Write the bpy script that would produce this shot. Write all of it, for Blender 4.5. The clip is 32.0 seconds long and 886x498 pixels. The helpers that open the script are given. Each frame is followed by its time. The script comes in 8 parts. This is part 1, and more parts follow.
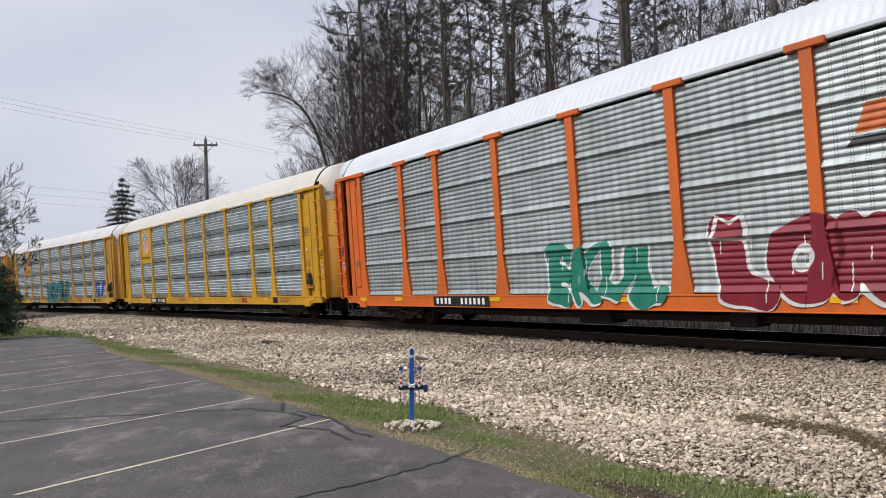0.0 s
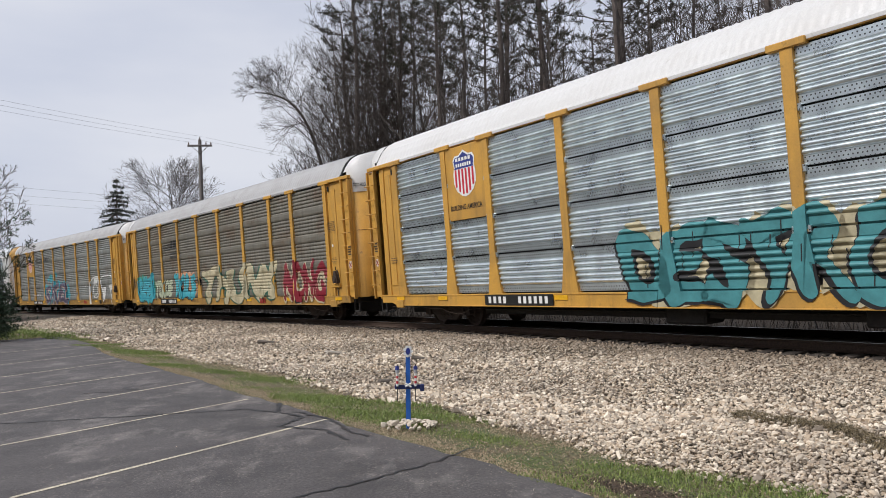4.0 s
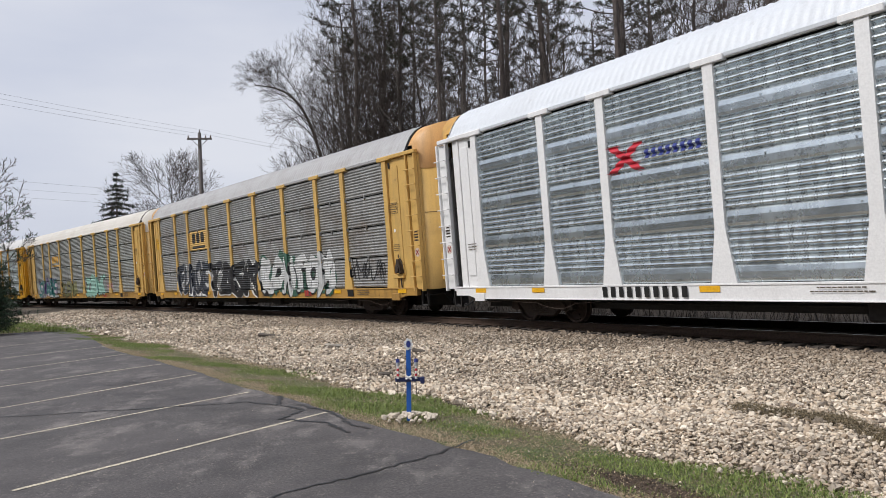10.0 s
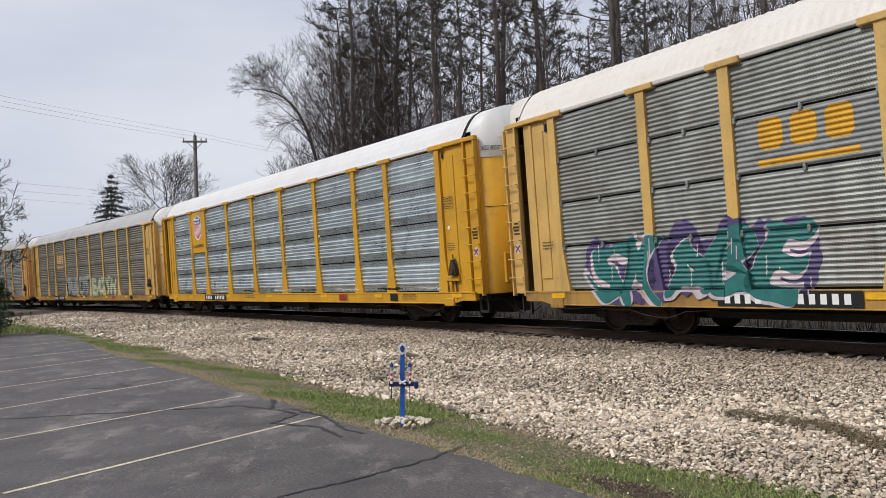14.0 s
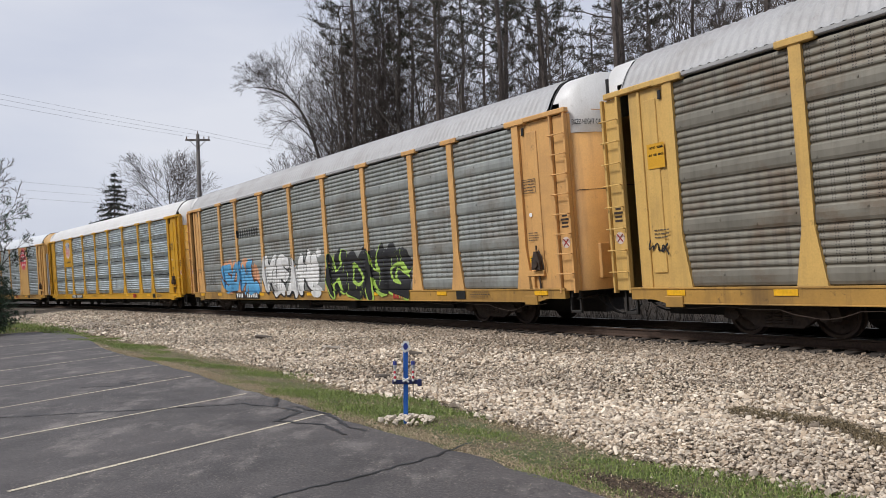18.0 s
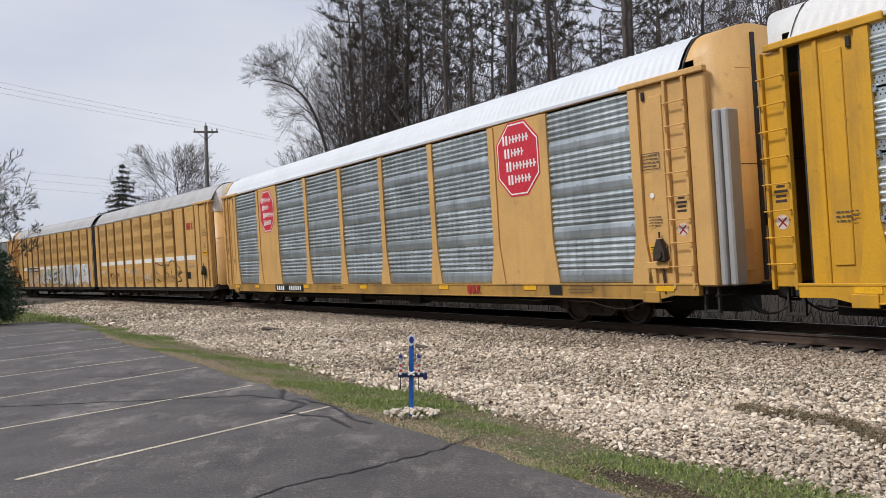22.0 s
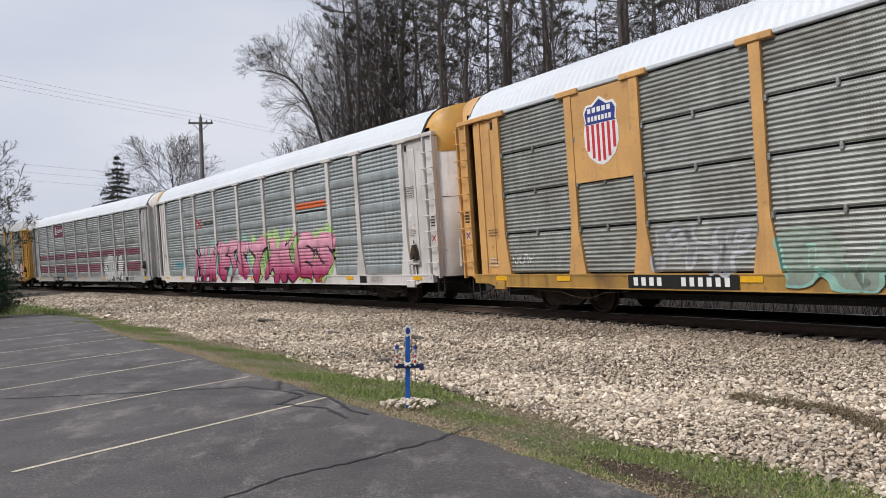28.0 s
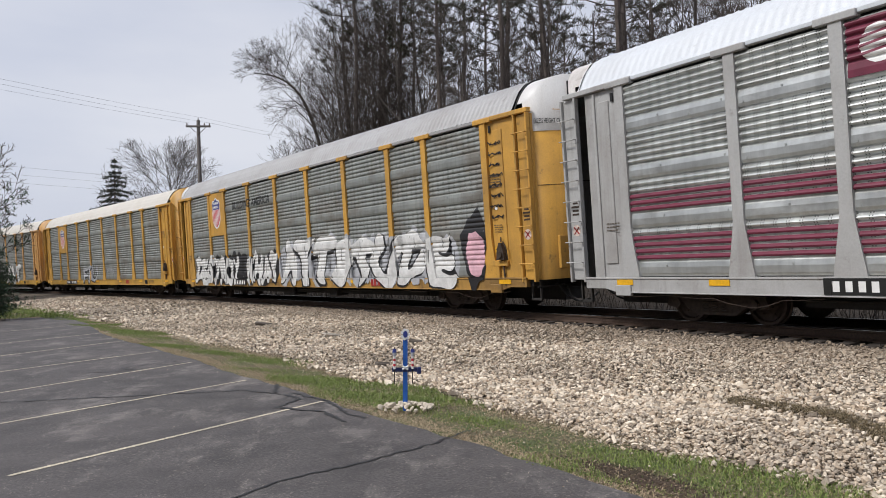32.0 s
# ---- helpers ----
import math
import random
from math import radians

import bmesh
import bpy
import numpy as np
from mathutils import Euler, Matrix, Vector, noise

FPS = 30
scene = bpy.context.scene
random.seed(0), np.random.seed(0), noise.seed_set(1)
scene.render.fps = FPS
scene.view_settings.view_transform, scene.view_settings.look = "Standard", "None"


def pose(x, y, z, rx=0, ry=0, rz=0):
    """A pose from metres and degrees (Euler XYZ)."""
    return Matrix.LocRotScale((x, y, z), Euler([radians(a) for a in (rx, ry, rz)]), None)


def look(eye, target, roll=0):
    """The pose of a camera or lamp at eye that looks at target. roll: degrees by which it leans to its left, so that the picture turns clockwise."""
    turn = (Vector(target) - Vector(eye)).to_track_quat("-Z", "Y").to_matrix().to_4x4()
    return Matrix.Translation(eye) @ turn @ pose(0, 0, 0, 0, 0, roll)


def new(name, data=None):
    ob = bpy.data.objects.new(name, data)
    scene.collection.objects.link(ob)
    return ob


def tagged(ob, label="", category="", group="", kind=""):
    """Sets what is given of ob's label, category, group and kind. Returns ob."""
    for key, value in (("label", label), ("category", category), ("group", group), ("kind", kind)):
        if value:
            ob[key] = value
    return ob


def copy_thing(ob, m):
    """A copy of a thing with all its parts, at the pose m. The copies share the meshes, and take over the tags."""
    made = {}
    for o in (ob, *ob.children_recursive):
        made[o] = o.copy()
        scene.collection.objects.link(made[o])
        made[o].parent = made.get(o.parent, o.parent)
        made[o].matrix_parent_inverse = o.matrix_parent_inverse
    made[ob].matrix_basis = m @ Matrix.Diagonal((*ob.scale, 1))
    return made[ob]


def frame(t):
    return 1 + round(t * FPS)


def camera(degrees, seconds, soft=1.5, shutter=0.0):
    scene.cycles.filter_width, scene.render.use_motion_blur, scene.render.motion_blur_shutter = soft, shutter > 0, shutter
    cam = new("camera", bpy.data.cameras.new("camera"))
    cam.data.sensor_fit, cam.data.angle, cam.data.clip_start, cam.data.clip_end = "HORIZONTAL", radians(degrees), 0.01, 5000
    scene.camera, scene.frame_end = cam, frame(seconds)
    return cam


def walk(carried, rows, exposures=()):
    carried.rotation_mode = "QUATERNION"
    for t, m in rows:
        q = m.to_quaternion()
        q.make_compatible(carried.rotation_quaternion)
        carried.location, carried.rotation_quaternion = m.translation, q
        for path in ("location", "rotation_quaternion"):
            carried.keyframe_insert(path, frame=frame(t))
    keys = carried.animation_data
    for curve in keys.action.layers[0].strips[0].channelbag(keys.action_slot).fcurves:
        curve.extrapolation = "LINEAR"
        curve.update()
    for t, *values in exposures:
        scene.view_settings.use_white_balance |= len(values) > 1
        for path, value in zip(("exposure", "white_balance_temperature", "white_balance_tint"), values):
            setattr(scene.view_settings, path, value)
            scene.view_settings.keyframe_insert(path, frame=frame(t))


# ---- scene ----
cam = camera(59.6, 32.0, soft=0.6)

# seconds, turn to the right, tilt up, lean to the left (degrees): a person holds the camera and sways a little
EYE = Vector((0.0, 0.0, 1.62))


def aim(turn, tilt, lean):
    a, b = radians(turn), radians(tilt)
    way = Vector((math.sin(a) * math.cos(b), math.cos(a) * math.cos(b), math.sin(b)))
    return look(EYE, EYE + way * 10, lean)


walk(cam, [
    (0, aim(-0.00, 2.75, -1.37)), (0.5, aim(0.04, 2.90, -1.40)), (1, aim(0.06, 2.95, -1.39)), (1.5, aim(0.08, 2.94, -1.39)), (2, aim(0.10, 2.88, -1.50)),
    (2.5, aim(0.17, 2.81, -1.51)), (3, aim(0.22, 2.79, -1.57)), (3.5, aim(0.35, 2.76, -1.76)), (5.5, aim(0.27, 2.39, -1.75)), (6, aim(0.20, 2.39, -1.64)),
    (6.5, aim(0.10, 2.39, -1.61)), (7, aim(0.00, 2.34, -1.61)), (7.5, aim(0.06, 2.31, -1.78)), (8, aim(0.11, 2.32, -1.94)), (8.5, aim(0.13, 2.30, -1.96)),
    (9, aim(0.22, 2.23, -1.95)), (9.5, aim(0.28, 2.19, -1.97)), (10, aim(0.30, 2.14, -1.89)), (10.5, aim(0.40, 2.12, -1.84)), (11, aim(0.45, 2.17, -1.82)),
    (11.5, aim(0.46, 2.16, -1.75)), (12, aim(0.56, 2.17, -1.78)), (12.5, aim(0.64, 2.19, -1.69)), (13, aim(0.71, 2.19, -1.61)), (13.5, aim(0.72, 2.31, -1.59)),
    (14, aim(0.69, 2.49, -1.45)), (14.5, aim(0.68, 2.62, -1.41)), (16.5, aim(0.66, 2.40, -1.72)), (17, aim(0.60, 2.37, -1.67)), (17.5, aim(0.51, 2.38, -1.58)),
    (18, aim(0.47, 2.32, -1.59)), (18.5, aim(0.42, 2.15, -1.60)), (19, aim(0.36, 2.03, -1.54)), (19.5, aim(0.28, 2.02, -1.45)), (20, aim(0.23, 1.97, -1.51)),
    (20.5, aim(0.21, 1.92, -1.53)), (21, aim(0.12, 1.91, -1.48)), (21.5, aim(-0.02, 1.87, -1.18)), (22, aim(-0.04, 1.88, -1.05)), (22.5, aim(-0.09, 2.00, -1.07)),
    (23, aim(-0.28, 2.10, -1.14)), (23.5, aim(-0.48, 2.03, -1.33)), (24, aim(-0.62, 1.90, -1.33)), (24.5, aim(-0.62, 1.70, -1.40)), (25, aim(-0.46, 1.51, -1.45)),
    (25.5, aim(-0.33, 1.44, -1.44)), (27.5, aim(0.19, 1.19, -1.29)), (28, aim(0.25, 1.20, -1.25)), (28.5, aim(0.25, 1.20, -1.25)), (29, aim(0.29, 1.23, -1.12)),
    (29.5, aim(0.32, 1.37, -1.11)), (30, aim(0.30, 1.52, -1.08)), (30.5, aim(0.28, 1.64, -1.06)), (31, aim(0.33, 1.70, -1.12)), (31.5, aim(0.42, 1.62, -1.22)),
    (32, aim(0.43, 1.45, -1.21)),
])

# ---- light ----
SUN_EL, SUN_AZ = 48.0, 250.0     # degrees; azimuth clockwise from +y
world = bpy.data.worlds.new("overcast_sky")
scene.world = world
world.use_nodes = True
wt = world.node_tree
wt.nodes.clear()
sky = wt.nodes.new("ShaderNodeTexSky")
sky.sky_type, sky.sun_disc = "NISHITA", False
sky.sun_elevation, sky.sun_rotation = radians(SUN_EL), radians(SUN_AZ)
sky.air_density, sky.dust_density = 1.0, 3.0
dim = wt.nodes.new("ShaderNodeVectorMath")
dim.operation = "SCALE"
dim.inputs["Scale"].default_value = 0.10
wt.links.new(sky.outputs[0], dim.inputs[0])
co = wt.nodes.new("ShaderNodeTexCoord")
stretch = wt.nodes.new("ShaderNodeMapping")
stretch.inputs["Scale"].default_value = (1.0, 1.0, 3.2)
wt.links.new(co.outputs["Generated"], stretch.inputs[0])
clouds = wt.nodes.new("ShaderNodeTexNoise")
clouds.inputs["Scale"].default_value, clouds.inputs["Detail"].default_value = 1.7, 5
wt.links.new(stretch.outputs[0], clouds.inputs["Vector"])
ramp = wt.nodes.new("ShaderNodeValToRGB")
ramp.color_ramp.elements[0].position, ramp.color_ramp.elements[0].color = 0.32, (0.58, 0.63, 0.78, 1)
ramp.color_ramp.elements[1].position, ramp.color_ramp.elements[1].color = 0.68, (0.82, 0.84, 0.92, 1)
wt.links.new(clouds.outputs[0], ramp.inputs[0])
mixs = wt.nodes.new("ShaderNodeMixRGB")
mixs.inputs[0].default_value = 0.88
wt.links.new(dim.outputs[0], mixs.inputs[1])
wt.links.new(ramp.outputs[0], mixs.inputs[2])
bg = wt.nodes.new("ShaderNodeBackground")
bg.inputs[1].default_value = 0.96
wt.links.new(mixs.outputs[0], bg.inputs[0])
wo = wt.nodes.new("ShaderNodeOutputWorld")
wt.links.new(bg.outputs[0], wo.inputs[0])

sun = new("sun", bpy.data.lights.new("sun", "SUN"))
sun.data.energy, sun.data.angle, sun.data.color = 2.95, radians(11), (1.0, 0.97, 0.95)
sa, se = radians(SUN_AZ), radians(SUN_EL)
sun.matrix_world = look((math.sin(sa) * math.cos(se) * 60, math.cos(sa) * math.cos(se) * 60, math.sin(se) * 60), (0, 0, 0))


# ---- materials ----
def nodes_of(name):
    m = bpy.data.materials.new(name)
    m.use_nodes = True
    nt = m.node_tree
    return m, nt, nt.nodes["Principled BSDF"]


def noise_node(nt, scale, detail=4.0, rough=0.55, stretch=None, coords="Object"):
    tc = nt.nodes.new("ShaderNodeTexCoord")
    n = nt.nodes.new("ShaderNodeTexNoise")
    n.inputs["Scale"].default_value, n.inputs["Detail"].default_value, n.inputs["Roughness"].default_value = scale, detail, rough
    if coords == "World":
        geo = nt.nodes.new("ShaderNodeNewGeometry")
        src = geo.outputs["Position"]
    else:
        src = tc.outputs[coords]
    if stretch:
        mp = nt.nodes.new("ShaderNodeMapping")
        mp.inputs["Scale"].default_value = stretch
        nt.links.new(src, mp.inputs[0])
        src = mp.outputs[0]
    nt.links.new(src, n.inputs["Vector"])
    return n


def mapped(nt, fac, lo, hi):
    r = nt.nodes.new("ShaderNodeMapRange")
    r.inputs["From Min"].default_value, r.inputs["From Max"].default_value = lo, hi
    nt.links.new(fac, r.inputs["Value"])
    return r.outputs[0]


def mix(nt, fac, a, b, blend="MIX"):
    m = nt.nodes.new("ShaderNodeMixRGB")
    m.blend_type = blend
    for sock, v in zip(m.inputs, (fac, a, b)):
        if isinstance(v, (int, float)):
            sock.default_value = v
        elif isinstance(v, tuple):
            sock.default_value = (*v[:3], 1)
        else:
            nt.links.new(v, sock)
    return m.outputs[0]


def math_node(nt, op, a, b=None):
    m = nt.nodes.new("ShaderNodeMath")
    m.operation = op
    for sock, v in zip(m.inputs, (a, b)):
        if v is None:
            continue
        if isinstance(v, (int, float)):
            sock.default_value = v
        else:
            nt.links.new(v, sock)
    return m.outputs[0]


def bump(nt, bsdf, height, strength=0.4, dist=0.02):
    b = nt.nodes.new("ShaderNodeBump")
    b.inputs["Strength"].default_value, b.inputs["Distance"].default_value = strength, dist
    nt.links.new(height, b.inputs["Height"])
    nt.links.new(b.outputs[0], bsdf.inputs["Normal"])


def paint(name, col, dirt=(0.10, 0.075, 0.05), amount=0.5, rough=0.5, streak=True, metal=0.0):
    """Weathered paint: fine grain, soft stains, streaks that run down."""
    m, nt, b = nodes_of(name)
    fine = noise_node(nt, 30.0, 3)
    big = noise_node(nt, 0.9, 5)
    run = noise_node(nt, 1.0, 4, 0.6, (5.0, 5.0, 0.35))
    c = mix(nt, mapped(nt, fine.outputs[0], 0.3, 0.8), tuple(x * 0.9 for x in col), tuple(min(1, x * 1.06) for x in col))
    c = mix(nt, math_node(nt, "MULTIPLY", mapped(nt, big.outputs[0], 0.45, 0.8), amount), c, dirt)
    if streak:
        c = mix(nt, math_node(nt, "MULTIPLY", mapped(nt, run.outputs[0], 0.52, 0.85), amount), c, dirt)
    spot = noise_node(nt, 4.5, 7, 0.7)
    info = nt.nodes.new("ShaderNodeObjectInfo")
    for n in (big, run, spot):
        n.noise_dimensions = "4D"
        nt.links.new(math_node(nt, "MULTIPLY", info.outputs["Random"], 90.0), n.inputs["W"])
    c = mix(nt, math_node(nt, "MULTIPLY", mapped(nt, spot.outputs[0], 0.60, 0.70), amount), c, tuple(v * 0.7 for v in dirt))
    nt.links.new(c, b.inputs["Base Color"])
    b.inputs["Roughness"].default_value, b.inputs["Metallic"].default_value = rough, metal
    bump(nt, b, fine.outputs[0], 0.12, 0.004)
    return m


def sheet(name, col, metal=0.65, rough=0.42, rust=0.15, hole=(0.05, 0.047, 0.0115), tier=0.0, band=(0.0, 1.0), clean=0.0, shift=0.0, bare=0.0):
    """Galvanised side sheet with punched rows of holes, zinc bloom, grime and rust runs."""
    m, nt, b = nodes_of(name)
    tc = nt.nodes.new("ShaderNodeTexCoord")
    sep = nt.nodes.new("ShaderNodeSeparateXYZ")
    nt.links.new(tc.outputs["Object"], sep.inputs[0])
    x, z = sep.outputs["X"], sep.outputs["Z"]
    fine = noise_node(nt, 22.0, 4)
    bloom = noise_node(nt, 2.2, 6, 0.62)
    run = noise_node(nt, 1.0, 5, 0.62, (6.0, 6.0, 0.28))
    stain = noise_node(nt, 0.8, 7, 0.68, (0.8, 1.0, 1.5))
    info = nt.nodes.new("ShaderNodeObjectInfo")
    for n in (bloom, run, stain):       # every panel weathers in its own way
        n.noise_dimensions = "4D"
        nt.links.new(math_node(nt, "MULTIPLY", info.outputs["Random"], 90.0), n.inputs["W"])
    tint = mapped(nt, info.outputs["Random"], 0.0, 1.0)
    c = mix(nt, mapped(nt, bloom.outputs[0], 0.3, 0.72), tuple(v * 0.78 for v in col), tuple(min(1, v * 1.18) for v in col))
    c = mix(nt, math_node(nt, "MULTIPLY", tint, 0.3), c, tuple(v * 0.7 for v in col))
    c = mix(nt, math_node(nt, "MULTIPLY", mapped(nt, run.outputs[0], 0.48, 0.8), 0.65 - clean), c, tuple(v * 0.45 for v in col))
    c = mix(nt, math_node(nt, "MULTIPLY", mapped(nt, bloom.outputs[0], 0.62, 0.85), rust), c, (0.20, 0.11, 0.055))
    c = mix(nt, math_node(nt, "MULTIPLY", mapped(nt, stain.outputs[0], 0.50, 0.64), min(0.8, rust * 3.0)), c, (0.13, 0.085, 0.05))
    zz = math_node(nt, "SUBTRACT", z, 0.97 - shift)
    odd = math_node(nt, "FRACT", math_node(nt, "MULTIPLY", math_node(nt, "FLOOR", math_node(nt, "DIVIDE", z, hole[1])), 0.5))
    x = math_node(nt, "ADD", x, math_node(nt, "MULTIPLY", odd, hole[0])) if tier > 0 else x
    dx = math_node(nt, "ABSOLUTE", math_node(nt, "SUBTRACT", math_node(nt, "FRACT", math_node(nt, "DIVIDE", x, hole[0])), 0.5))
    dz = math_node(nt, "ABSOLUTE", math_node(nt, "SUBTRACT", math_node(nt, "FRACT", math_node(nt, "DIVIDE", z, hole[1])), 0.5))
    dx, dz = math_node(nt, "MULTIPLY", dx, hole[0]), math_node(nt, "MULTIPLY", dz, hole[1])
    dist = math_node(nt, "SQRT", math_node(nt, "ADD", math_node(nt, "MULTIPLY", dx, dx), math_node(nt, "MULTIPLY", dz, dz)))
    dot = math_node(nt, "LESS_THAN", dist, hole[2])
    # the holes come in upright groups and, on tiered sheets, in strips
    grp = math_node(nt, "GREATER_THAN", math_node(nt, "FRACT", math_node(nt, "DIVIDE", x, 0.25)), 0.6)
    if tier > 0:
        f = math_node(nt, "FRACT", math_node(nt, "DIVIDE", zz, tier))
        strip = math_node(nt, "MULTIPLY", math_node(nt, "GREATER_THAN", f, band[0]), math_node(nt, "LESS_THAN", f, band[1]))
        dot = math_node(nt, "MULTIPLY", dot, strip)
    else:
        dot = math_node(nt, "MULTIPLY", dot, grp)
        if bare > 0:      # no holes in the smooth bands
            dot = math_node(nt, "MULTIPLY", dot, math_node(nt, "GREATER_THAN", math_node(nt, "FRACT", math_node(nt, "DIVIDE", zz, 1.0025)), bare))
    c = mix(nt, math_node(nt, "MULTIPLY", dot, 0.85 if tier > 0 else 0.82), c, (0.02, 0.02, 0.02))
    nt.links.new(c, b.inputs["Base Color"])
    b.inputs["Metallic"].default_value = metal
    rr = nt.nodes.new("ShaderNodeMapRange")
    rr.inputs["To Min"].default_value, rr.inputs["To Max"].default_value = rough - 0.1, rough + 0.22
    nt.links.new(bloom.outputs[0], rr.inputs["Value"])
    nt.links.new(rr.outputs[0], b.inputs["Roughness"])
    bump(nt, b, fine.outputs[0], 0.1, 0.003)
    return m


def plain(name, col, rough=0.6, metal=0.0, var=0.18, scale=14.0):
    m, nt, b = nodes_of(name)
    n = noise_node(nt, scale, 4)
    c = mix(nt, mapped(nt, n.outputs[0], 0.3, 0.75), tuple(v * (1 - var) for v in col), tuple(min(1, v * (1 + var)) for v in col))
    nt.links.new(c, b.inputs["Base Color"])
    b.inputs["Roughness"].default_value, b.inputs["Metallic"].default_value = rough, metal
    bump(nt, b, n.outputs[0], 0.15, 0.005)
    return m


def spray(name, col, rough=0.5, foot=None, z0=0.7, z1=2.5):
    """Spray paint, thin in places; with foot it fades to another colour towards the sill."""
    m, nt, b = nodes_of(name)
    n = noise_node(nt, 3.5, 6, 0.65)
    c = mix(nt, mapped(nt, n.outputs[0], 0.35, 0.75), tuple(v * 0.72 for v in col), tuple(min(1, v * 1.12) for v in col))
    if foot:
        tc = nt.nodes.new("ShaderNodeTexCoord")
        sep = nt.nodes.new("ShaderNodeSeparateXYZ")
        nt.links.new(tc.outputs["Object"], sep.inputs[0])
        z = math_node(nt, "ADD", sep.outputs["Z"], math_node(nt, "MULTIPLY", n.outputs[0], 0.5))
        c = mix(nt, mapped(nt, z, z0, z1), foot, c)
    nt.links.new(c, b.inputs["Base Color"])
    b.inputs["Roughness"].default_value = rough
    return m


# paints of the wagons
YEL = paint("fresh_yellow_paint", (0.62, 0.325, 0.018), amount=0.4)
GOLD = paint("golden_yellow_paint", (0.60, 0.325, 0.06), amount=0.55)
OCHRE = paint("weathered_ochre_paint", (0.55, 0.32, 0.06), (0.16, 0.09, 0.04), amount=0.7)
PALE = paint("pale_yellow_paint", (0.63, 0.40, 0.12), (0.20, 0.13, 0.06), amount=0.5)
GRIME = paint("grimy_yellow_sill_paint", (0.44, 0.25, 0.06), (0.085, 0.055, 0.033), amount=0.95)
TAN = paint("faded_orange_tan_paint", (0.66, 0.37, 0.13), (0.25, 0.14, 0.07), amount=0.6)
ORANGE = paint("orange_paint", (0.66, 0.14, 0.02), (0.14, 0.06, 0.03), amount=0.4)
WHITE = paint("white_paint", (0.80, 0.80, 0.79), (0.42, 0.40, 0.38), amount=0.25)
OFFWHITE = paint("dirty_white_paint", (0.66, 0.63, 0.60), (0.24, 0.20, 0.17), amount=0.6)
GREYP = paint("grey_paint", (0.42, 0.42, 0.41), (0.14, 0.11, 0.09), amount=0.5)
ROOF_W = paint("white_roof_paint", (0.64, 0.635, 0.62), (0.45, 0.42, 0.38), amount=0.35, rough=0.45)
ROOF_C = paint("cream_roof_paint", (0.62, 0.59, 0.53), (0.42, 0.36, 0.28), amount=0.4, rough=0.5)
ROOF_G = paint("grey_zinc_roof", (0.38, 0.38, 0.38), (0.20, 0.18, 0.16), amount=0.5, rough=0.6, metal=0.1)
ROOF_B = paint("bright_zinc_roof", (0.62, 0.65, 0.68), (0.40, 0.40, 0.40), amount=0.3, rough=0.55, metal=0.1)
SH_BLUE = sheet("bright_galvanised_sheet", (0.76, 0.84, 0.89), 0.82, 0.25, 0.03, (0.075, 0.066, 0.0145), 1.0025, (0.085, 0.415), clean=0.35, shift=0.245)
SH_ORA = sheet("grey_green_galvanised_sheet", (0.45, 0.50, 0.50), 0.6, 0.40, 0.08)
SH_NS = sheet("brownish_weathered_sheet", (0.20, 0.187, 0.152), 0.35, 0.5, 0.25, bare=0.33)
SH_UP = sheet("dull_grey_weathered_sheet", (0.31, 0.325, 0.305), 0.45, 0.45, 0.15, bare=0.33)
SH_WHITE = sheet("blue_grey_galvanised_sheet", (0.68, 0.75, 0.78), 0.88, 0.20, 0.02, clean=0.3, bare=0.33)
SH_CSX = sheet("dark_grey_ribbed_sheet", (0.37, 0.372, 0.36), 0.55, 0.42, 0.17, (0.05, 0.05, 0.008), 1.0025, (0.0, 1.0))
SH_CSX2 = sheet("weathered_ribbed_sheet", (0.36, 0.375, 0.35), 0.55, 0.42, 0.12, (0.05, 0.05, 0.008), 1.0025, (0.0, 1.0))
SH_KCS = sheet("blue_grey_framed_sheet", (0.60, 0.66, 0.68), 0.85, 0.32, 0.04, bare=0.33)
SH_PINK = sheet("pale_grey_sheet", (0.44, 0.48, 0.48), 0.6, 0.42, 0.08, bare=0.33)
SH_FXE = sheet("light_galvanised_sheet", (0.62, 0.64, 0.62), 0.8, 0.32, 0.1, clean=0.25, bare=0.33)
MAROON = spray("maroon_paint", (0.17, 0.022, 0.05))
DARK = plain("underframe_black", (0.022, 0.02, 0.018), 0.75, 0.0, 0.4)
RUSTY = plain("dark_rusty_steel", (0.05, 0.035, 0.026), 0.75, 0.2, 0.4)
RUBBER = plain("black_rubber", (0.02, 0.02, 0.021), 0.7, 0.0, 0.3)
BLACK = plain("black_enamel", (0.012, 0.012, 0.012), 0.5)
WHITEP = plain("white_enamel", (0.78, 0.78, 0.76), 0.5, 0.0, 0.06)
REFL = plain("yellow_reflector", (0.78, 0.42, 0.02), 0.35)
REFO = plain("orange_reflector", (0.62, 0.25, 0.03), 0.35)
NAVY = plain("navy_enamel", (0.03, 0.045, 0.22), 0.45)
RED = plain("red_enamel", (0.55, 0.03, 0.05), 0.45)
DRED = plain("dark_red_enamel", (0.36, 0.035, 0.03), 0.5)
FADED = plain("faded_stencil_ink", (0.085, 0.065, 0.045), 0.6)
# near-black in place of the shade inside the wagons
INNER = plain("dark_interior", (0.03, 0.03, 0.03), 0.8)


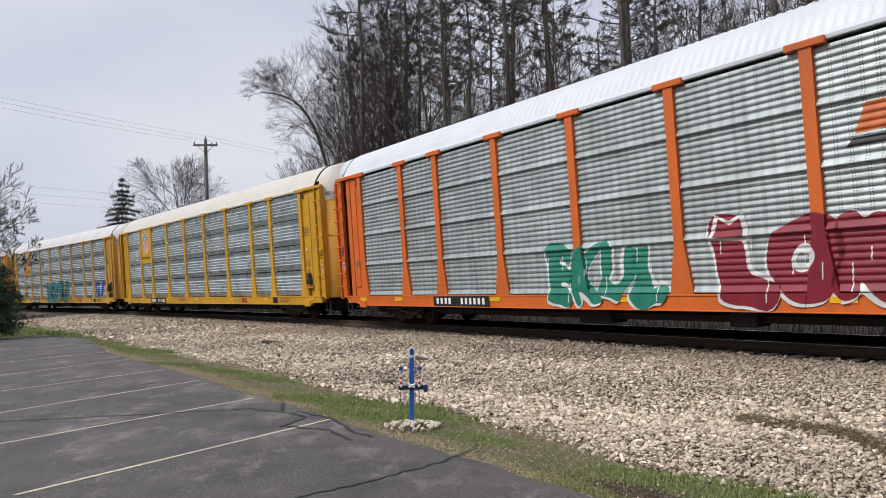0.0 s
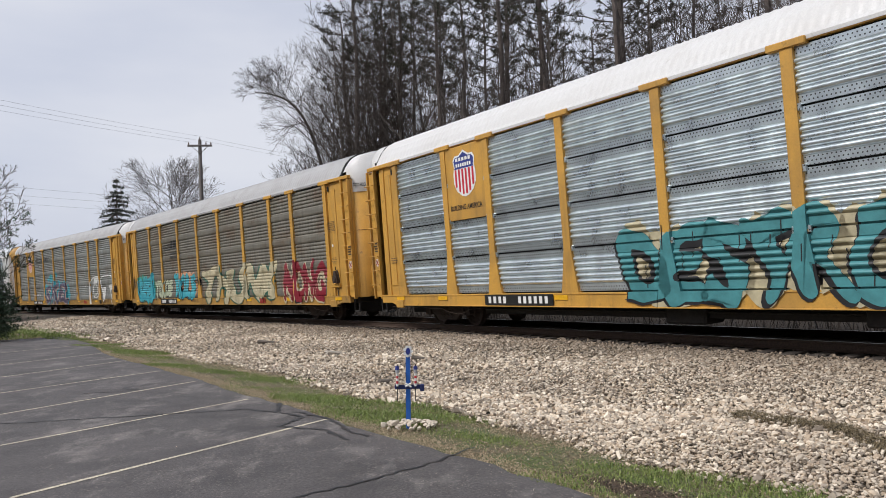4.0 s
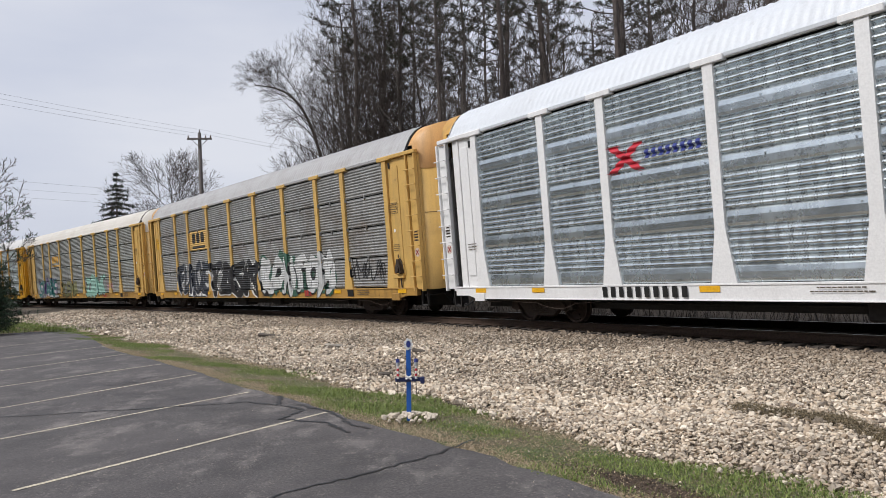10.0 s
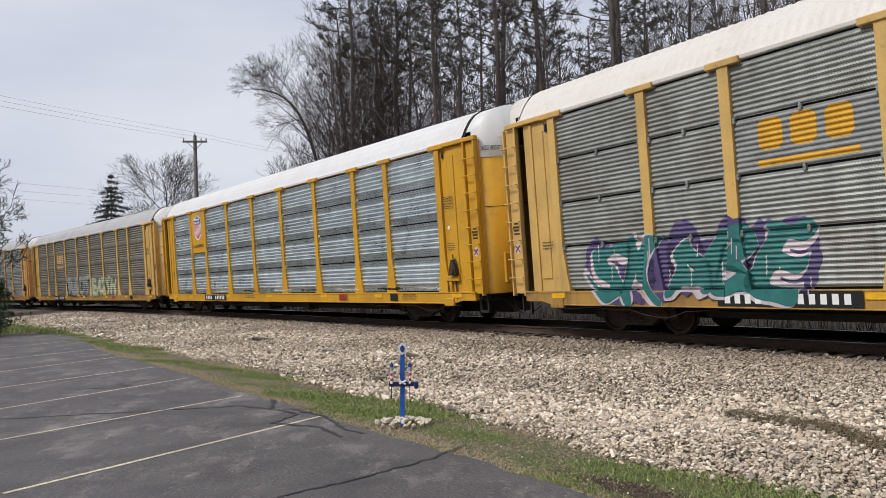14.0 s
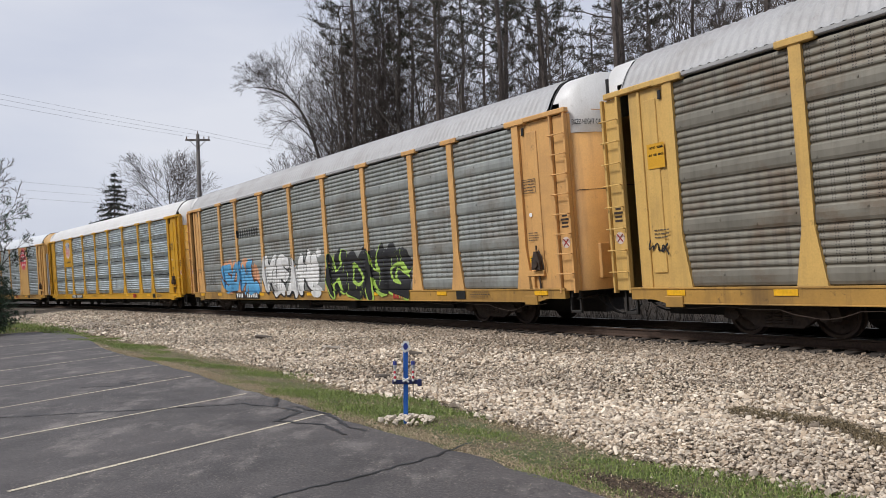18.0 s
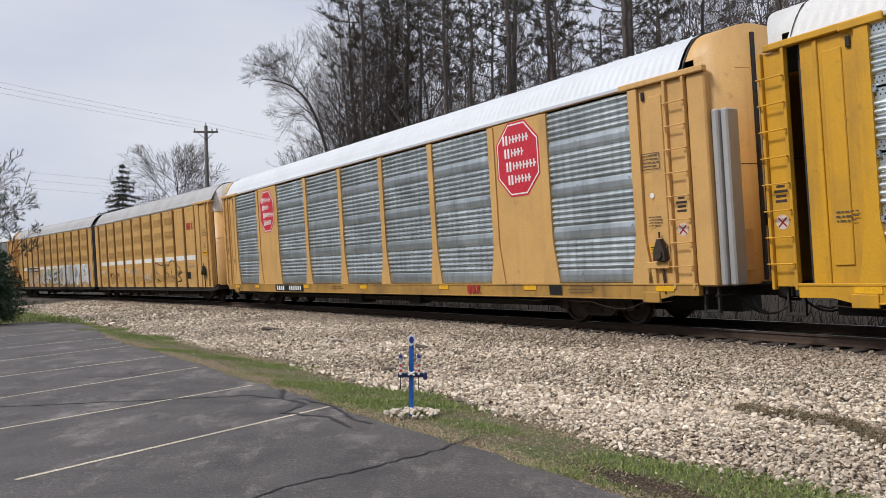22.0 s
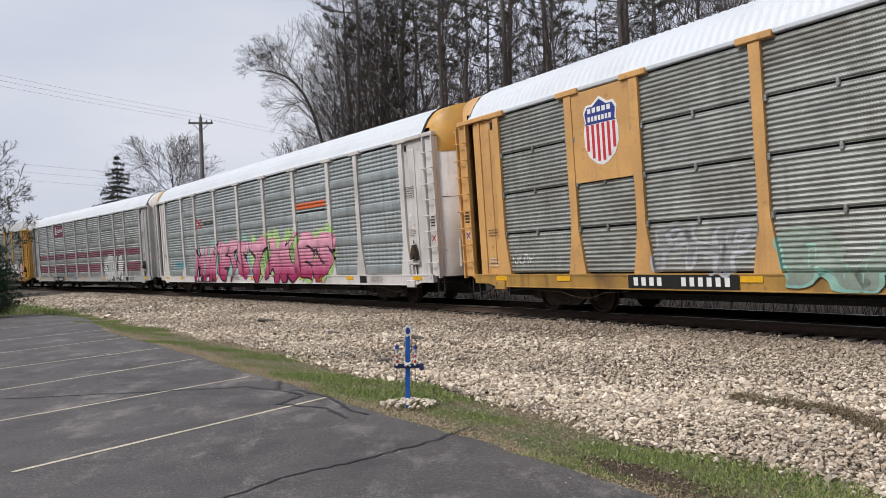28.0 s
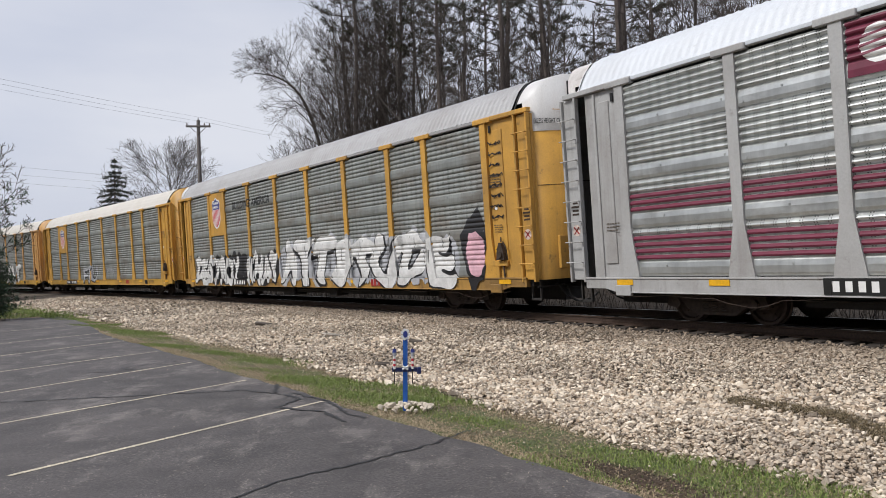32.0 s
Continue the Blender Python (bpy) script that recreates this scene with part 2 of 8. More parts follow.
# ---- mesh helpers ----
class Geo:
    """Gathers vertices and faces of one mesh."""

    def __init__(self):
        self.v, self.f = [], []

    def add(self, verts, faces):
        n = len(self.v)
        self.v += [tuple(p) for p in verts]
        self.f += [tuple(i + n for i in q) for q in faces]
        return self

    def box(self, x0, x1, y0, y1, z0, z1, c=0.0):
        """A box with its edges cut off by c."""
        if c <= 0:
            vs = [(x, y, z) for x in (x0, x1) for y in (y0, y1) for z in (z0, z1)]
            return self.add(vs, [(0, 1, 3, 2), (4, 6, 7, 5), (0, 4, 5, 1), (2, 3, 7, 6), (0, 2, 6, 4), (1, 5, 7, 3)])
        lo, hi = (x0, y0, z0), (x1, y1, z1)
        idx, vs = {}, []
        for s in ((a, b, d) for a in (0, 1) for b in (0, 1) for d in (0, 1)):
            for k in range(3):
                p = [(hi[i] if s[i] else lo[i]) for i in range(3)]
                for i in range(3):
                    if i != k:
                        p[i] += -c if s[i] else c
                idx[s, k] = len(vs)
                vs.append(p)
        fs = []
        for k in range(3):
            i, j = (k + 1) % 3, (k + 2) % 3
            for e in (0, 1):
                q = []
                for a, b in ((0, 0), (1, 0), (1, 1), (0, 1)):
                    s = [0, 0, 0]
                    s[k], s[i], s[j] = e, a, b
                    q.append(idx[tuple(s), k])
                fs.append(q if e else q[::-1])
            for a in (0, 1):
                for b in (0, 1):
                    s0, s1 = [0, 0, 0], [0, 0, 0]
                    s0[i] = s1[i] = a
                    s0[j] = s1[j] = b
                    s1[k] = 1
                    s0, s1 = tuple(s0), tuple(s1)
                    q = [idx[s0, i], idx[s1, i], idx[s1, j], idx[s0, j]]
                    fs.append(q if (a + b) % 2 == 0 else q[::-1])
        for s in ((a, b, d) for a in (0, 1) for b in (0, 1) for d in (0, 1)):
            q = [idx[s, 0], idx[s, 1], idx[s, 2]]
            fs.append(q if sum(s) % 2 else q[::-1])
        return self.add(vs, fs)

    def prism(self, poly, y0, y1):
        """A polygon of (x, z) that is extruded along y."""
        n = len(poly)
        vs = [(x, y0, z) for x, z in poly] + [(x, y1, z) for x, z in poly]
        fs = [tuple(range(n)), tuple(range(2 * n - 1, n - 1, -1))]
        fs += [(i, i + n, (i + 1) % n + n, (i + 1) % n) for i in range(n)]
        return self.add(vs, fs)

    def rod(self, a, b, r0, r1=None, n=6):
        a, b = Vector(a), Vector(b)
        r1 = r0 if r1 is None else r1
        d = (b - a).normalized()
        u = d.cross(Vector((0.3, 0.2, 1)) if abs(d.z) < 0.9 else Vector((1, 0, 0))).normalized()
        w = d.cross(u)
        ring = [(math.cos(2 * math.pi * i / n), math.sin(2 * math.pi * i / n)) for i in range(n)]
        vs = [a + (u * p + w * q) * r0 for p, q in ring] + [b + (u * p + w * q) * r1 for p, q in ring]
        fs = [(i, (i + 1) % n, (i + 1) % n + n, i + n) for i in range(n)] + [tuple(range(n))[::-1], tuple(range(n, 2 * n))]
        return self.add(vs, fs)

    def disc_y(self, cx, cz, rings, n=20):
        """A turned body round a level axis along y; rings are (y, radius)."""
        vs, fs = [], []
        for y, r in rings:
            vs += [(cx + r * math.cos(2 * math.pi * i / n), y, cz + r * math.sin(2 * math.pi * i / n)) for i in range(n)]
        for k in range(len(rings) - 1):
            fs += [(k * n + i, k * n + (i + 1) % n, (k + 1) * n + (i + 1) % n, (k + 1) * n + i) for i in range(n)]
        fs += [tuple(range(n))[::-1], tuple(range((len(rings) - 1) * n, len(rings) * n))]
        return self.add(vs, fs)

    def mesh(self, name, material, smooth=False):
        me = bpy.data.meshes.new(name)
        me.from_pydata(self.v, [], self.f)
        if smooth:
            me.polygons.foreach_set("use_smooth", [True] * len(me.polygons))
        if material:
            me.materials.append(material)
        me.update()
        return me


def part(name, geo, material, parent, label="", m=None, smooth=False):
    """One mesh object under a thing or a part."""
    me = geo.mesh(name, material, smooth) if isinstance(geo, Geo) else geo
    ob = new(name, me)
    ob.parent = parent
    if m is not None:
        ob.matrix_basis = m
    if label:
        ob["label"] = label
    return ob


def thing(name, label, category, group="", m=None, kind=""):
    ob = new(name)
    ob.empty_display_size = 0.2
    if m is not None:
        ob.matrix_basis = m
    return tagged(ob, label, category, group, kind)


# ---- the line: an arc of 380 m radius, banked towards its inside ----
KAP, DIST, TH, BANK, RAIL_Z = 0.002628, 13.565, 1.02517, 0.0534, 0.439
NORMAL = Vector((math.sin(TH), math.cos(TH)))
ALONG = Vector((math.cos(TH), -math.sin(TH)))
CENTRE = NORMAL * (DIST - 1 / KAP)


def on_line(s, v=0.0):
    """The place s metres along the line and v metres from it to its inside, with the way of travel."""
    r = 1 / KAP - v
    p = CENTRE + (NORMAL * math.cos(KAP * s) + ALONG * math.sin(KAP * s)) * r
    return p, ALONG * math.cos(KAP * s) - NORMAL * math.sin(KAP * s)


def line_pose(s, reach=10.05):
    """The pose of a wagon whose bogies stand reach metres before and behind s."""
    a, b = on_line(s + reach)[0], on_line(s - reach)[0]
    d = (a - b).normalized()
    c = (a + b) / 2
    z = RAIL_Z + 0.75 * math.sin(BANK)
    return Matrix.Translation((c.x, c.y, z)) @ Matrix.Rotation(math.atan2(d.y, d.x), 4, "Z") @ Matrix.Rotation(BANK, 4, "X")


def smoothstep(a, b, x):
    t = min(1, max(0, (x - a) / (b - a)))
    return t * t * (3 - 2 * t)


def ground_z(v, s=0.0):
    """Height of the ground v metres from the line."""
    if v >= 0:
        z = 0.215 - 0.235 * smoothstep(1.6, 8.6, v) ** 0.9 if v < 8.6 else -0.02
        z -= 0.05 * smoothstep(9.9, 10.3, v)
    else:
        z = 0.24 - 0.30 * smoothstep(1.8, 3.6, -v) + 0.95 * smoothstep(4.5, 11, -v)
    return z


def swell(x, y):
    """Soft humps of the ballast."""
    return 0.035 * math.sin(x * 1.7) * math.cos(y * 1.3) + 0.03 * math.sin(0.8 * x - 1.1 * y + 1.0)


def v_s(x, y):
    r = Vector((x, y)) - CENTRE
    return 1 / KAP - r.length, math.atan2(r.dot(ALONG), r.dot(NORMAL)) / KAP


# ---- ground ----
def ground_material():
    m, nt, b = nodes_of("earth_ballast_and_grass")
    geo = nt.nodes.new("ShaderNodeNewGeometry")
    sub = nt.nodes.new("ShaderNodeVectorMath")
    sub.operation = "SUBTRACT"
    nt.links.new(geo.outputs["Position"], sub.inputs[0])
    sub.inputs[1].default_value = (CENTRE.x, CENTRE.y, 0)
    flat = nt.nodes.new("ShaderNodeVectorMath")
    flat.operation = "MULTIPLY"
    flat.inputs[1].default_value = (1, 1, 0)
    nt.links.new(sub.outputs[0], flat.inputs[0])
    ln = nt.nodes.new("ShaderNodeVectorMath")
    ln.operation = "LENGTH"
    nt.links.new(flat.outputs[0], ln.inputs[0])
    v = math_node(nt, "SUBTRACT", 1 / KAP, ln.outputs["Value"])
    wob = noise_node(nt, 0.8, 5, 0.65, coords="World")
    vw = math_node(nt, "ADD", v, math_node(nt, "MULTIPLY", math_node(nt, "SUBTRACT", wob.outputs[0], 0.5), 0.9))
    stones = nt.nodes.new("ShaderNodeTexVoronoi")
    stones.inputs["Scale"].default_value = 22.0
    nt.links.new(geo.outputs["Position"], stones.inputs["Vector"])
    tone = nt.nodes.new("ShaderNodeSeparateColor")
    nt.links.new(stones.outputs["Color"], tone.inputs[0])
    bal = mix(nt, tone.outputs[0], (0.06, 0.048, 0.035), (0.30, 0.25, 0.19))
    # the shade in the gaps between stones is painted into the ground
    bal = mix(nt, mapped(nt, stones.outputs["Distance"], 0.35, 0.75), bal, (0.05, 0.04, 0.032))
    patch = noise_node(nt, 1.6, 5, 0.6, coords="World")
    blade = noise_node(nt, 40.0, 3, 0.6, coords="World")
    grass = mix(nt, mapped(nt, patch.outputs[0], 0.42, 0.60), (0.17, 0.135, 0.08), (0.11, 0.135, 0.045))
    grass = mix(nt, mapped(nt, blade.outputs[0], 0.3, 0.75), mix(nt, 0.5, grass, (0.03, 0.035, 0.012)), grass)
    litter = mix(nt, mapped(nt, blade.outputs[0], 0.3, 0.7), (0.016, 0.012, 0.009), (0.05, 0.037, 0.026))
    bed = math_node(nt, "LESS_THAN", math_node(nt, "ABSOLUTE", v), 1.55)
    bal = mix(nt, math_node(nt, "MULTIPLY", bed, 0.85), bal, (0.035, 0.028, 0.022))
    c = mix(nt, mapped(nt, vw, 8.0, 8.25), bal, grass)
    behind = mapped(nt, math_node(nt, "MULTIPLY", vw, -1.0), 1.3, 2.4)
    c = mix(nt, behind, c, litter)
    nt.links.new(c, b.inputs["Base Color"])
    b.inputs["Roughness"].default_value = 0.95
    h = math_node(nt, "SUBTRACT", 1.0, stones.outputs["Distance"])
    bump(nt, b, h, 0.9, 0.05)
    return m


def steps(*spans):
    out = []
    for a, b, n in spans:
        out += list(np.linspace(a, b, n, endpoint=False))
    return out + [spans[-1][1]]


def build_ground():
    turn = math.pi / KAP
    ss = steps((-turn, -160, 60), (-160, -60, 40), (-60, 12, 220), (12, 120, 40), (120, turn, 60))[:-1]
    vs = steps((-2600, -400, 8), (-400, -60, 14), (-60, -10, 16), (-10, -1.5, 14), (-1.5, 2.0, 6), (2.0, 12, 64), (12, 60, 14), (60, 379.5, 10))
    g = Geo()
    rng = random.Random(3)
    for s in ss:
        for v in vs:
            p = on_line(s, v)[0]
            z = ground_z(v, s)
            if 2.2 < v < 9.3:
                z += swell(p.x, p.y) * smoothstep(2.2, 3.2, v) * smoothstep(8.5, 7.6, v) - 0.045 * smoothstep(8.5, 8.1, v)
            elif v < -5:
                z += 0.25 * noise.noise((p.x * 0.12, p.y * 0.12, 9))
            g.v.append((p.x, p.y, z))
    n, k = len(vs), len(ss)
    g.f = [(i * n + j, i * n + j + 1, ((i + 1) % k) * n + j + 1, ((i + 1) % k) * n + j) for i in range(k) for j in range(n - 1)]
    g.f.append(tuple(i * n + n - 1 for i in range(k)))
    ob = new("ground", g.mesh("ground", ground_material(), True))
    return tagged(ob, "bare earth, pale ballast bank and thin spring grass", "ground", kind="structure")


build_ground()


def asphalt():
    m, nt, b = nodes_of("worn_asphalt")
    grit = nt.nodes.new("ShaderNodeTexVoronoi")
    grit.inputs["Scale"].default_value = 75.0
    geo = nt.nodes.new("ShaderNodeNewGeometry")
    nt.links.new(geo.outputs["Position"], grit.inputs["Vector"])
    pick = nt.nodes.new("ShaderNodeSeparateColor")
    nt.links.new(grit.outputs["Color"], pick.inputs[0])
    grain = noise_node(nt, 34.0, 6, 0.85, coords="World")
    patch = noise_node(nt, 1.9, 9, 0.66, coords="World")
    worn = noise_node(nt, 0.45, 6, 0.6, coords="World")
    scuff = noise_node(nt, 0.9, 9, 0.72, (1.6, 0.8, 1.0), "World")
    c = mix(nt, mapped(nt, grain.outputs[0], 0.38, 0.63), (0.022, 0.0195, 0.019), (0.128, 0.115, 0.111))
    c = mix(nt, math_node(nt, "MULTIPLY", mapped(nt, patch.outputs[0], 0.44, 0.60), 0.62), c, (0.033, 0.0295, 0.0295))
    c = mix(nt, math_node(nt, "MULTIPLY", mapped(nt, worn.outputs[0], 0.44, 0.64), 0.45), c, (0.098, 0.086, 0.084))
    c = mix(nt, math_node(nt, "MULTIPLY", mapped(nt, scuff.outputs[0], 0.52, 0.66), 0.75), c, (0.21, 0.19, 0.175))
    loose = math_node(nt, "MULTIPLY", math_node(nt, "GREATER_THAN", pick.outputs[0], 0.93), mapped(nt, scuff.outputs[0], 0.40, 0.66))
    c = mix(nt, math_node(nt, "MULTIPLY", loose, 0.7), c, (0.34, 0.30, 0.25))
    nt.links.new(c, b.inputs["Base Color"])
    b.inputs["Roughness"].default_value = 0.72
    bump(nt, b, grain.outputs[0], 0.5, 0.008)
    return m


def build_lot():
    """The parking lot: a slab with a ragged edge along the grass."""
    g = Geo()
    edge = []
    rng = random.Random(5)
    ss = list(np.arange(-36.0, 14.01, 0.35))
    for s in ss:
        v = 9.64 - 0.12 * smoothstep(-9, -5, s) + 0.12 * noise.noise((s * 0.35, 0, 2)) + 0.07 * noise.noise((s * 1.9, 4, 2)) - 0.9 * smoothstep(-22, -33, s)
        edge.append(on_line(s, v)[0])
    inner = [on_line(s, 60.0)[0] for s in ss]
    n = len(ss)
    g.v = [(p.x, p.y, 0.0) for p in edge] + [(p.x, p.y, 0.0) for p in inner] + [(p.x, p.y, -0.09) for p in edge]
    g.f = [(i, i + 1, n + i + 1, n + i) for i in range(n - 1)] + [(i + 1, i, 2 * n + i, 2 * n + i + 1) for i in range(n - 1)]
    lot = new("parking_lot", g.mesh("parking_lot", asphalt()))
    tagged(lot, "worn dark asphalt parking lot with sealed cracks", "pavement", kind="structure")
    for p in lot.data.polygons:
        if p.normal.z < -0.5:
            p.flip()
    return lot


LOT = build_lot()
# ---- track ----
def build_track():
    track = thing("railway_track", "single railway track with rusty rails on dark wooden sleepers", "railway track", kind="structure")
    zc = RAIL_Z + 0.75 * math.sin(BANK)
    rust = plain("brown_rail_steel", (0.075, 0.048, 0.034), 0.7, 0.3, 0.35, 30)
    shine = plain("polished_rail_head", (0.45, 0.44, 0.43), 0.3, 0.9)
    wood = paint("creosoted_wood", (0.045, 0.035, 0.028), (0.075, 0.06, 0.048), amount=0.5, rough=0.9)
    ss = steps((-640, -160, 60), (-160, 40, 200), (40, 520, 60))
    prof = [(-0.07, -0.17), (0.07, -0.17), (0.07, -0.155), (0.012, -0.13), (0.012, -0.045), (0.036, -0.03), (0.036, -0.003), (-0.036, -0.003), (-0.036, -0.03), (-0.012, -0.045), (-0.012, -0.13), (-0.07, -0.155)]
    for side in (0.75, -0.75):
        g, h = Geo(), Geo()
        for i, s in enumerate(ss):
            for a, z in prof:
                p = on_line(s, side + a)[0]
                g.v.append((p.x, p.y, zc + z - math.sin(BANK) * (side + a)))
            for a in (-0.03, 0.03):
                p = on_line(s, side + a)[0]
                h.v.append((p.x, p.y, zc + 0.001 - math.sin(BANK) * (side + a)))
        n = len(prof)
        for i in range(len(ss) - 1):
            g.f += [(i * n + j, i * n + (j + 1) % n, (i + 1) * n + (j + 1) % n, (i + 1) * n + j) for j in range(n)]
            h.f.append((2 * i, 2 * i + 1, 2 * i + 3, 2 * i + 2))
        rail = part("rail", g, rust, track)
        part("rail_head", h, shine, rail, "bright worn running surface")
    tie = Geo().box(-0.115, 0.115, -1.3, 1.3, -0.34, -0.172, 0.012).mesh("sleeper", wood)
    plate = Geo().box(-0.10, 0.10, -0.16, 0.16, -0.172, -0.160, 0.004).mesh("tie_plate", rust)
    for i in range(230):
        s = -92 + 0.5 * i
        p, d = on_line(s)
        ob = part("sleeper", tie, None, track)
        ob.matrix_basis = Matrix.Translation((p.x, p.y, zc)) @ Matrix.Rotation(math.atan2(d.y, d.x) + 0.02 * math.sin(i * 7.3), 4, "Z") @ Matrix.Rotation(BANK, 4, "X")
        if -40 < s < 6:
            part("tie_plate", plate, None, ob, m=pose(0, -0.75, 0))
    # the sleepers out of sight, in one mesh
    g = Geo()
    for i in range(2 * 500):
        s = -640 + i * 1.1
        if -92.5 < s < 23.5 or s > 515:
            continue
        p, d = on_line(s)
        q = Vector((-d.y, d.x))
        vs = [(p.x + d.x * a + q.x * b, p.y + d.y * a + q.y * b, zc + z) for a in (-0.12, 0.12) for b in (-1.3, 1.3) for z in (-0.36, -0.19)]
        g.add(vs, [(0, 1, 3, 2), (4, 6, 7, 5), (0, 4, 5, 1), (2, 3, 7, 6), (1, 5, 7, 3)])
    rest = part("sleepers", g, wood, track)
    tagged(rest, kind="stuff")


build_track()

# ---- wagons ----
# car frame: x along the way of travel, -y the side towards the lot, z up from the rail head
POSTS = (-9.1, -7.1, -4.27, -1.42, 1.42, 4.27, 7.1, 9.1)
ENDPOST = 11.85
SILL0, SILL1, EAVE = 0.63, 0.95, 5.02
PITCH = 28.6


TIERS = 4
TIER = (EAVE - 0.04 - SILL1 - 0.02) / TIERS


def profile(style):
    """Heights and outward reach of a side sheet's ribs, from sill to eave."""
    pts = []
    z0 = SILL1 + 0.02
    for k in range(TIERS):
        a = z0 + k * TIER
        if style == "tier":      # dark joints, punched strips above and below them, five bold ribs between
            pts += [(a, -0.045), (a + 0.026, -0.045), (a + 0.027, 0.012), (a + 0.185, 0.012)]
            for j in range(5):
                c = a + 0.195 + j * 0.125
                pts += [(c, 0.0), (c + 0.018, 0.032), (c + 0.04, 0.052), (c + 0.06, 0.054), (c + 0.085, 0.038), (c + 0.112, 0.0)]
            pts += [(a + 0.825, 0.012), (a + TIER - 0.012, 0.012), (a + TIER - 0.011, -0.045)]
        elif style == "fine":    # narrow ribs all over
            pts += [(a, -0.045), (a + 0.030, -0.045), (a + 0.031, 0.0)]
            for j in range(10):
                c = a + 0.040 + j * 0.0935
                pts += [(c, 0.0), (c + 0.022, 0.018), (c + 0.042, 0.023), (c + 0.075, 0.0)]
            pts += [(a + TIER - 0.012, 0.0), (a + TIER - 0.011, -0.045)]
        elif style == "ridge":   # shallow ribs over one bold sloping ridge
            pts += [(a, 0.0), (a + 0.012, 0.062), (a + 0.03, 0.066), (a + 0.12, 0.012), (a + 0.135, 0.0)]
            for j in range(7):
                c = a + 0.15 + j * 0.12
                pts += [(c, 0.0), (c + 0.02, 0.014), (c + 0.045, 0.020), (c + 0.07, 0.014), (c + 0.105, 0.0)]
        else:                    # five ribs over a smooth raised band
            r = {"band": 0.050, "soft": 0.025}[style]
            pts += [(a, 0.0), (a + 0.016, 0.026), (a + 0.07, 0.040), (a + 0.19, 0.038), (a + 0.285, 0.022), (a + 0.315, 0.0)]
            for j in range(5):
                c = a + 0.33 + j * 0.132
                pts += [(c, 0.0), (c + 0.026, r * 0.8), (c + 0.052, r), (c + 0.078, r * 0.8), (c + 0.118, 0.0)]
    return [(round(z, 4), d) for z, d in pts]


PROFILES = {k: profile(k) for k in ("tier", "fine", "ridge", "band", "soft")}
FACE = 1.475          # distance of the sheets from the middle
POSTFACE = 1.555
_cache = {}


def cached(key, make):
    if key not in _cache:
        _cache[key] = make()
    return _cache[key]


def sheet_mesh(style, w, mat, z0=0.0, z1=9.0, name="side_panel"):
    def make():
        pr = [(z, d) for z, d in PROFILES[style] if z0 <= z <= z1]
        g = Geo()
        cols = (-w / 2, w / 2)
        for x in cols:
            g.v += [(x, -FACE - d, z) for z, d in pr]
        n = len(pr)
        # the slots between tiered sheets stay open
        g.f = [(i, i + n, i + n + 1, i + 1) for i in range(n - 1) if max(pr[i][1], pr[i + 1][1]) > -0.04]
        if style in ("tier", "fine"):       # clamps at the posts, and tabs over the joints of the narrow-ribbed sheets
            for k in range(1, TIERS):
                z = SILL1 + 0.02 + k * TIER
                if style == "fine":
                    g.box(-0.03, 0.03, -FACE - 0.05, -FACE + 0.01, z - 0.07, z + 0.06, 0.008)
                for x in (-w / 2 + 0.06, w / 2 - 0.06):
                    g.box(x - 0.03, x + 0.03, -FACE - 0.06, -FACE + 0.01, z - 0.07, z + 0.05, 0.006)
        elif style != "ridge":              # bolts along the raised bands
            n = max(3, int(w / 0.62))
            for k in range(TIERS):
                z = SILL1 + 0.02 + k * TIER + 0.15
                for i in range(n):
                    x = -w / 2 + 0.15 + (w - 0.3) * i / (n - 1)
                    zz = z + (0.07 if i % 2 else -0.06)
                    g.box(x - 0.016, x + 0.016, -FACE - 0.048, -FACE - 0.03, zz - 0.016, zz + 0.016)
        return g.mesh(name, mat)
    return cached((style, round(w, 3), mat.name, z0, z1), make)


def post_mesh(mat, end=False, cap=True, flare=True):
    def make():
        g = Geo()
        a = 0.115
        if flare:
            poly = [(-0.28, SILL1), (0.28, SILL1), (a, SILL1 + 1.0), (a, EAVE - 0.05), (-a, EAVE - 0.05), (-a, SILL1 + 1.0)]
        else:
            poly = [(-a, SILL1), (a, SILL1), (a, EAVE - 0.02), (-a, EAVE - 0.02)]
        g.prism(poly[::-1], -POSTFACE, -FACE + 0.06)
        for z in (SILL1 + 0.98,):     # where the foot begins
            g.box(-a - 0.012, a + 0.012, -POSTFACE + 0.012, -FACE, z - 0.03, z + 0.03, 0.006)
        if cap:
            g.box(-0.36, 0.36, -POSTFACE - 0.03, -FACE + 0.05, EAVE - 0.055, EAVE + 0.075, 0.015)
        return g.mesh("post", mat)
    return cached(("post", mat.name, end, cap, flare), make)


def roof_z(y):
    """Height of the roof's skin over the middle line."""
    a = min(1.0, abs(y) / 1.5)
    return 5.95 - 0.87 * a ** 4


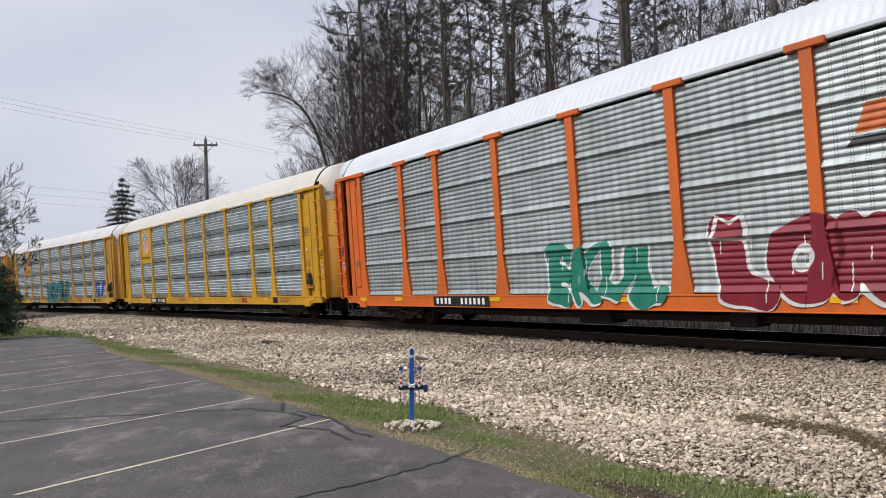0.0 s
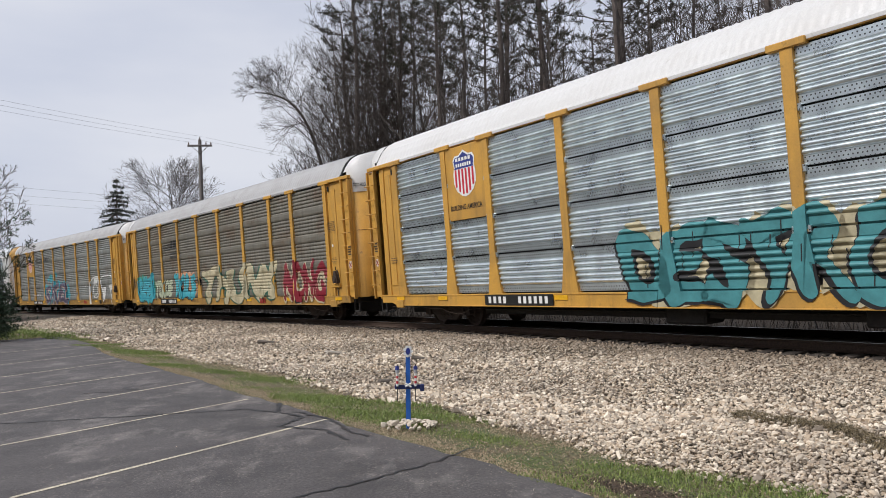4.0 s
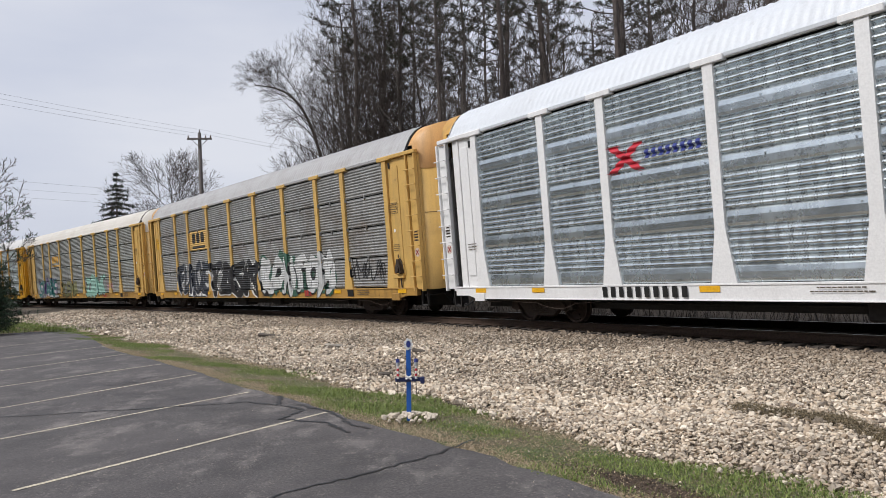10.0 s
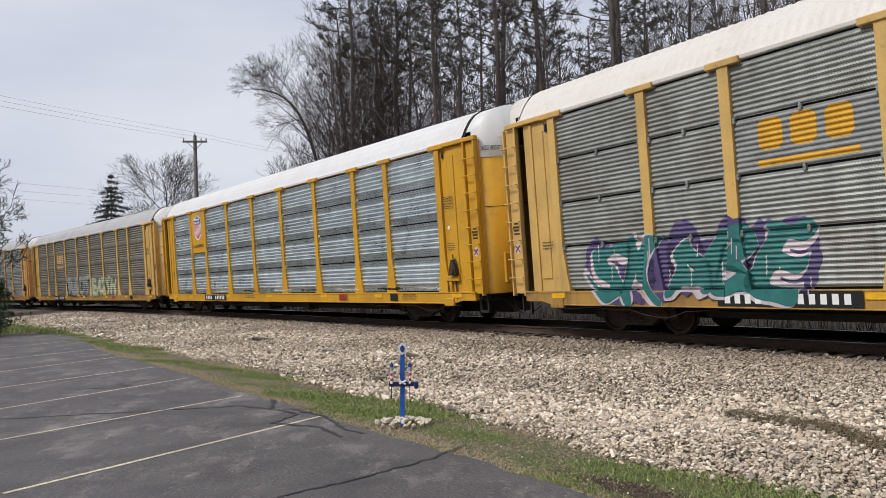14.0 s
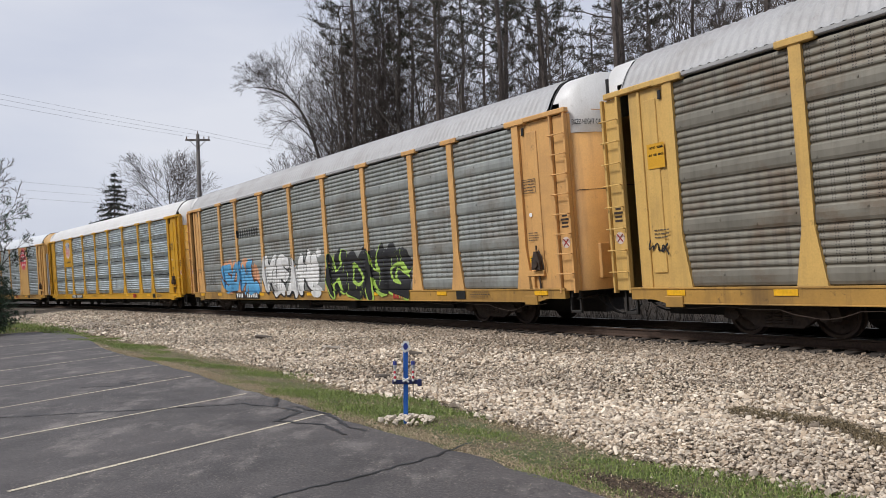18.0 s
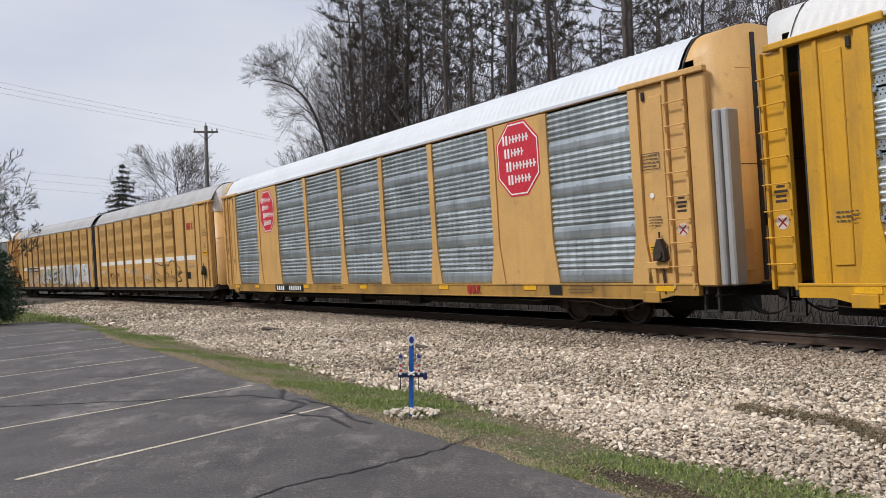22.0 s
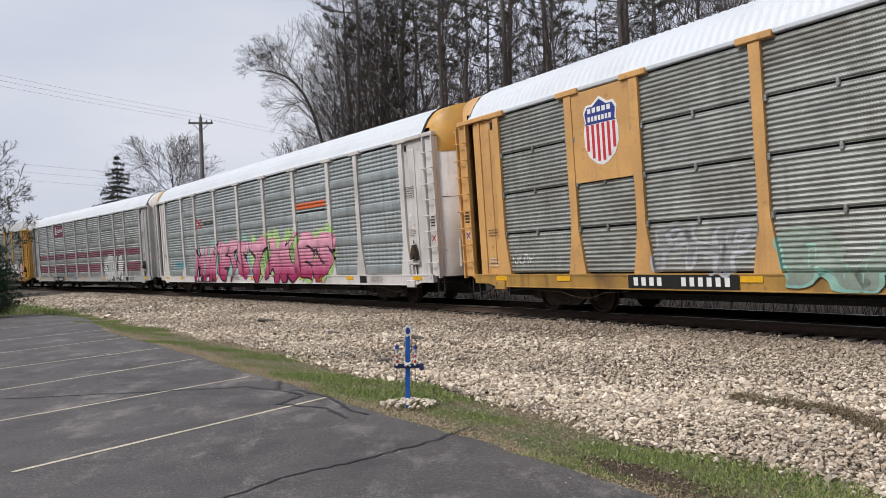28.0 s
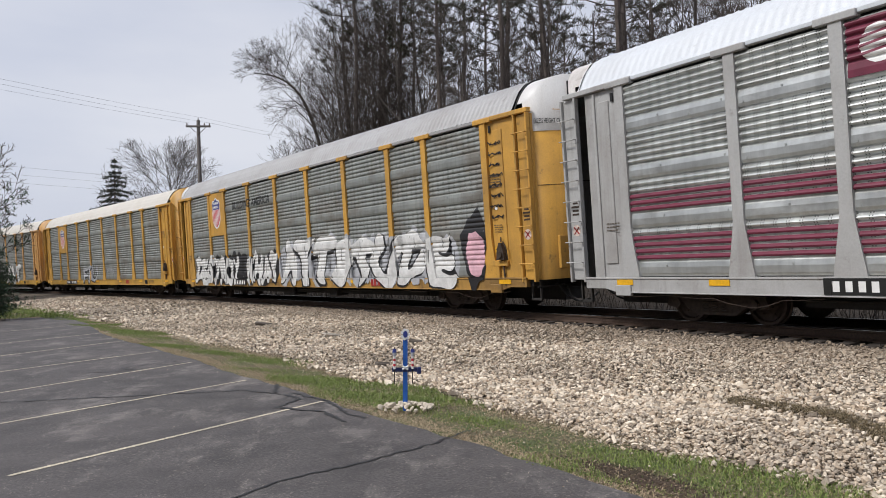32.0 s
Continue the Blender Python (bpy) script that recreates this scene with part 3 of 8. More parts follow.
def roof_mesh(mat, half=13.15):
    def make():
        g = Geo()
        ys = [-1.53, -1.46, -1.36, -1.22, -1.02, -0.75, -0.4, 0, 0.4, 0.75, 1.02, 1.22, 1.36, 1.46, 1.53]
        xs, lift = [], []
        rise = 0.030 if mat is ROOF_G else 0.016
        k = -half
        while k < half - 0.2:
            xs += [k, k + 0.045, k + 0.10, k + 0.145]
            lift += [0, 0, rise, rise]
            k += 0.2
        for x, l in zip(xs, lift):
            g.v += [(x, y, roof_z(y) + l) for y in ys]
        n = len(ys)
        g.f = [(i * n + j, (i + 1) * n + j, (i + 1) * n + j + 1, i * n + j + 1) for i in range(len(xs) - 1) for j in range(n - 1)]
        # turned-down lips along the eaves
        for y in (-1.535, 1.535):
            g.box(xs[0], xs[-1], min(y, y * 0.985), max(y, y * 0.985), roof_z(1.5) - 0.05, roof_z(1.5) + 0.015)
        return g.mesh("roof", mat)
    return cached(("roof", mat.name, half), make)


def hoop_mesh(x=13.09):
    """The black seal where the roof meets the end door."""
    def make():
        g = Geo()
        ys = [-1.5, -1.42, -1.3, -1.1, -0.8, -0.4, 0, 0.4, 0.8, 1.1, 1.3, 1.42, 1.5]
        for y in ys:
            z = roof_z(y)
            g.v += [(x - 0.012, y, z + 0.032), (x + 0.012, y, z + 0.032), (x + 0.012, y, z - 0.05)]
        g.f = [(3 * i, 3 * i + 1, 3 * i + 4, 3 * i + 3) for i in range(len(ys) - 1)] + [(3 * i + 1, 3 * i + 2, 3 * i + 5, 3 * i + 4) for i in range(len(ys) - 1)]
        return g.mesh("roof_hoop", BLACK)
    return cached(("hoop", x), make)


def door_mesh(mat, x0, z0, z1, grow=0.0, name="end_door"):
    """A bowed end door, at the car's front end."""
    def make():
        g = Geo()
        n = 28
        rows = []
        for i in range(n + 1):
            f = -math.pi / 2 + math.pi * i / n
            y = (1.40 + grow) * math.sin(f)
            x = x0 + (0.62 + grow) * math.cos(f) ** 0.6 if abs(f) < math.pi / 2 - 1e-6 else x0
            top = min(z1, roof_z(y) - 0.02)
            rows.append((x, y, top))
        for x, y, t in rows:
            g.v += [(x, y, z0), (x, y, max(t, z0 + 0.02)), (x0 - 0.25, y, max(t, z0 + 0.02))]
        for i in range(n):
            a, b = 3 * i, 3 * i + 3
            g.f += [(a, b, b + 1, a + 1), (a + 1, b + 1, b + 2, a + 2)]
        return g.mesh(name, mat, True)
    return cached((name, mat.name, x0, z0, z1, grow), make)


def door_bits(mat, x0=13.3):
    """What is fixed on the bowed end door: a level seam, the dark seal between its leaves, a hatch and a lock rod."""
    def seam():
        g = Geo()
        pts = []
        for i in range(2, 19):
            f = -math.pi / 2 + math.pi * i / 20
            pts.append(Vector((x0 + 0.622 * math.cos(f) ** 0.6, 1.402 * math.sin(f), 0)))
        for a, b in zip(pts, pts[1:]):
            g.rod(a, b, 0.008, n=4)
        return g.mesh("door_seam", RUSTY)
    key = (mat.name, x0)
    yield "door_seam", cached(("seam", x0), seam), pose(0, 0, 3.2)
    yield "door_seal", cached(("seal", x0), lambda: Geo().box(x0 + 0.58, x0 + 0.66, -0.45, -0.37, SILL1, 5.75, 0.01).mesh("door_seal", RUBBER)), None
    yield "lock_rod", cached(("lrod", x0), lambda: Geo().rod((x0 + 0.66, -0.30, 1.0), (x0 + 0.66, -0.30, 4.4), 0.018).box(x0 + 0.62, x0 + 0.72, -0.36, -0.24, 2.0, 2.3, 0.01).mesh("lock_rod", RUSTY)), None
    yield "hatch", cached(("hatch",) + key, lambda: Geo().box(x0 + 0.45, x0 + 0.585, -0.98, -0.68, 1.15, 1.95, 0.012).mesh("hatch", mat)), None
    yield "grab_iron", cached(("grab",) + key, lambda: Geo().rod((x0 + 0.62, -1.0, 5.02), (x0 + 0.70, -0.6, 5.02), 0.012).mesh("grab_iron", mat)), None


def end_panel_mesh(mat, far=12.95):
    """The plain panel between the last post and the ladder."""
    return cached(("endp", mat.name, far), lambda: Geo().box(ENDPOST + 0.1, far, -FACE - 0.01, -FACE + 0.05, SILL1, EAVE - 0.035, 0.01).mesh("end_panel", mat))


def end_bits(mat):
    """What is fixed on the end panel: its pressed field, an upright and the cap over it."""
    return (("pressed_field", cached(("endf", mat.name), lambda: Geo().box(ENDPOST + 0.36, 12.55, -FACE - 0.035, -FACE - 0.005, 1.25, 4.75, 0.012).mesh("pressed_field", mat))),
            ("upright", cached(("endu", mat.name), lambda: Geo().box(12.62, 12.70, -FACE - 0.045, -FACE, SILL1, EAVE - 0.05, 0.01).mesh("upright", mat))),
            ("corner_cap", cached(("endc", mat.name), lambda: Geo().box(11.5, 13.6, -POSTFACE - 0.02, -FACE + 0.05, EAVE - 0.03, EAVE + 0.09, 0.015).mesh("corner_cap", mat))),
            ("door_lock", cached("lock", lambda: Geo().box(12.05, 12.13, -FACE - 0.05, -FACE - 0.02, 4.70, 4.88, 0.01).mesh("door_lock", BLACK))))


def ladder_mesh(mat):
    """The plate behind the rungs."""
    return cached(("ladder", mat.name), lambda: Geo().box(13.13, 13.50, -FACE - 0.02, -FACE + 0.03, SILL1 - 0.05, EAVE - 0.05, 0.01).mesh("ladder", mat))


def ladder_bits(mat):
    return [("stile", cached(("stile", mat.name, x), lambda: Geo().box(x - 0.03, x + 0.03, -POSTFACE - 0.01, -FACE + 0.03, SILL1 - 0.1, EAVE - 0.03, 0.008).mesh("stile", mat))) for x in (13.08, 13.53)] + \
        [("corner_plate", cached(("cornerp", mat.name), lambda: Geo().box(13.50, 13.57, -FACE + 0.035, -1.05, SILL1 - 0.05, EAVE - 0.05, 0.01).mesh("corner_plate", mat)))]


def ladder_signs():
    """The no-step sign and the clearance stencil on the ladder's plate."""
    y = -FACE - 0.024
    def stencil():
        g = Geo()
        for i, w in enumerate((0.16, 0.26, 0.20, 0.22)):
            g.box(13.31 - w / 2, 13.31 + w / 2, y, y + 0.02, 2.62 - 0.085 * i, 2.665 - 0.085 * i)
        return g.mesh("clearance_stencil", RUSTY)
    yield "sign_plate", cached("splate_", lambda: Geo().disc_y(13.31, 2.02, [(y + 0.02, 0.13), (y, 0.13)], 20).mesh("sign_plate", PALE_SIGN))
    yield "sign_ring", cached("sring", lambda: Geo().rod((13.23, y - 0.002, 2.10), (13.39, y - 0.002, 1.94), 0.014, n=4).rod((13.23, y - 0.002, 1.94), (13.39, y - 0.002, 2.10), 0.014, n=4).mesh("sign_ring", DRED))
    yield "clearance_stencil", cached("cstencil", stencil)


PALE_SIGN = plain("faded_sign_white", (0.60, 0.50, 0.44), 0.5, 0.0, 0.25)


def rung_mesh(mat):
    return cached(("rung", mat.name), lambda: Geo().rod((13.06, -POSTFACE - 0.075, 0), (13.57, -POSTFACE - 0.075, 0), 0.014)
                  .rod((13.08, -POSTFACE, 0), (13.08, -POSTFACE - 0.075, 0), 0.014).rod((13.55, -POSTFACE, 0), (13.55, -POSTFACE - 0.075, 0), 0.014).mesh("rung", mat))


def sill_mesh(mat, half=13.2):
    def make():
        g = Geo()
        poly = [(-half, 0.72), (-half + 0.6, 0.72), (-half + 1.0, SILL0), (half - 1.0, SILL0), (half - 0.6, 0.72), (half, 0.72), (half, SILL1), (-half, SILL1)]
        g.prism(poly[::-1], -1.545, -1.40)
        g.box(-half, half, -1.56, -1.50, SILL1 - 0.03, SILL1 + 0.012, 0.005)
        g.box(-half + 1, half - 1, -1.565, -1.50, SILL0, SILL0 + 0.025, 0.005)
        for x in (-half + 1.15, half - 1.15):   # jacking pads
            g.box(x - 0.22, x + 0.22, -1.58, -1.5, SILL0 - 0.06, SILL0 + 0.16, 0.01)
        return g.mesh("side_sill", mat)
    return cached(("sill", mat.name, half), make)


def under_mesh(half=13.3):
    def make():
        g = Geo()
        g.box(-half, half, -1.40, 1.40, 0.74, SILL1 - 0.01)                 # deck
        g.box(-half, half, -0.33, 0.33, 0.30, 0.75)                         # centre sill
        for y in (-1.08, 0.98):                                             # side stringers, added to hide the bright bank behind and darken the gap
            g.box(-min(8.2, half - 2.2), min(8.2, half - 2.2), y, y + 0.10, 0.40, 0.75)
        for x in np.arange(-9.5, 9.6, 2.7):
            g.box(x - 0.06, x + 0.06, -1.38, 1.38, 0.60, 0.75)
        g.rod((-8.2, -1.1, 0.52), (8.2, -1.1, 0.52), 0.025)
        g.rod((-7.0, -0.7, 0.45), (7.0, -0.7, 0.45), 0.03)
        g.box(-1.9, -0.9, -1.2, -0.6, 0.28, 0.62, 0.04)                     # air tank
        g.box(2.2, 2.8, -1.25, -0.8, 0.32, 0.62, 0.03)                      # valve block
        return g.mesh("underframe", DARK)
    return cached(("under", half), make)


# A near-black box added to fill the hollow wagon, so its slots look dark.
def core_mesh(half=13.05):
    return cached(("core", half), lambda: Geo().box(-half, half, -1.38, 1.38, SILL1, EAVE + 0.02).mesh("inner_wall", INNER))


def truck_mesh():
    def make():
        g = Geo()
        for sy in (-1, 1):
            y0, y1 = (sy * 1.02, sy * 1.16) if sy > 0 else (-1.16, -1.02)
            poly = [(-1.18, 0.36), (-1.12, 0.56), (-0.62, 0.60), (-0.38, 0.72), (0.38, 0.72), (0.62, 0.60), (1.12, 0.56), (1.18, 0.36), (0.98, 0.32), (0.78, 0.42), (0.46, 0.20), (-0.46, 0.20), (-0.78, 0.42), (-0.98, 0.32)]
            g.prism(poly[::-1], y0, y1)
            for x in (-0.89, 0.89):
                g.disc_y(x, 0.42, [(y0 - 0.02, 0.10), (y0 - 0.06 if sy < 0 else y1 + 0.06, 0.10)][::1], 10)
            for x in (-0.2, 0, 0.2):      # springs
                for k in range(5):
                    g.box(x - 0.075, x + 0.075, y0 - 0.03, y1 + 0.03, 0.27 + k * 0.055, 0.295 + k * 0.055, 0.01)
        g.box(-0.22, 0.22, -1.1, 1.1, 0.48, 0.66, 0.03)
        for x in (-0.45, 0.45):
            g.box(x - 0.04, x + 0.04, -0.85, 0.85, 0.30, 0.42)
        return g.mesh("truck", RUSTY)
    return cached("truck", make)


def wheel_mesh():
    def make():
        g = Geo()
        R = 0.42
        for sy in (-1, 1):
            o = sy * 0.75
            g.disc_y(0, 0, [(o - sy * 0.075, R + 0.025), (o - sy * 0.045, R + 0.025), (o - sy * 0.035, R), (o + sy * 0.065, R - 0.004), (o + sy * 0.066, R - 0.06), (o + sy * 0.02, R - 0.09),
                            (o + sy * 0.0, 0.20), (o + sy * 0.05, 0.13), (o + sy * 0.10, 0.12), (o + sy * 0.10, 0.02)], 24)
        g.rod((0, -0.7, 0), (0, 0.7, 0), 0.08, n=10)
        for sy in (-1, 1):
            for k in range(6):
                a = k * math.pi / 3
                g.box(0.24 * math.cos(a) - 0.02, 0.24 * math.cos(a) + 0.02, sy * 0.765 - 0.01, sy * 0.765 + 0.01, 0.24 * math.sin(a) - 0.02, 0.24 * math.sin(a) + 0.02)
        return g.mesh("wheelset", TREADY)
    return cached("wheel", make)


TREADY = plain("brown_wheel_steel", (0.075, 0.055, 0.045), 0.55, 0.5, 0.35)


def coupler_mesh():
    def make():
        g = Geo()
        g.box(13.2, 14.05, -0.09, 0.09, 0.62, 0.80, 0.02)
        g.box(13.98, 14.29, -0.20, 0.14, 0.58, 0.86, 0.04)
        g.box(13.85, 13.98, -0.55, 0.55, 0.86, 0.92, 0.01)
        pts = [(13.6, -0.55, 0.72), (13.8, -0.6, 0.42), (14.05, -0.58, 0.32), (14.28, -0.5, 0.38)]
        for a, b in zip(pts, pts[1:]):
            g.rod(a, b, 0.022)
        g.rod((13.55, -1.5, 0.72), (13.55, 0, 0.72), 0.018)
        return g.mesh("coupler", DARK)
    return cached("coupler", make)


def bent(pts, r, n=6):
    """A tube of one thickness through points."""
    g = Geo()
    for i, p in enumerate(pts):
        d = (pts[min(i + 1, len(pts) - 1)] - pts[max(i - 1, 0)]).normalized()
        w = d.cross(Vector((0, 1, 0))).normalized()
        u = w.cross(d)
        g.v += [tuple(p + (u * math.cos(6.283 * k / n) + w * math.sin(6.283 * k / n)) * r) for k in range(n)]
    g.f = [(i * n + k, i * n + (k + 1) % n, (i + 1) * n + (k + 1) % n, (i + 1) * n + k) for i in range(len(pts) - 1) for k in range(n)]
    return g


def hose_mesh():
    """A brake hose that hangs in a bow from the end of the wagon to the next one."""
    pts = [Vector((13.35, -0.62, 0.85))] + [Vector((13.35 + 0.95 * f, -0.62 + 0.42 * f, 0.72 - 1.25 * f * (1 - f) - 0.22 * f)) for f in (i / 7 for i in range(8))]
    return cached("hose", lambda: bent(pts, 0.024).mesh("air_hose", RUBBER))


def pipe_mesh():
    """A thin pipe along the sill that sags beside the bogie."""
    return bent([Vector((-2.6 + 0.13 * i, -1.50, 0.60 - 0.05 * abs(math.sin(i * 0.24)) - (0.17 * math.sin((i - 22) * 0.285) if 22 <= i <= 33 else 0))) for i in range(40)], 0.008, 5).mesh("brake_pipe", TREADY)


def stirrup_mesh():
    """The step under the ladder."""
    return cached("stirrup", lambda: Geo().box(13.2, 13.55, -1.40, -1.34, 0.38, 0.44, 0.01).box(13.2, 13.24, -1.40, -1.34, 0.4, 0.95).box(13.51, 13.55, -1.40, -1.34, 0.4, 0.95).mesh("stirrup", DARK))


def brake_mesh(mat):
    """The hand brake beside the last post: a cone-shaped housing, a crank and a slack chain."""
    def make():
        g = Geo()
        g.prism([(12.22, 1.42), (12.52, 1.42), (12.50, 1.62), (12.41, 1.86), (12.33, 1.86), (12.24, 1.62)][::-1], -FACE - 0.17, -FACE - 0.02)
        g.disc_y(12.37, 1.55, [(-FACE - 0.21, 0.09), (-FACE - 0.16, 0.10)], 12)
        g.rod((12.36, -FACE - 0.10, 1.88), (12.36, -FACE - 0.10, 2.0), 0.02)
        pts = [(12.42, -FACE - 0.10, 1.88), (12.56, -FACE - 0.12, 1.72), (12.58, -FACE - 0.10, 1.45)]
        for a, b in zip(pts, pts[1:]):
            g.rod(a, b, 0.013)
        g.rod((12.35, -FACE - 0.06, 1.42), (12.42, -FACE - 0.06, 0.75), 0.025)
        return g.mesh("hand_brake", mat)
    return cached(("brake", mat.name), make)


# flat lettering, plates and sprayed pictures that follow ribs and posts
def reach_at(spec, x, z):
    """How far the side stands out at (x, z)."""
    for p in spec["posts"]:
        half = 0.115 if z > SILL1 + 1.0 else 0.115 + (SILL1 + 1.0 - z) / 1.0 * 0.165
        if spec.get("postflat"):
            half = 0.115
        if abs(x - p) < half + 6e-4:
            return POSTFACE
    if z < SILL1 + 0.013:
        return 1.567
    for a, b in spec.get("solid", ()):
        if a < x < b:
            return spec.get("flush", 1.52)
    if abs(x) > ENDPOST:
        return FACE + 0.045
    pr = spec["profile"]
    return FACE + float(np.interp(z, [q[0] for q in pr], [q[1] for q in pr]))


def on_side(me, spec, gap=0.004):
    """Cut a flat mesh (x, z) along ribs and posts, and lay it on the wagon's side."""
    bm = bmesh.new()
    bm.from_mesh(me)
    if not bm.verts:
        bm.free()
        return me
    xs = [v.co.x for v in bm.verts]
    zs = [v.co.y for v in bm.verts]
    x0, x1, z0, z1 = min(xs), max(xs), min(zs), max(zs)
    cuts = [((0, z, 0), (0, 1, 0)) for z, _ in spec["profile"] if z0 < z < z1]
    cuts += [((0, z, 0), (0, 1, 0)) for z in (SILL1 + 0.012, SILL1 + 0.014, SILL1 + 0.5, SILL1 + 1.0) if z0 < z < z1]
    for p in spec["posts"]:
        for sg in (-1, 1):
            for w in (0.1152, 0.118):
                if x0 < p + sg * w < x1:
                    cuts.append(((p + sg * w, 0, 0), (1, 0, 0)))
                if z0 < SILL1 + 1.0 and x0 < p + 0.3 and x1 > p - 0.3:      # the foot's slanting edge
                    cuts.append(((p + sg * w, SILL1 + 1.0, 0), (1.0, sg * 0.165, 0)))
    for co, no in cuts:
        bmesh.ops.bisect_plane(bm, geom=bm.verts[:] + bm.edges[:] + bm.faces[:], plane_co=co, plane_no=no, dist=1e-5)
    for v in bm.verts:
        x, z = v.co.x, v.co.y
        v.co = (x, -reach_at(spec, x, z) - gap, z)
    bm.to_mesh(me)
    bm.free()
    return me


def letters(text, width, height, fat=0.0, lean=0.0, spacing=1.0):
    """A flat mesh of the words, its lower left corner at the origin."""
    def make():
        cu = bpy.data.curves.new("letters", "FONT")
        cu.body, cu.offset, cu.shear, cu.space_character, cu.resolution_u = text, fat, lean, spacing, 3
        ob = bpy.data.objects.new("letters", cu)
        made = bpy.data.meshes.new_from_object(ob)
        bpy.data.objects.remove(ob)
        bpy.data.curves.remove(cu)
        return made
    me = cached(("letters", text, fat, lean, spacing), make).copy()
    n = len(me.vertices)
    co = np.empty(n * 3)
    me.vertices.foreach_get("co", co)
    co = co.reshape(-1, 3)
    lo, hi = co.min(0), co.max(0)
    co[:, 0] = (co[:, 0] - lo[0]) / (hi[0] - lo[0]) * width
    co[:, 1] = (co[:, 1] - lo[1]) / (hi[1] - lo[1]) * height
    me.vertices.foreach_set("co", co.ravel())
    me.materials.clear()
    return me


def shifted(me, x, z, slope=0.0):
    for v in me.vertices:
        v.co = (v.co.x + x, v.co.y + z + slope * v.co.x, 0)
    return me


def flat(polys):
    """A flat mesh from polygons of (x, z)."""
    g = Geo()
    for p in polys:
        g.add([(x, z, 0) for x, z in p], [tuple(range(len(p)))])
    return g


def decal(car, spec, name, me, mat, gap=0.004, label=""):
    if isinstance(me, Geo):
        me = me.mesh(name, None)
    me.materials.clear()
    me.materials.append(mat)
    me = on_side(me, spec, gap)
    me.name = name
    return part(name, me, None, car, label)


def rect(x0, z0, x1, z1):
    return [(x0, z0), (x1, z0), (x1, z1), (x0, z1)]


def blob(rng, x, z, rx, rz, n=26, rough=0.06):
    return [(x + rx * math.cos(2 * math.pi * i / n) * (1 + rng.uniform(-rough, rough)), z + rz * math.sin(2 * math.pi * i / n) * (1 + rng.uniform(-rough, rough))) for i in range(n)]


def bubble(text, fat, lean):
    """One letter swollen round at its corners, in a unit square."""
    def make():
        me = letters(text, 1.0, 1.0, fat, lean)
        bm = bmesh.new()
        bm.from_mesh(me)
        bpy.data.meshes.remove(me)
        bmesh.ops.remove_doubles(bm, verts=bm.verts, dist=1e-4)
        for _ in range(3):
            rim = [e for e in bm.edges if e.is_boundary and e.calc_length() > 0.09]
            if not rim:
                break
            bmesh.ops.subdivide_edges(bm, edges=rim, cuts=1)
        for _ in range(3):
            aim_at = {}
            for v in bm.verts:
                near = [e.other_vert(v) for e in v.link_edges if e.is_boundary]
                if len(near) == 2:
                    aim_at[v] = v.co * 0.45 + (near[0].co + near[1].co) * 0.275
            for v, c in aim_at.items():
                v.co = c
        out = bpy.data.meshes.new("bubble")
        bm.to_mesh(out)
        bm.free()
        return out
    return cached(("bubble", text, round(fat, 3), lean), make)


def piece(text, x0, z0, w, h, fat, lean, seed, dx=0.0, dz=0.0, wild=1.0, only=None):
    """Hand-sprayed letters side by side: each a little turned, stretched and overlapping its neighbours."""
    rng = random.Random(seed)
    n = len(text)
    g = Geo()
    for i, ch in enumerate(text):
        r = [rng.uniform(-1, 1) for _ in range(5)]
        if ch == " " or only not in (None, i):
            continue
        lw, lh = w / n * (1.2 + 0.14 * r[0]), h * (0.95 + 0.10 * r[1])
        me = bubble(ch, fat, lean).copy()
        a = radians(5 * r[2] * wild)
        cx, cz = x0 + w * (i + 0.5) / n + dx, z0 + h / 2 + 0.05 * h * r[3] + dz
        top = 1 + 0.12 * r[4]
        for v in me.vertices:
            qx, qz = v.co.x - 0.5, v.co.y - 0.5
            px, pz = qx * lw * (1 + (top - 1) * 2 * qz), qz * lh
            k = min(1.0, 0.3 * max(1, n - 1)) * wild
            px += k * lw * (0.09 * math.sin(qz * 6 + seed + 2 * i) + 0.04 * math.sin(qz * 13 + i))
            pz += k * lh * (0.06 * math.sin(qx * 6 + seed + 3 * i) + 0.03 * math.sin(qx * 11 + 2 * i))
            v.co = (cx + px * math.cos(a) - pz * math.sin(a), max(0.65, cz + px * math.sin(a) + pz * math.cos(a)), 0)
        g.add([tuple(v.co) for v in me.vertices], [tuple(p.vertices) for p in me.polygons])
        bpy.data.meshes.remove(me)
    return g


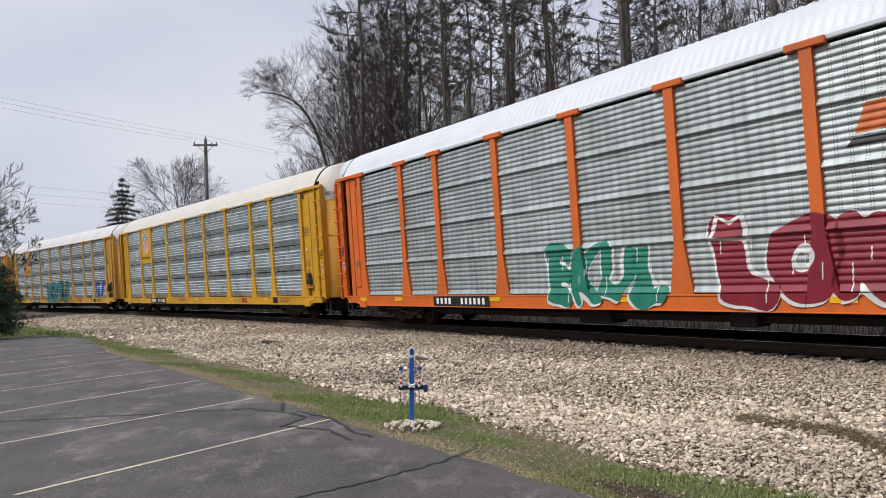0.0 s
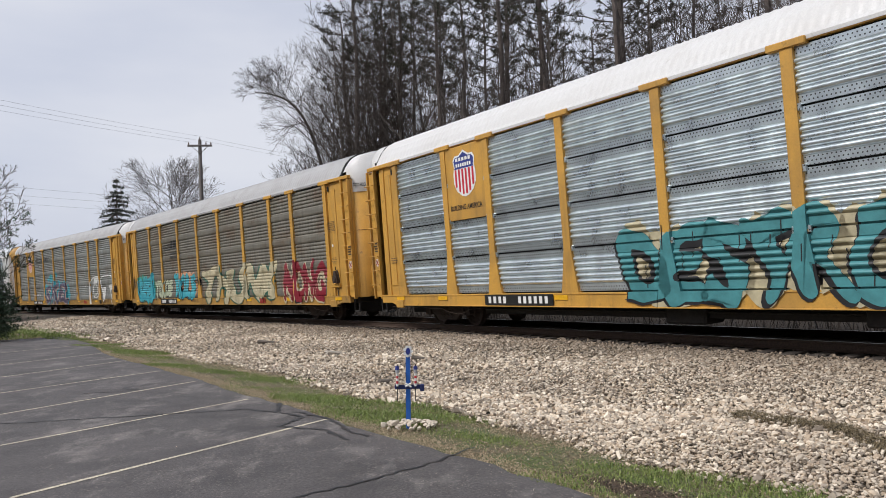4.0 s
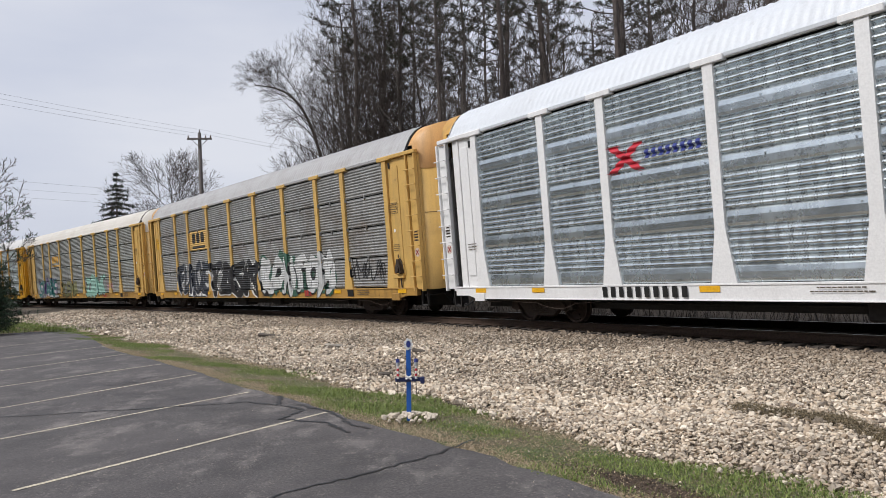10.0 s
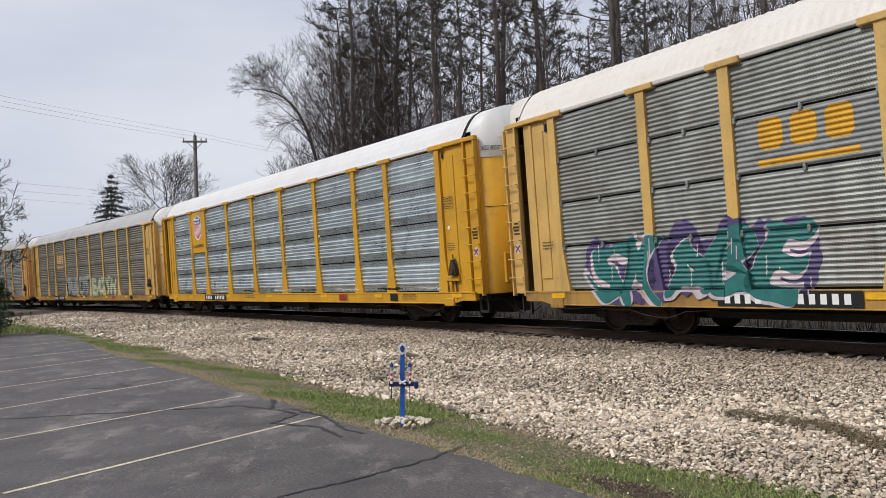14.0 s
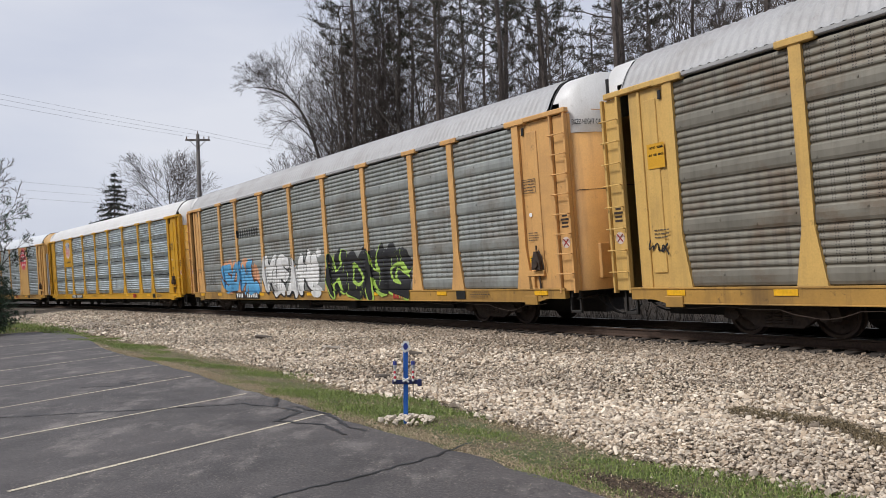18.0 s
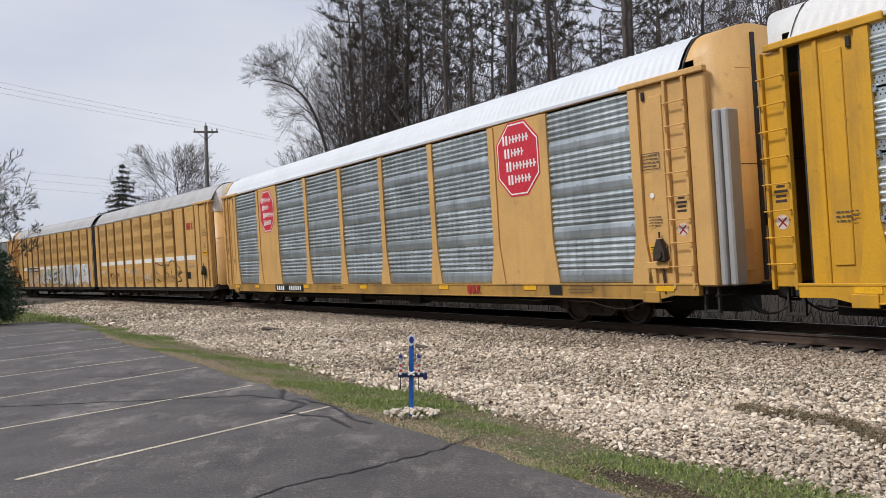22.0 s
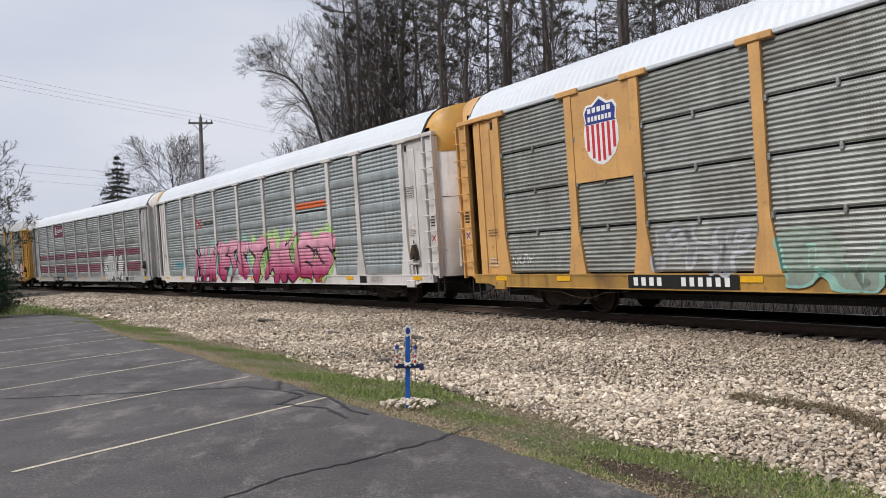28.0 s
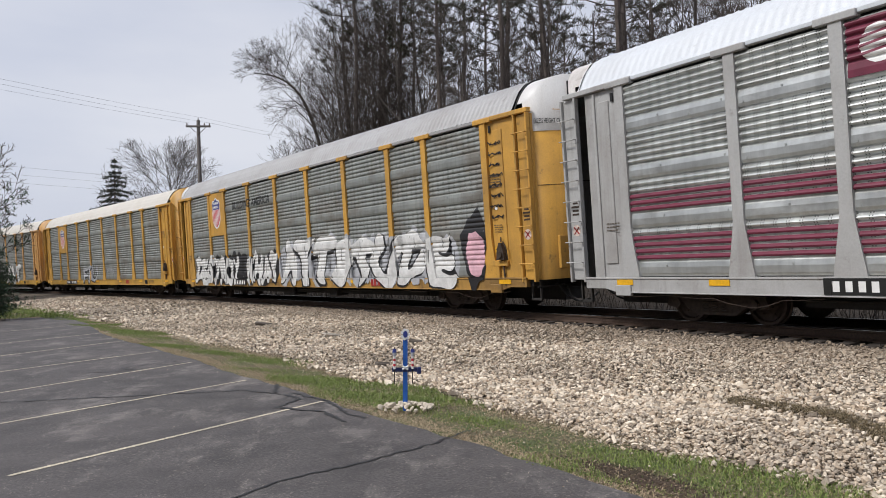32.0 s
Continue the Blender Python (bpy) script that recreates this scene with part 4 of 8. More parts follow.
def tag(car, spec, text, x0, z0, x1, z1, fill, line=None, back=None, fat=0.05, lean=0.12, slope=0.0, seed=0):
    """A sprayed piece: a cloud behind, outlined fat letters with their depth, and thin light strokes on them."""
    w, h = x1 - x0, z1 - z0
    seed += len(text) * 7 + ord(text[0])
    rng = random.Random(seed)
    if back:
        n = max(3, int(w / 0.55))
        g = flat([blob(rng, x0 + w * (i + 0.5) / n, z0 + h * (0.52 + rng.uniform(-0.12, 0.12)), w / n * 0.8, h * rng.uniform(0.40, 0.54), 30, 0.10) for i in range(n)])
        g.v = [(x, max(0.655, z), o) for x, z, o in g.v]
        decal(car, spec, "graffiti_cloud", g, back, 0.004)
    if line:
        decal(car, spec, "graffiti_depth", piece(text, x0, z0, w, h, fat + 0.035, lean, seed, -0.05, -0.06), line, 0.0065)
        decal(car, spec, "graffiti_outline", piece(text, x0, z0, w, h, fat + 0.04, lean, seed), line, 0.008)
    for i in range(len(text)):
        if text[i] != " ":
            ob = decal(car, spec, "graffiti_letter", piece(text, x0, z0, w, h, fat, lean, seed, only=i), fill, 0.011, "sprayed bubble letter")
    strokes = []
    for i in range(len(text) * 3):
        x, z = x0 + w * (i + rng.random()) / (len(text) * 3), z0 + h * rng.uniform(0.2, 0.85)
        l, t = h * rng.uniform(0.06, 0.16), 0.012
        strokes.append([(x - t, z - l), (x + t, z - l), (x + t + 0.02, z + l), (x - t + 0.02, z + l)])
    tagged(decal(car, spec, "graffiti_highlight", flat(strokes), line or P_BLACK, 0.0135), kind="stuff")
    return ob


def stroke(car, spec, pts, mat, wide):
    """One broad sprayed line through points, with rounded turns."""
    for _ in range(2):
        pts = [pts[0]] + [((1 - f) * a[0] + f * b[0], (1 - f) * a[1] + f * b[1]) for a, b in zip(pts, pts[1:]) for f in (0.25, 0.75)] + [pts[-1]]
    polys = []
    for a, b in zip(pts, pts[1:]):
        dx, dz = b[0] - a[0], b[1] - a[1]
        l = math.hypot(dx, dz) or 1
        ex, ez = dx / l * wide * 0.3, dz / l * wide * 0.3
        nx, nz = -dz / l * wide / 2, dx / l * wide / 2
        polys.append([(a[0] - ex - nx, a[1] - ez - nz), (b[0] + ex - nx, b[1] + ez - nz), (b[0] + ex + nx, b[1] + ez + nz), (a[0] - ex + nx, a[1] - ez + nz)])
    decal(car, spec, "graffiti_line", flat(polys), mat, 0.010)


def scrawl(car, spec, x0, z0, x1, z1, mat, seed=1, n=9, wide=0.035):
    """A loose unreadable tag: one thin line that loops and doubles back."""
    rng = random.Random(seed)
    w, h = (x1 - x0) / n, z1 - z0
    pts = []
    for i in range(n):
        for k in range(4):
            pts.append((x0 + w * (i + 0.5 + rng.uniform(-0.75, 0.75)), z0 + h * (rng.uniform(0.0, 0.35) if k % 2 else rng.uniform(0.6, 1.0)) * rng.uniform(0.75, 1.0)))
    for _ in range(2):
        pts = [pts[0]] + [((1 - f) * a[0] + f * b[0], (1 - f) * a[1] + f * b[1]) for a, b in zip(pts, pts[1:]) for f in (0.25, 0.75)] + [pts[-1]]
    polys = []
    for a, b in zip(pts, pts[1:]):
        dx, dz = b[0] - a[0], b[1] - a[1]
        l = math.hypot(dx, dz) or 1
        nx, nz = -dz / l * wide / 2, dx / l * wide / 2
        polys.append([(a[0] - nx, a[1] - nz), (b[0] - nx, b[1] - nz), (b[0] + nx, b[1] + nz), (a[0] + nx, a[1] + nz)])
    tagged(decal(car, spec, "graffiti_scrawl", flat(polys), mat, 0.009), kind="stuff")


def bars(car, spec, x0, z0, x1, z1, mat, n=6, name="lettering", gap=0.008):
    """Lettering too small to read, as bars of its size."""
    w = (x1 - x0) / n
    tagged(decal(car, spec, name, flat([rect(x0 + i * w, z0, x0 + i * w + w * 0.55, z1) for i in range(n)]), mat, gap), kind="stuff")


def lines_of_print(car, spec, x, z, w, n, mat, h=0.045, seed=2):
    """Small print: word-long bars, line under line."""
    rng = random.Random(seed)
    h *= 0.5
    polys = []
    for i in range(n):
        a = x + rng.uniform(0, 0.12) * w
        while a < x + w * rng.uniform(0.75, 1.0):
            l = rng.uniform(1.5, 4.5) * h
            polys.append(rect(a, z - i * h * 2.9, a + l, z - i * h * 2.9 + h))
            a += l + h * 0.8
    tagged(decal(car, spec, "stencil_print", flat(polys), mat, 0.006), kind="stuff")


def shield(car, spec, x, z, w, h):
    """A striped shield under a blue chief, its lettering left as white bars."""
    def outline(k):
        a, b = w / 2 * k, h / 2 * k
        half = [(0, -b), (0.35 * a, -0.93 * b), (0.75 * a, -0.72 * b), (0.98 * a, -0.40 * b), (a, 0.0), (0.90 * a, 0.30 * b), (0.98 * a, 0.62 * b), (0.80 * a, 0.80 * b), (0.45 * a, 0.80 * b), (0, b)]
        return [(x + p, z + q) for p, q in half] + [(x - p, z + q) for p, q in half[-2:0:-1]]

    decal(car, spec, "shield_border", flat([outline(1.10)]), WHITEP, 0.006)
    poly = outline(1.0)
    zc = z + 0.12 * h
    low = [(p, min(q, zc)) for p, q in poly]
    decal(car, spec, "shield_field", flat([low]), WHITEP, 0.009)
    up = [(p, max(q, zc)) for p, q in poly]
    decal(car, spec, "shield_chief", flat([up]), NAVY, 0.010)
    n = 6
    stripes = []
    for i in range(n):
        a = x - w / 2 + w * (i + 0.25) / n
        b = a + w / n * 0.52
        d = abs((a + b) / 2 - x) / (w / 2)
        stripes.append(rect(a, z - h / 2 * (1 - 0.55 * d ** 2.2) + 0.02, b, zc - 0.01))
    decal(car, spec, "shield_stripes", flat(stripes), RED, 0.013)
    for k, (f, n) in enumerate(((0.335, 5), (0.20, 7))):
        bw = w * 0.78 / n
        decal(car, spec, "shield_lettering", flat([rect(x - w * 0.39 + i * bw, z + h * f - 0.035 * h, x - w * 0.39 + i * bw + bw * 0.7, z + h * f + 0.045 * h) for i in range(n)]), WHITEP, 0.014)


def octagon(car, spec, x, z, w, h):
    def oct_(k):
        a, b, c = w / 2 * k, h / 2 * k, 0.30 * w * k
        return [(x - a + c, z - b), (x + a - c, z - b), (x + a, z - b + c), (x + a, z + b - c), (x + a - c, z + b), (x - a + c, z + b), (x - a, z + b - c), (x - a, z - b + c)]

    decal(car, spec, "sign_edge", flat([oct_(1.0)]), RED, 0.006)
    decal(car, spec, "sign_border", flat([oct_(0.95)]), WHITEP, 0.009)
    decal(car, spec, "sign_field", flat([oct_(0.91)]), RED, 0.012)
    polys = []
    for r, n in enumerate((6, 4, 7, 5)):
        zz = z + h * (0.27 - 0.18 * r)
        a = x - w * 0.33 + w * 0.03 * r
        polys += [rect(a, zz - 0.065 * h, a + w * 0.045, zz + 0.065 * h), rect(a + w * 0.075, zz - 0.065 * h, a + w * 0.12, zz + 0.065 * h)]
        bw = w * 0.55 / 7
        polys += [rect(a + w * 0.16 + i * bw, zz - 0.05 * h, a + w * 0.16 + i * bw + bw * 0.42, zz + 0.05 * h) for i in range(n)]
        polys += [rect(a + w * 0.16 + i * bw, zz - 0.012 * h, a + w * 0.16 + (i + 0.8) * bw, zz + 0.012 * h) for i in range(n)]
    decal(car, spec, "sign_lettering", flat(polys), WHITEP, 0.015)


def logo_x(car, spec, x, z, s, mat):
    """The fleet owner's mark, as two plain slabs and a cross."""
    polys = [rect(x, z, x + 0.68 * s, z + s), rect(x + 0.82 * s, z, x + 1.5 * s, z + s),
             [(x + 1.65 * s, z), (x + 1.95 * s, z), (x + 2.6 * s, z + s), (x + 2.3 * s, z + s)], [(x + 1.7 * s, z + s), (x + 2.0 * s, z + s), (x + 2.65 * s, z), (x + 2.35 * s, z)]]
    tagged(decal(car, spec, "owner_mark", flat(polys), mat, 0.008), kind="stuff")


def block_logo(car, spec, x0, z0, x1, z1, mat, line=None):
    """A railway's mark as three plain slabs over a bar."""
    w, h = x1 - x0, z1 - z0
    zl = z0 + h * 0.34
    for i in range(3):
        a = x0 + w * (0.02 + i * 0.34)
        b, c = a + w * 0.26, w * 0.05
        decal(car, spec, "mark_slab", flat([[(a + c, zl), (b - c, zl), (b, zl + c), (b, z1 - c), (b - c, z1), (a + c, z1), (a, z1 - c), (a, zl + c)]]), mat, 0.009)
    decal(car, spec, "mark_bar", flat([rect(x0, z0, x1, z0 + h * 0.14)]), mat, 0.009)


FAR = pose(0, 0, 0, 0, 0, 180)


def add_running_gear(car, at=(-10.05, 10.05)):
    wheels = []
    for x in at:
        tr = part("truck", truck_mesh(), None, car, "rusty cast bogie", pose(x, 0, 0))
        for a in (-0.89, 0.89):
            wheels.append(part("wheelset", wheel_mesh(), None, tr, m=pose(a, 0, 0.42), label="brown steel wheels on one axle"))
    return wheels


def autorack(label, frame_mat, sheet_mat, roof_mat, style, sill_mat=None, end_mat=None, door_top=None, rail_mat=None, cap=True, flare=True, solid=(), plate=False, post_mat=None, ladder_in=0.0):
    """An enclosed wagon for motor cars; returns it with what its lettering needs."""
    sill_mat, end_mat, post_mat = sill_mat or frame_mat, end_mat or frame_mat, post_mat or frame_mat
    car = thing("autorack_wagon", label, "railway wagon", "wagons of the train")
    spec = {"posts": POSTS + (-ENDPOST, ENDPOST), "profile": PROFILES[style], "solid": list(solid), "car": car}
    part("underframe", under_mesh(), None, car)
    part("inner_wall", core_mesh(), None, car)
    part("roof", roof_mesh(roof_mat), None, car, "ribbed sheet-metal roof")
    edges = (-ENDPOST,) + POSTS + (ENDPOST,)
    for side in (None, FAR):
        near = side is None
        part("side_sill", sill_mesh(sill_mat), None, car, m=side)
        part("top_rail", cached(("rail", (rail_mat or roof_mat).name), lambda: Geo().box(-13.1, 13.1, -1.525, -1.40, EAVE - 0.01, EAVE + 0.07, 0.01).mesh("top_rail", rail_mat or roof_mat)), None, car, m=side)
        for p in edges:
            part("post", post_mesh(post_mat, cap=cap, flare=flare), None, car, m=(side or Matrix()) @ pose(p, 0, 0))
        for a, b in zip(edges, edges[1:]):
            mid, w = (a + b) / 2, b - a - 0.16
            hit = [q for q in solid if near and q[0] - 0.3 < mid < q[1] + 0.3]
            if hit:
                part("side_plate", cached(("splate", frame_mat.name, round(w, 2)), lambda: Geo().box(-w / 2, w / 2, -1.52, -FACE, SILL1, EAVE - 0.03, 0.01).mesh("side_plate", frame_mat)), None, car, m=pose(mid, 0, 0))
                continue
            part("side_panel", sheet_mesh(style, w, sheet_mat), None, car, m=(side or Matrix()) @ pose(mid, 0, 0))
        for fl in (1, -1):
            mir = (lambda q: q) if fl > 0 else mirrored
            pan = part("end_panel", mir(end_panel_mesh(end_mat, 13.08 if fl > 0 else 12.95)), None, car, m=side)
            for nm, me in end_bits(end_mat):
                if nm != "upright" or fl < 0:
                    part(nm, mir(me), None, pan)
            lad = part("ladder", mir(ladder_mesh(end_mat)), None, car, m=(side or Matrix()) @ pose(-ladder_in if fl > 0 else ladder_in - 0.15, 0, 0))
            if ladder_in:
                part("corner_post", mir(cached(("cpost", end_mat.name), lambda: Geo().box(13.16, 13.58, -FACE - 0.03, -1.2, SILL1 - 0.05, EAVE - 0.03, 0.03).mesh("corner_post", end_mat))), None, car, m=side)
            for nm, me in ladder_bits(end_mat):
                part(nm, mir(me), None, lad)
            if near:
                for k in range(8):
                    part("rung", mir(rung_mesh(end_mat)), None, lad, m=pose(0, 0, 1.3 + 0.46 * k))
                for nm, me in ladder_signs():
                    part(nm, mir(me), None, lad)
        part("hand_brake", brake_mesh(RUSTY), None, car, "dark hand brake with its chain", m=side)
        part("brake_bracket", cached(("bracket", end_mat.name), lambda: Geo().box(11.98, 12.55, -POSTFACE - 0.015, -FACE, 1.26, 1.40, 0.01).box(12.0, 12.2, -POSTFACE, -FACE, SILL1, 1.27, 0.01).mesh("brake_bracket", end_mat)), None, car, m=side)
    for m in (None, FAR):
        d = part("end_door", door_mesh(end_mat, 13.3, SILL1 - 0.06, 4.56 if door_top else 5.95), None, car, "bowed sheet-metal end door", m)
        for nm, me, at in door_bits(end_mat):
            part(nm, me, None, d, m=at)
        if door_top:
            part("door_top", door_mesh(door_top, 13.3, 4.52, 5.96, 0.008, "door_top"), None, d, "painted upper band of the end door")
        part("roof_hoop", hoop_mesh(), None, car, "black seal round the roof's end", m)
        part("coupler", coupler_mesh(), None, car, m=m)
        part("air_hose", hose_mesh(), None, car, "black rubber brake hose", m)
        part("stirrup", stirrup_mesh(), None, car, m=m)
        part("stirrup", mirrored(stirrup_mesh()), None, car, m=m)
    if plate:      # yellow plate between two posts, over the upper sheets
        part("name_plate", cached(("nplate", frame_mat.name), lambda: Geo().box(-0.89, 0.89, -1.532, -FACE, 2.98, EAVE - 0.04, 0.008).mesh("name_plate", frame_mat)), None, car, m=pose(-8.1, 0, 0))
        spec["plate"] = dict(spec, solid=[(-9.1, -7.1)], posts=(), flush=1.533)
    for x in (-10.05, 10.05):
        part("brake_pipe", cached("bpipe", pipe_mesh), None, car, "thin brown brake pipe with a hanging loop", pose(x, 0, 0))
    spec["wheels"] = add_running_gear(car)
    # reflectors along the sill
    for x in (-12.0, -9.6, -4.6, -0.1, 4.6, 8.3, 12.4):
        part("reflector", cached(("refl", x > 8), lambda: Geo().box(-0.23, 0.23, -1.556, -1.54, 0.80, 0.91, 0.003).mesh("reflector", REFL)), None, car, m=pose(x, -0.006, 0))
    return car, spec


def mirrored(me):
    """The same mesh for the other end of the wagon."""
    def make():
        c = me.copy()
        c.transform(Matrix.Scale(-1, 4, (1, 0, 0)))
        c.flip_normals()
        return c
    return cached(("mir", me.name), make)


def marks(car, spec, dark=True, ttx=DRED, number=True):
    """Number, load limits and owner's mark along the sill, as bars."""
    if number:
        decal(car, spec, "number_board", flat([rect(-7.55, 0.67, -4.85, 0.94)]), BLACK, 0.006)
        bars(car, spec, -7.40, 0.72, -6.55, 0.89, WHITEP, 4, "number_lettering", 0.010)
        bars(car, spec, -6.15, 0.72, -4.95, 0.89, WHITEP, 6, "number_lettering", 0.010)
    if ttx:
        logo_x(car, spec, 5.75, 0.71, 0.22, ttx)
    ink = FADED if dark else WHITEP
    lines_of_print(car, spec, -2.6, 0.86, 1.1, 2, ink)
    lines_of_print(car, spec, 9.6, 0.88, 0.9, 3, ink)
    decal(car, spec, "consolidated_stencil", flat([rect(9.0, 0.70, 9.42, 0.93)]), BLACK, 0.007)
    # stencils on the end panels
    lines_of_print(car, spec, 12.0, 3.55, 0.42, 4, ink, 0.05, 4)
    lines_of_print(car, spec, 12.05, 2.3, 0.35, 4, ink, 0.04, 5)
    lines_of_print(car, spec, -12.5, 2.1, 0.4, 3, ink, 0.05, 6)
    decal(car, spec, "caution_plate", flat([rect(12.06, 1.60, 12.40, 1.74)]), REFL, 0.006)
    decal(car, spec, "caution_print", flat([rect(12.09, 1.685, 12.37, 1.71), rect(12.11, 1.64, 12.35, 1.66)]), BLACK, 0.009)
    decal(car, spec, "round_stencil", flat([blob(random.Random(3), 12.2, 2.75, 0.055, 0.055, 16, 0.02)]), WHITEP, 0.006)
    fr = [rect(11.98, 3.60, 12.44, 3.615), rect(11.98, 3.28, 12.44, 3.295), rect(11.98, 3.28, 11.995, 3.615), rect(12.425, 3.28, 12.44, 3.615)]
    decal(car, spec, "stencil_frame", flat(fr), ink, 0.008)


def high_mark(car, x=13.3):
    """The height warning on the end door's white top."""
    me = letters("EXCESS HEIGHT CAR", 0.62, 0.12, 0.012)
    me.materials.append(BLACK)
    # laid on the bowed door's flank
    for v in me.vertices:
        f = -1.25 + (v.co.x / 0.62) * 0.80
        v.co = (x + 0.645 * math.cos(f) ** 0.6 + 0.01, 1.43 * math.sin(f) - 0.012, 4.70 + v.co.y)
    part("height_warning", me, None, car, "black stencilled words EXCESS HEIGHT CAR")


def slogan(car, spec, x0, z0, x1, z1, text="BUILDING AMERICA", mat=None, slope=0.0, gap=0.009):
    decal(car, spec, "slogan", shifted(letters(text, x1 - x0, z1 - z0, 0.012), x0, z0, slope), mat or BLACK, gap, "stencilled slogan " + text)


P_TEAL = spray("teal_spray", (0.02, 0.22, 0.15))
P_RED = spray("deep_red_spray", (0.24, 0.015, 0.03))
P_WHITE = spray("white_spray", (0.72, 0.72, 0.70))
P_BLACK = spray("black_spray", (0.02, 0.02, 0.022))
P_CYAN = spray("cyan_spray", (0.06, 0.40, 0.48))
P_PALEG = spray("pale_green_spray", (0.47, 0.52, 0.37))
P_CREAM = spray("cream_spray", (0.52, 0.46, 0.30))
P_BLUE = spray("blue_spray", (0.03, 0.10, 0.38))
P_SKY = spray("sky_blue_spray", (0.10, 0.36, 0.62))
P_PURPLE = spray("purple_spray", (0.09, 0.07, 0.17))
P_PEACH = spray("peach_spray", (0.62, 0.30, 0.16))
P_PALEP = spray("pale_peach_spray", (0.60, 0.43, 0.38))
P_SAGE = spray("sage_spray", (0.28, 0.34, 0.28))
P_BARE = spray("thin_grey_spray", (0.29, 0.30, 0.29))
P_SAND = spray("sandy_spray", (0.52, 0.38, 0.24))
P_SLATE = spray("slate_spray", (0.028, 0.034, 0.048))
P_GREY = spray("grey_spray", (0.30, 0.31, 0.32))
P_CHALK = spray("chalky_silver_spray", (0.58, 0.59, 0.58))
P_SILVERG = spray("flat_grey_field", (0.26, 0.27, 0.26))
P_SILVER = spray("silver_spray", (0.45, 0.46, 0.48))
P_PINK = spray("pink_fading_spray", (0.72, 0.34, 0.44), 0.5, (0.34, 0.02, 0.10), 1.15, 2.35)
P_WINE = spray("black_wine_spray", (0.035, 0.008, 0.016))
P_LPINK = spray("light_pink_spray", (0.70, 0.42, 0.48))
P_LIME = spray("lime_spray", (0.38, 0.58, 0.10))
P_PLIME = spray("pale_lime_spray", (0.42, 0.60, 0.24), 0.6)
P_GREEN = spray("dark_green_spray", (0.05, 0.13, 0.09))
P_OLIVE = spray("olive_spray", (0.24, 0.235, 0.10))
P_MINT = spray("mint_spray", (0.30, 0.52, 0.44))
P_BROWN = spray("brown_spray", (0.16, 0.05, 0.02))
P_DTEAL = spray("dark_teal_spray", (0.03, 0.17, 0.16))
P_PALEW = spray("pale_rose_spray", (0.58, 0.50, 0.52))
P_LAV = spray("lavender_spray", (0.15, 0.13, 0.19))
P_AQUA = spray("grey_aqua_spray", (0.07, 0.27, 0.29))
# ---- the train, wagon by wagon ----
TRAIN = []          # (wagon, place of its middle behind the first joint, half its bogie distance, wheelsets)
JOINT0 = -26.59     # where the first joint between two wagons stands at the start


# how far each wagon stands before its place in an even row, as lengths and slack differ
SLACK = (0.41, 0.43, 0.37, 0.26, 0.16, 0.06, 0.09, 0.11, 0.10, 0.05, 0.09, 0.11, 0.10, 0.0, 0.20, 0.22, 0.45, 0.45, 0.45, 0.45, 0.45)


def place(car, spec, k):
    offset = PITCH * k if k < 13 else PITCH * 12 + 43.75 + PITCH * (k - 13)
    TRAIN.append((car, 14.3 - offset + SLACK[k], 10.05, spec["wheels"]))


def union_plate(car, spec, words=True):
    ps = spec["plate"]
    shield(car, ps, -8.1, 4.22 if words else 4.05, 0.95, 1.15 if words else 1.35)
    if words:
        slogan(car, ps, -8.85, 3.25, -7.38, 3.39)


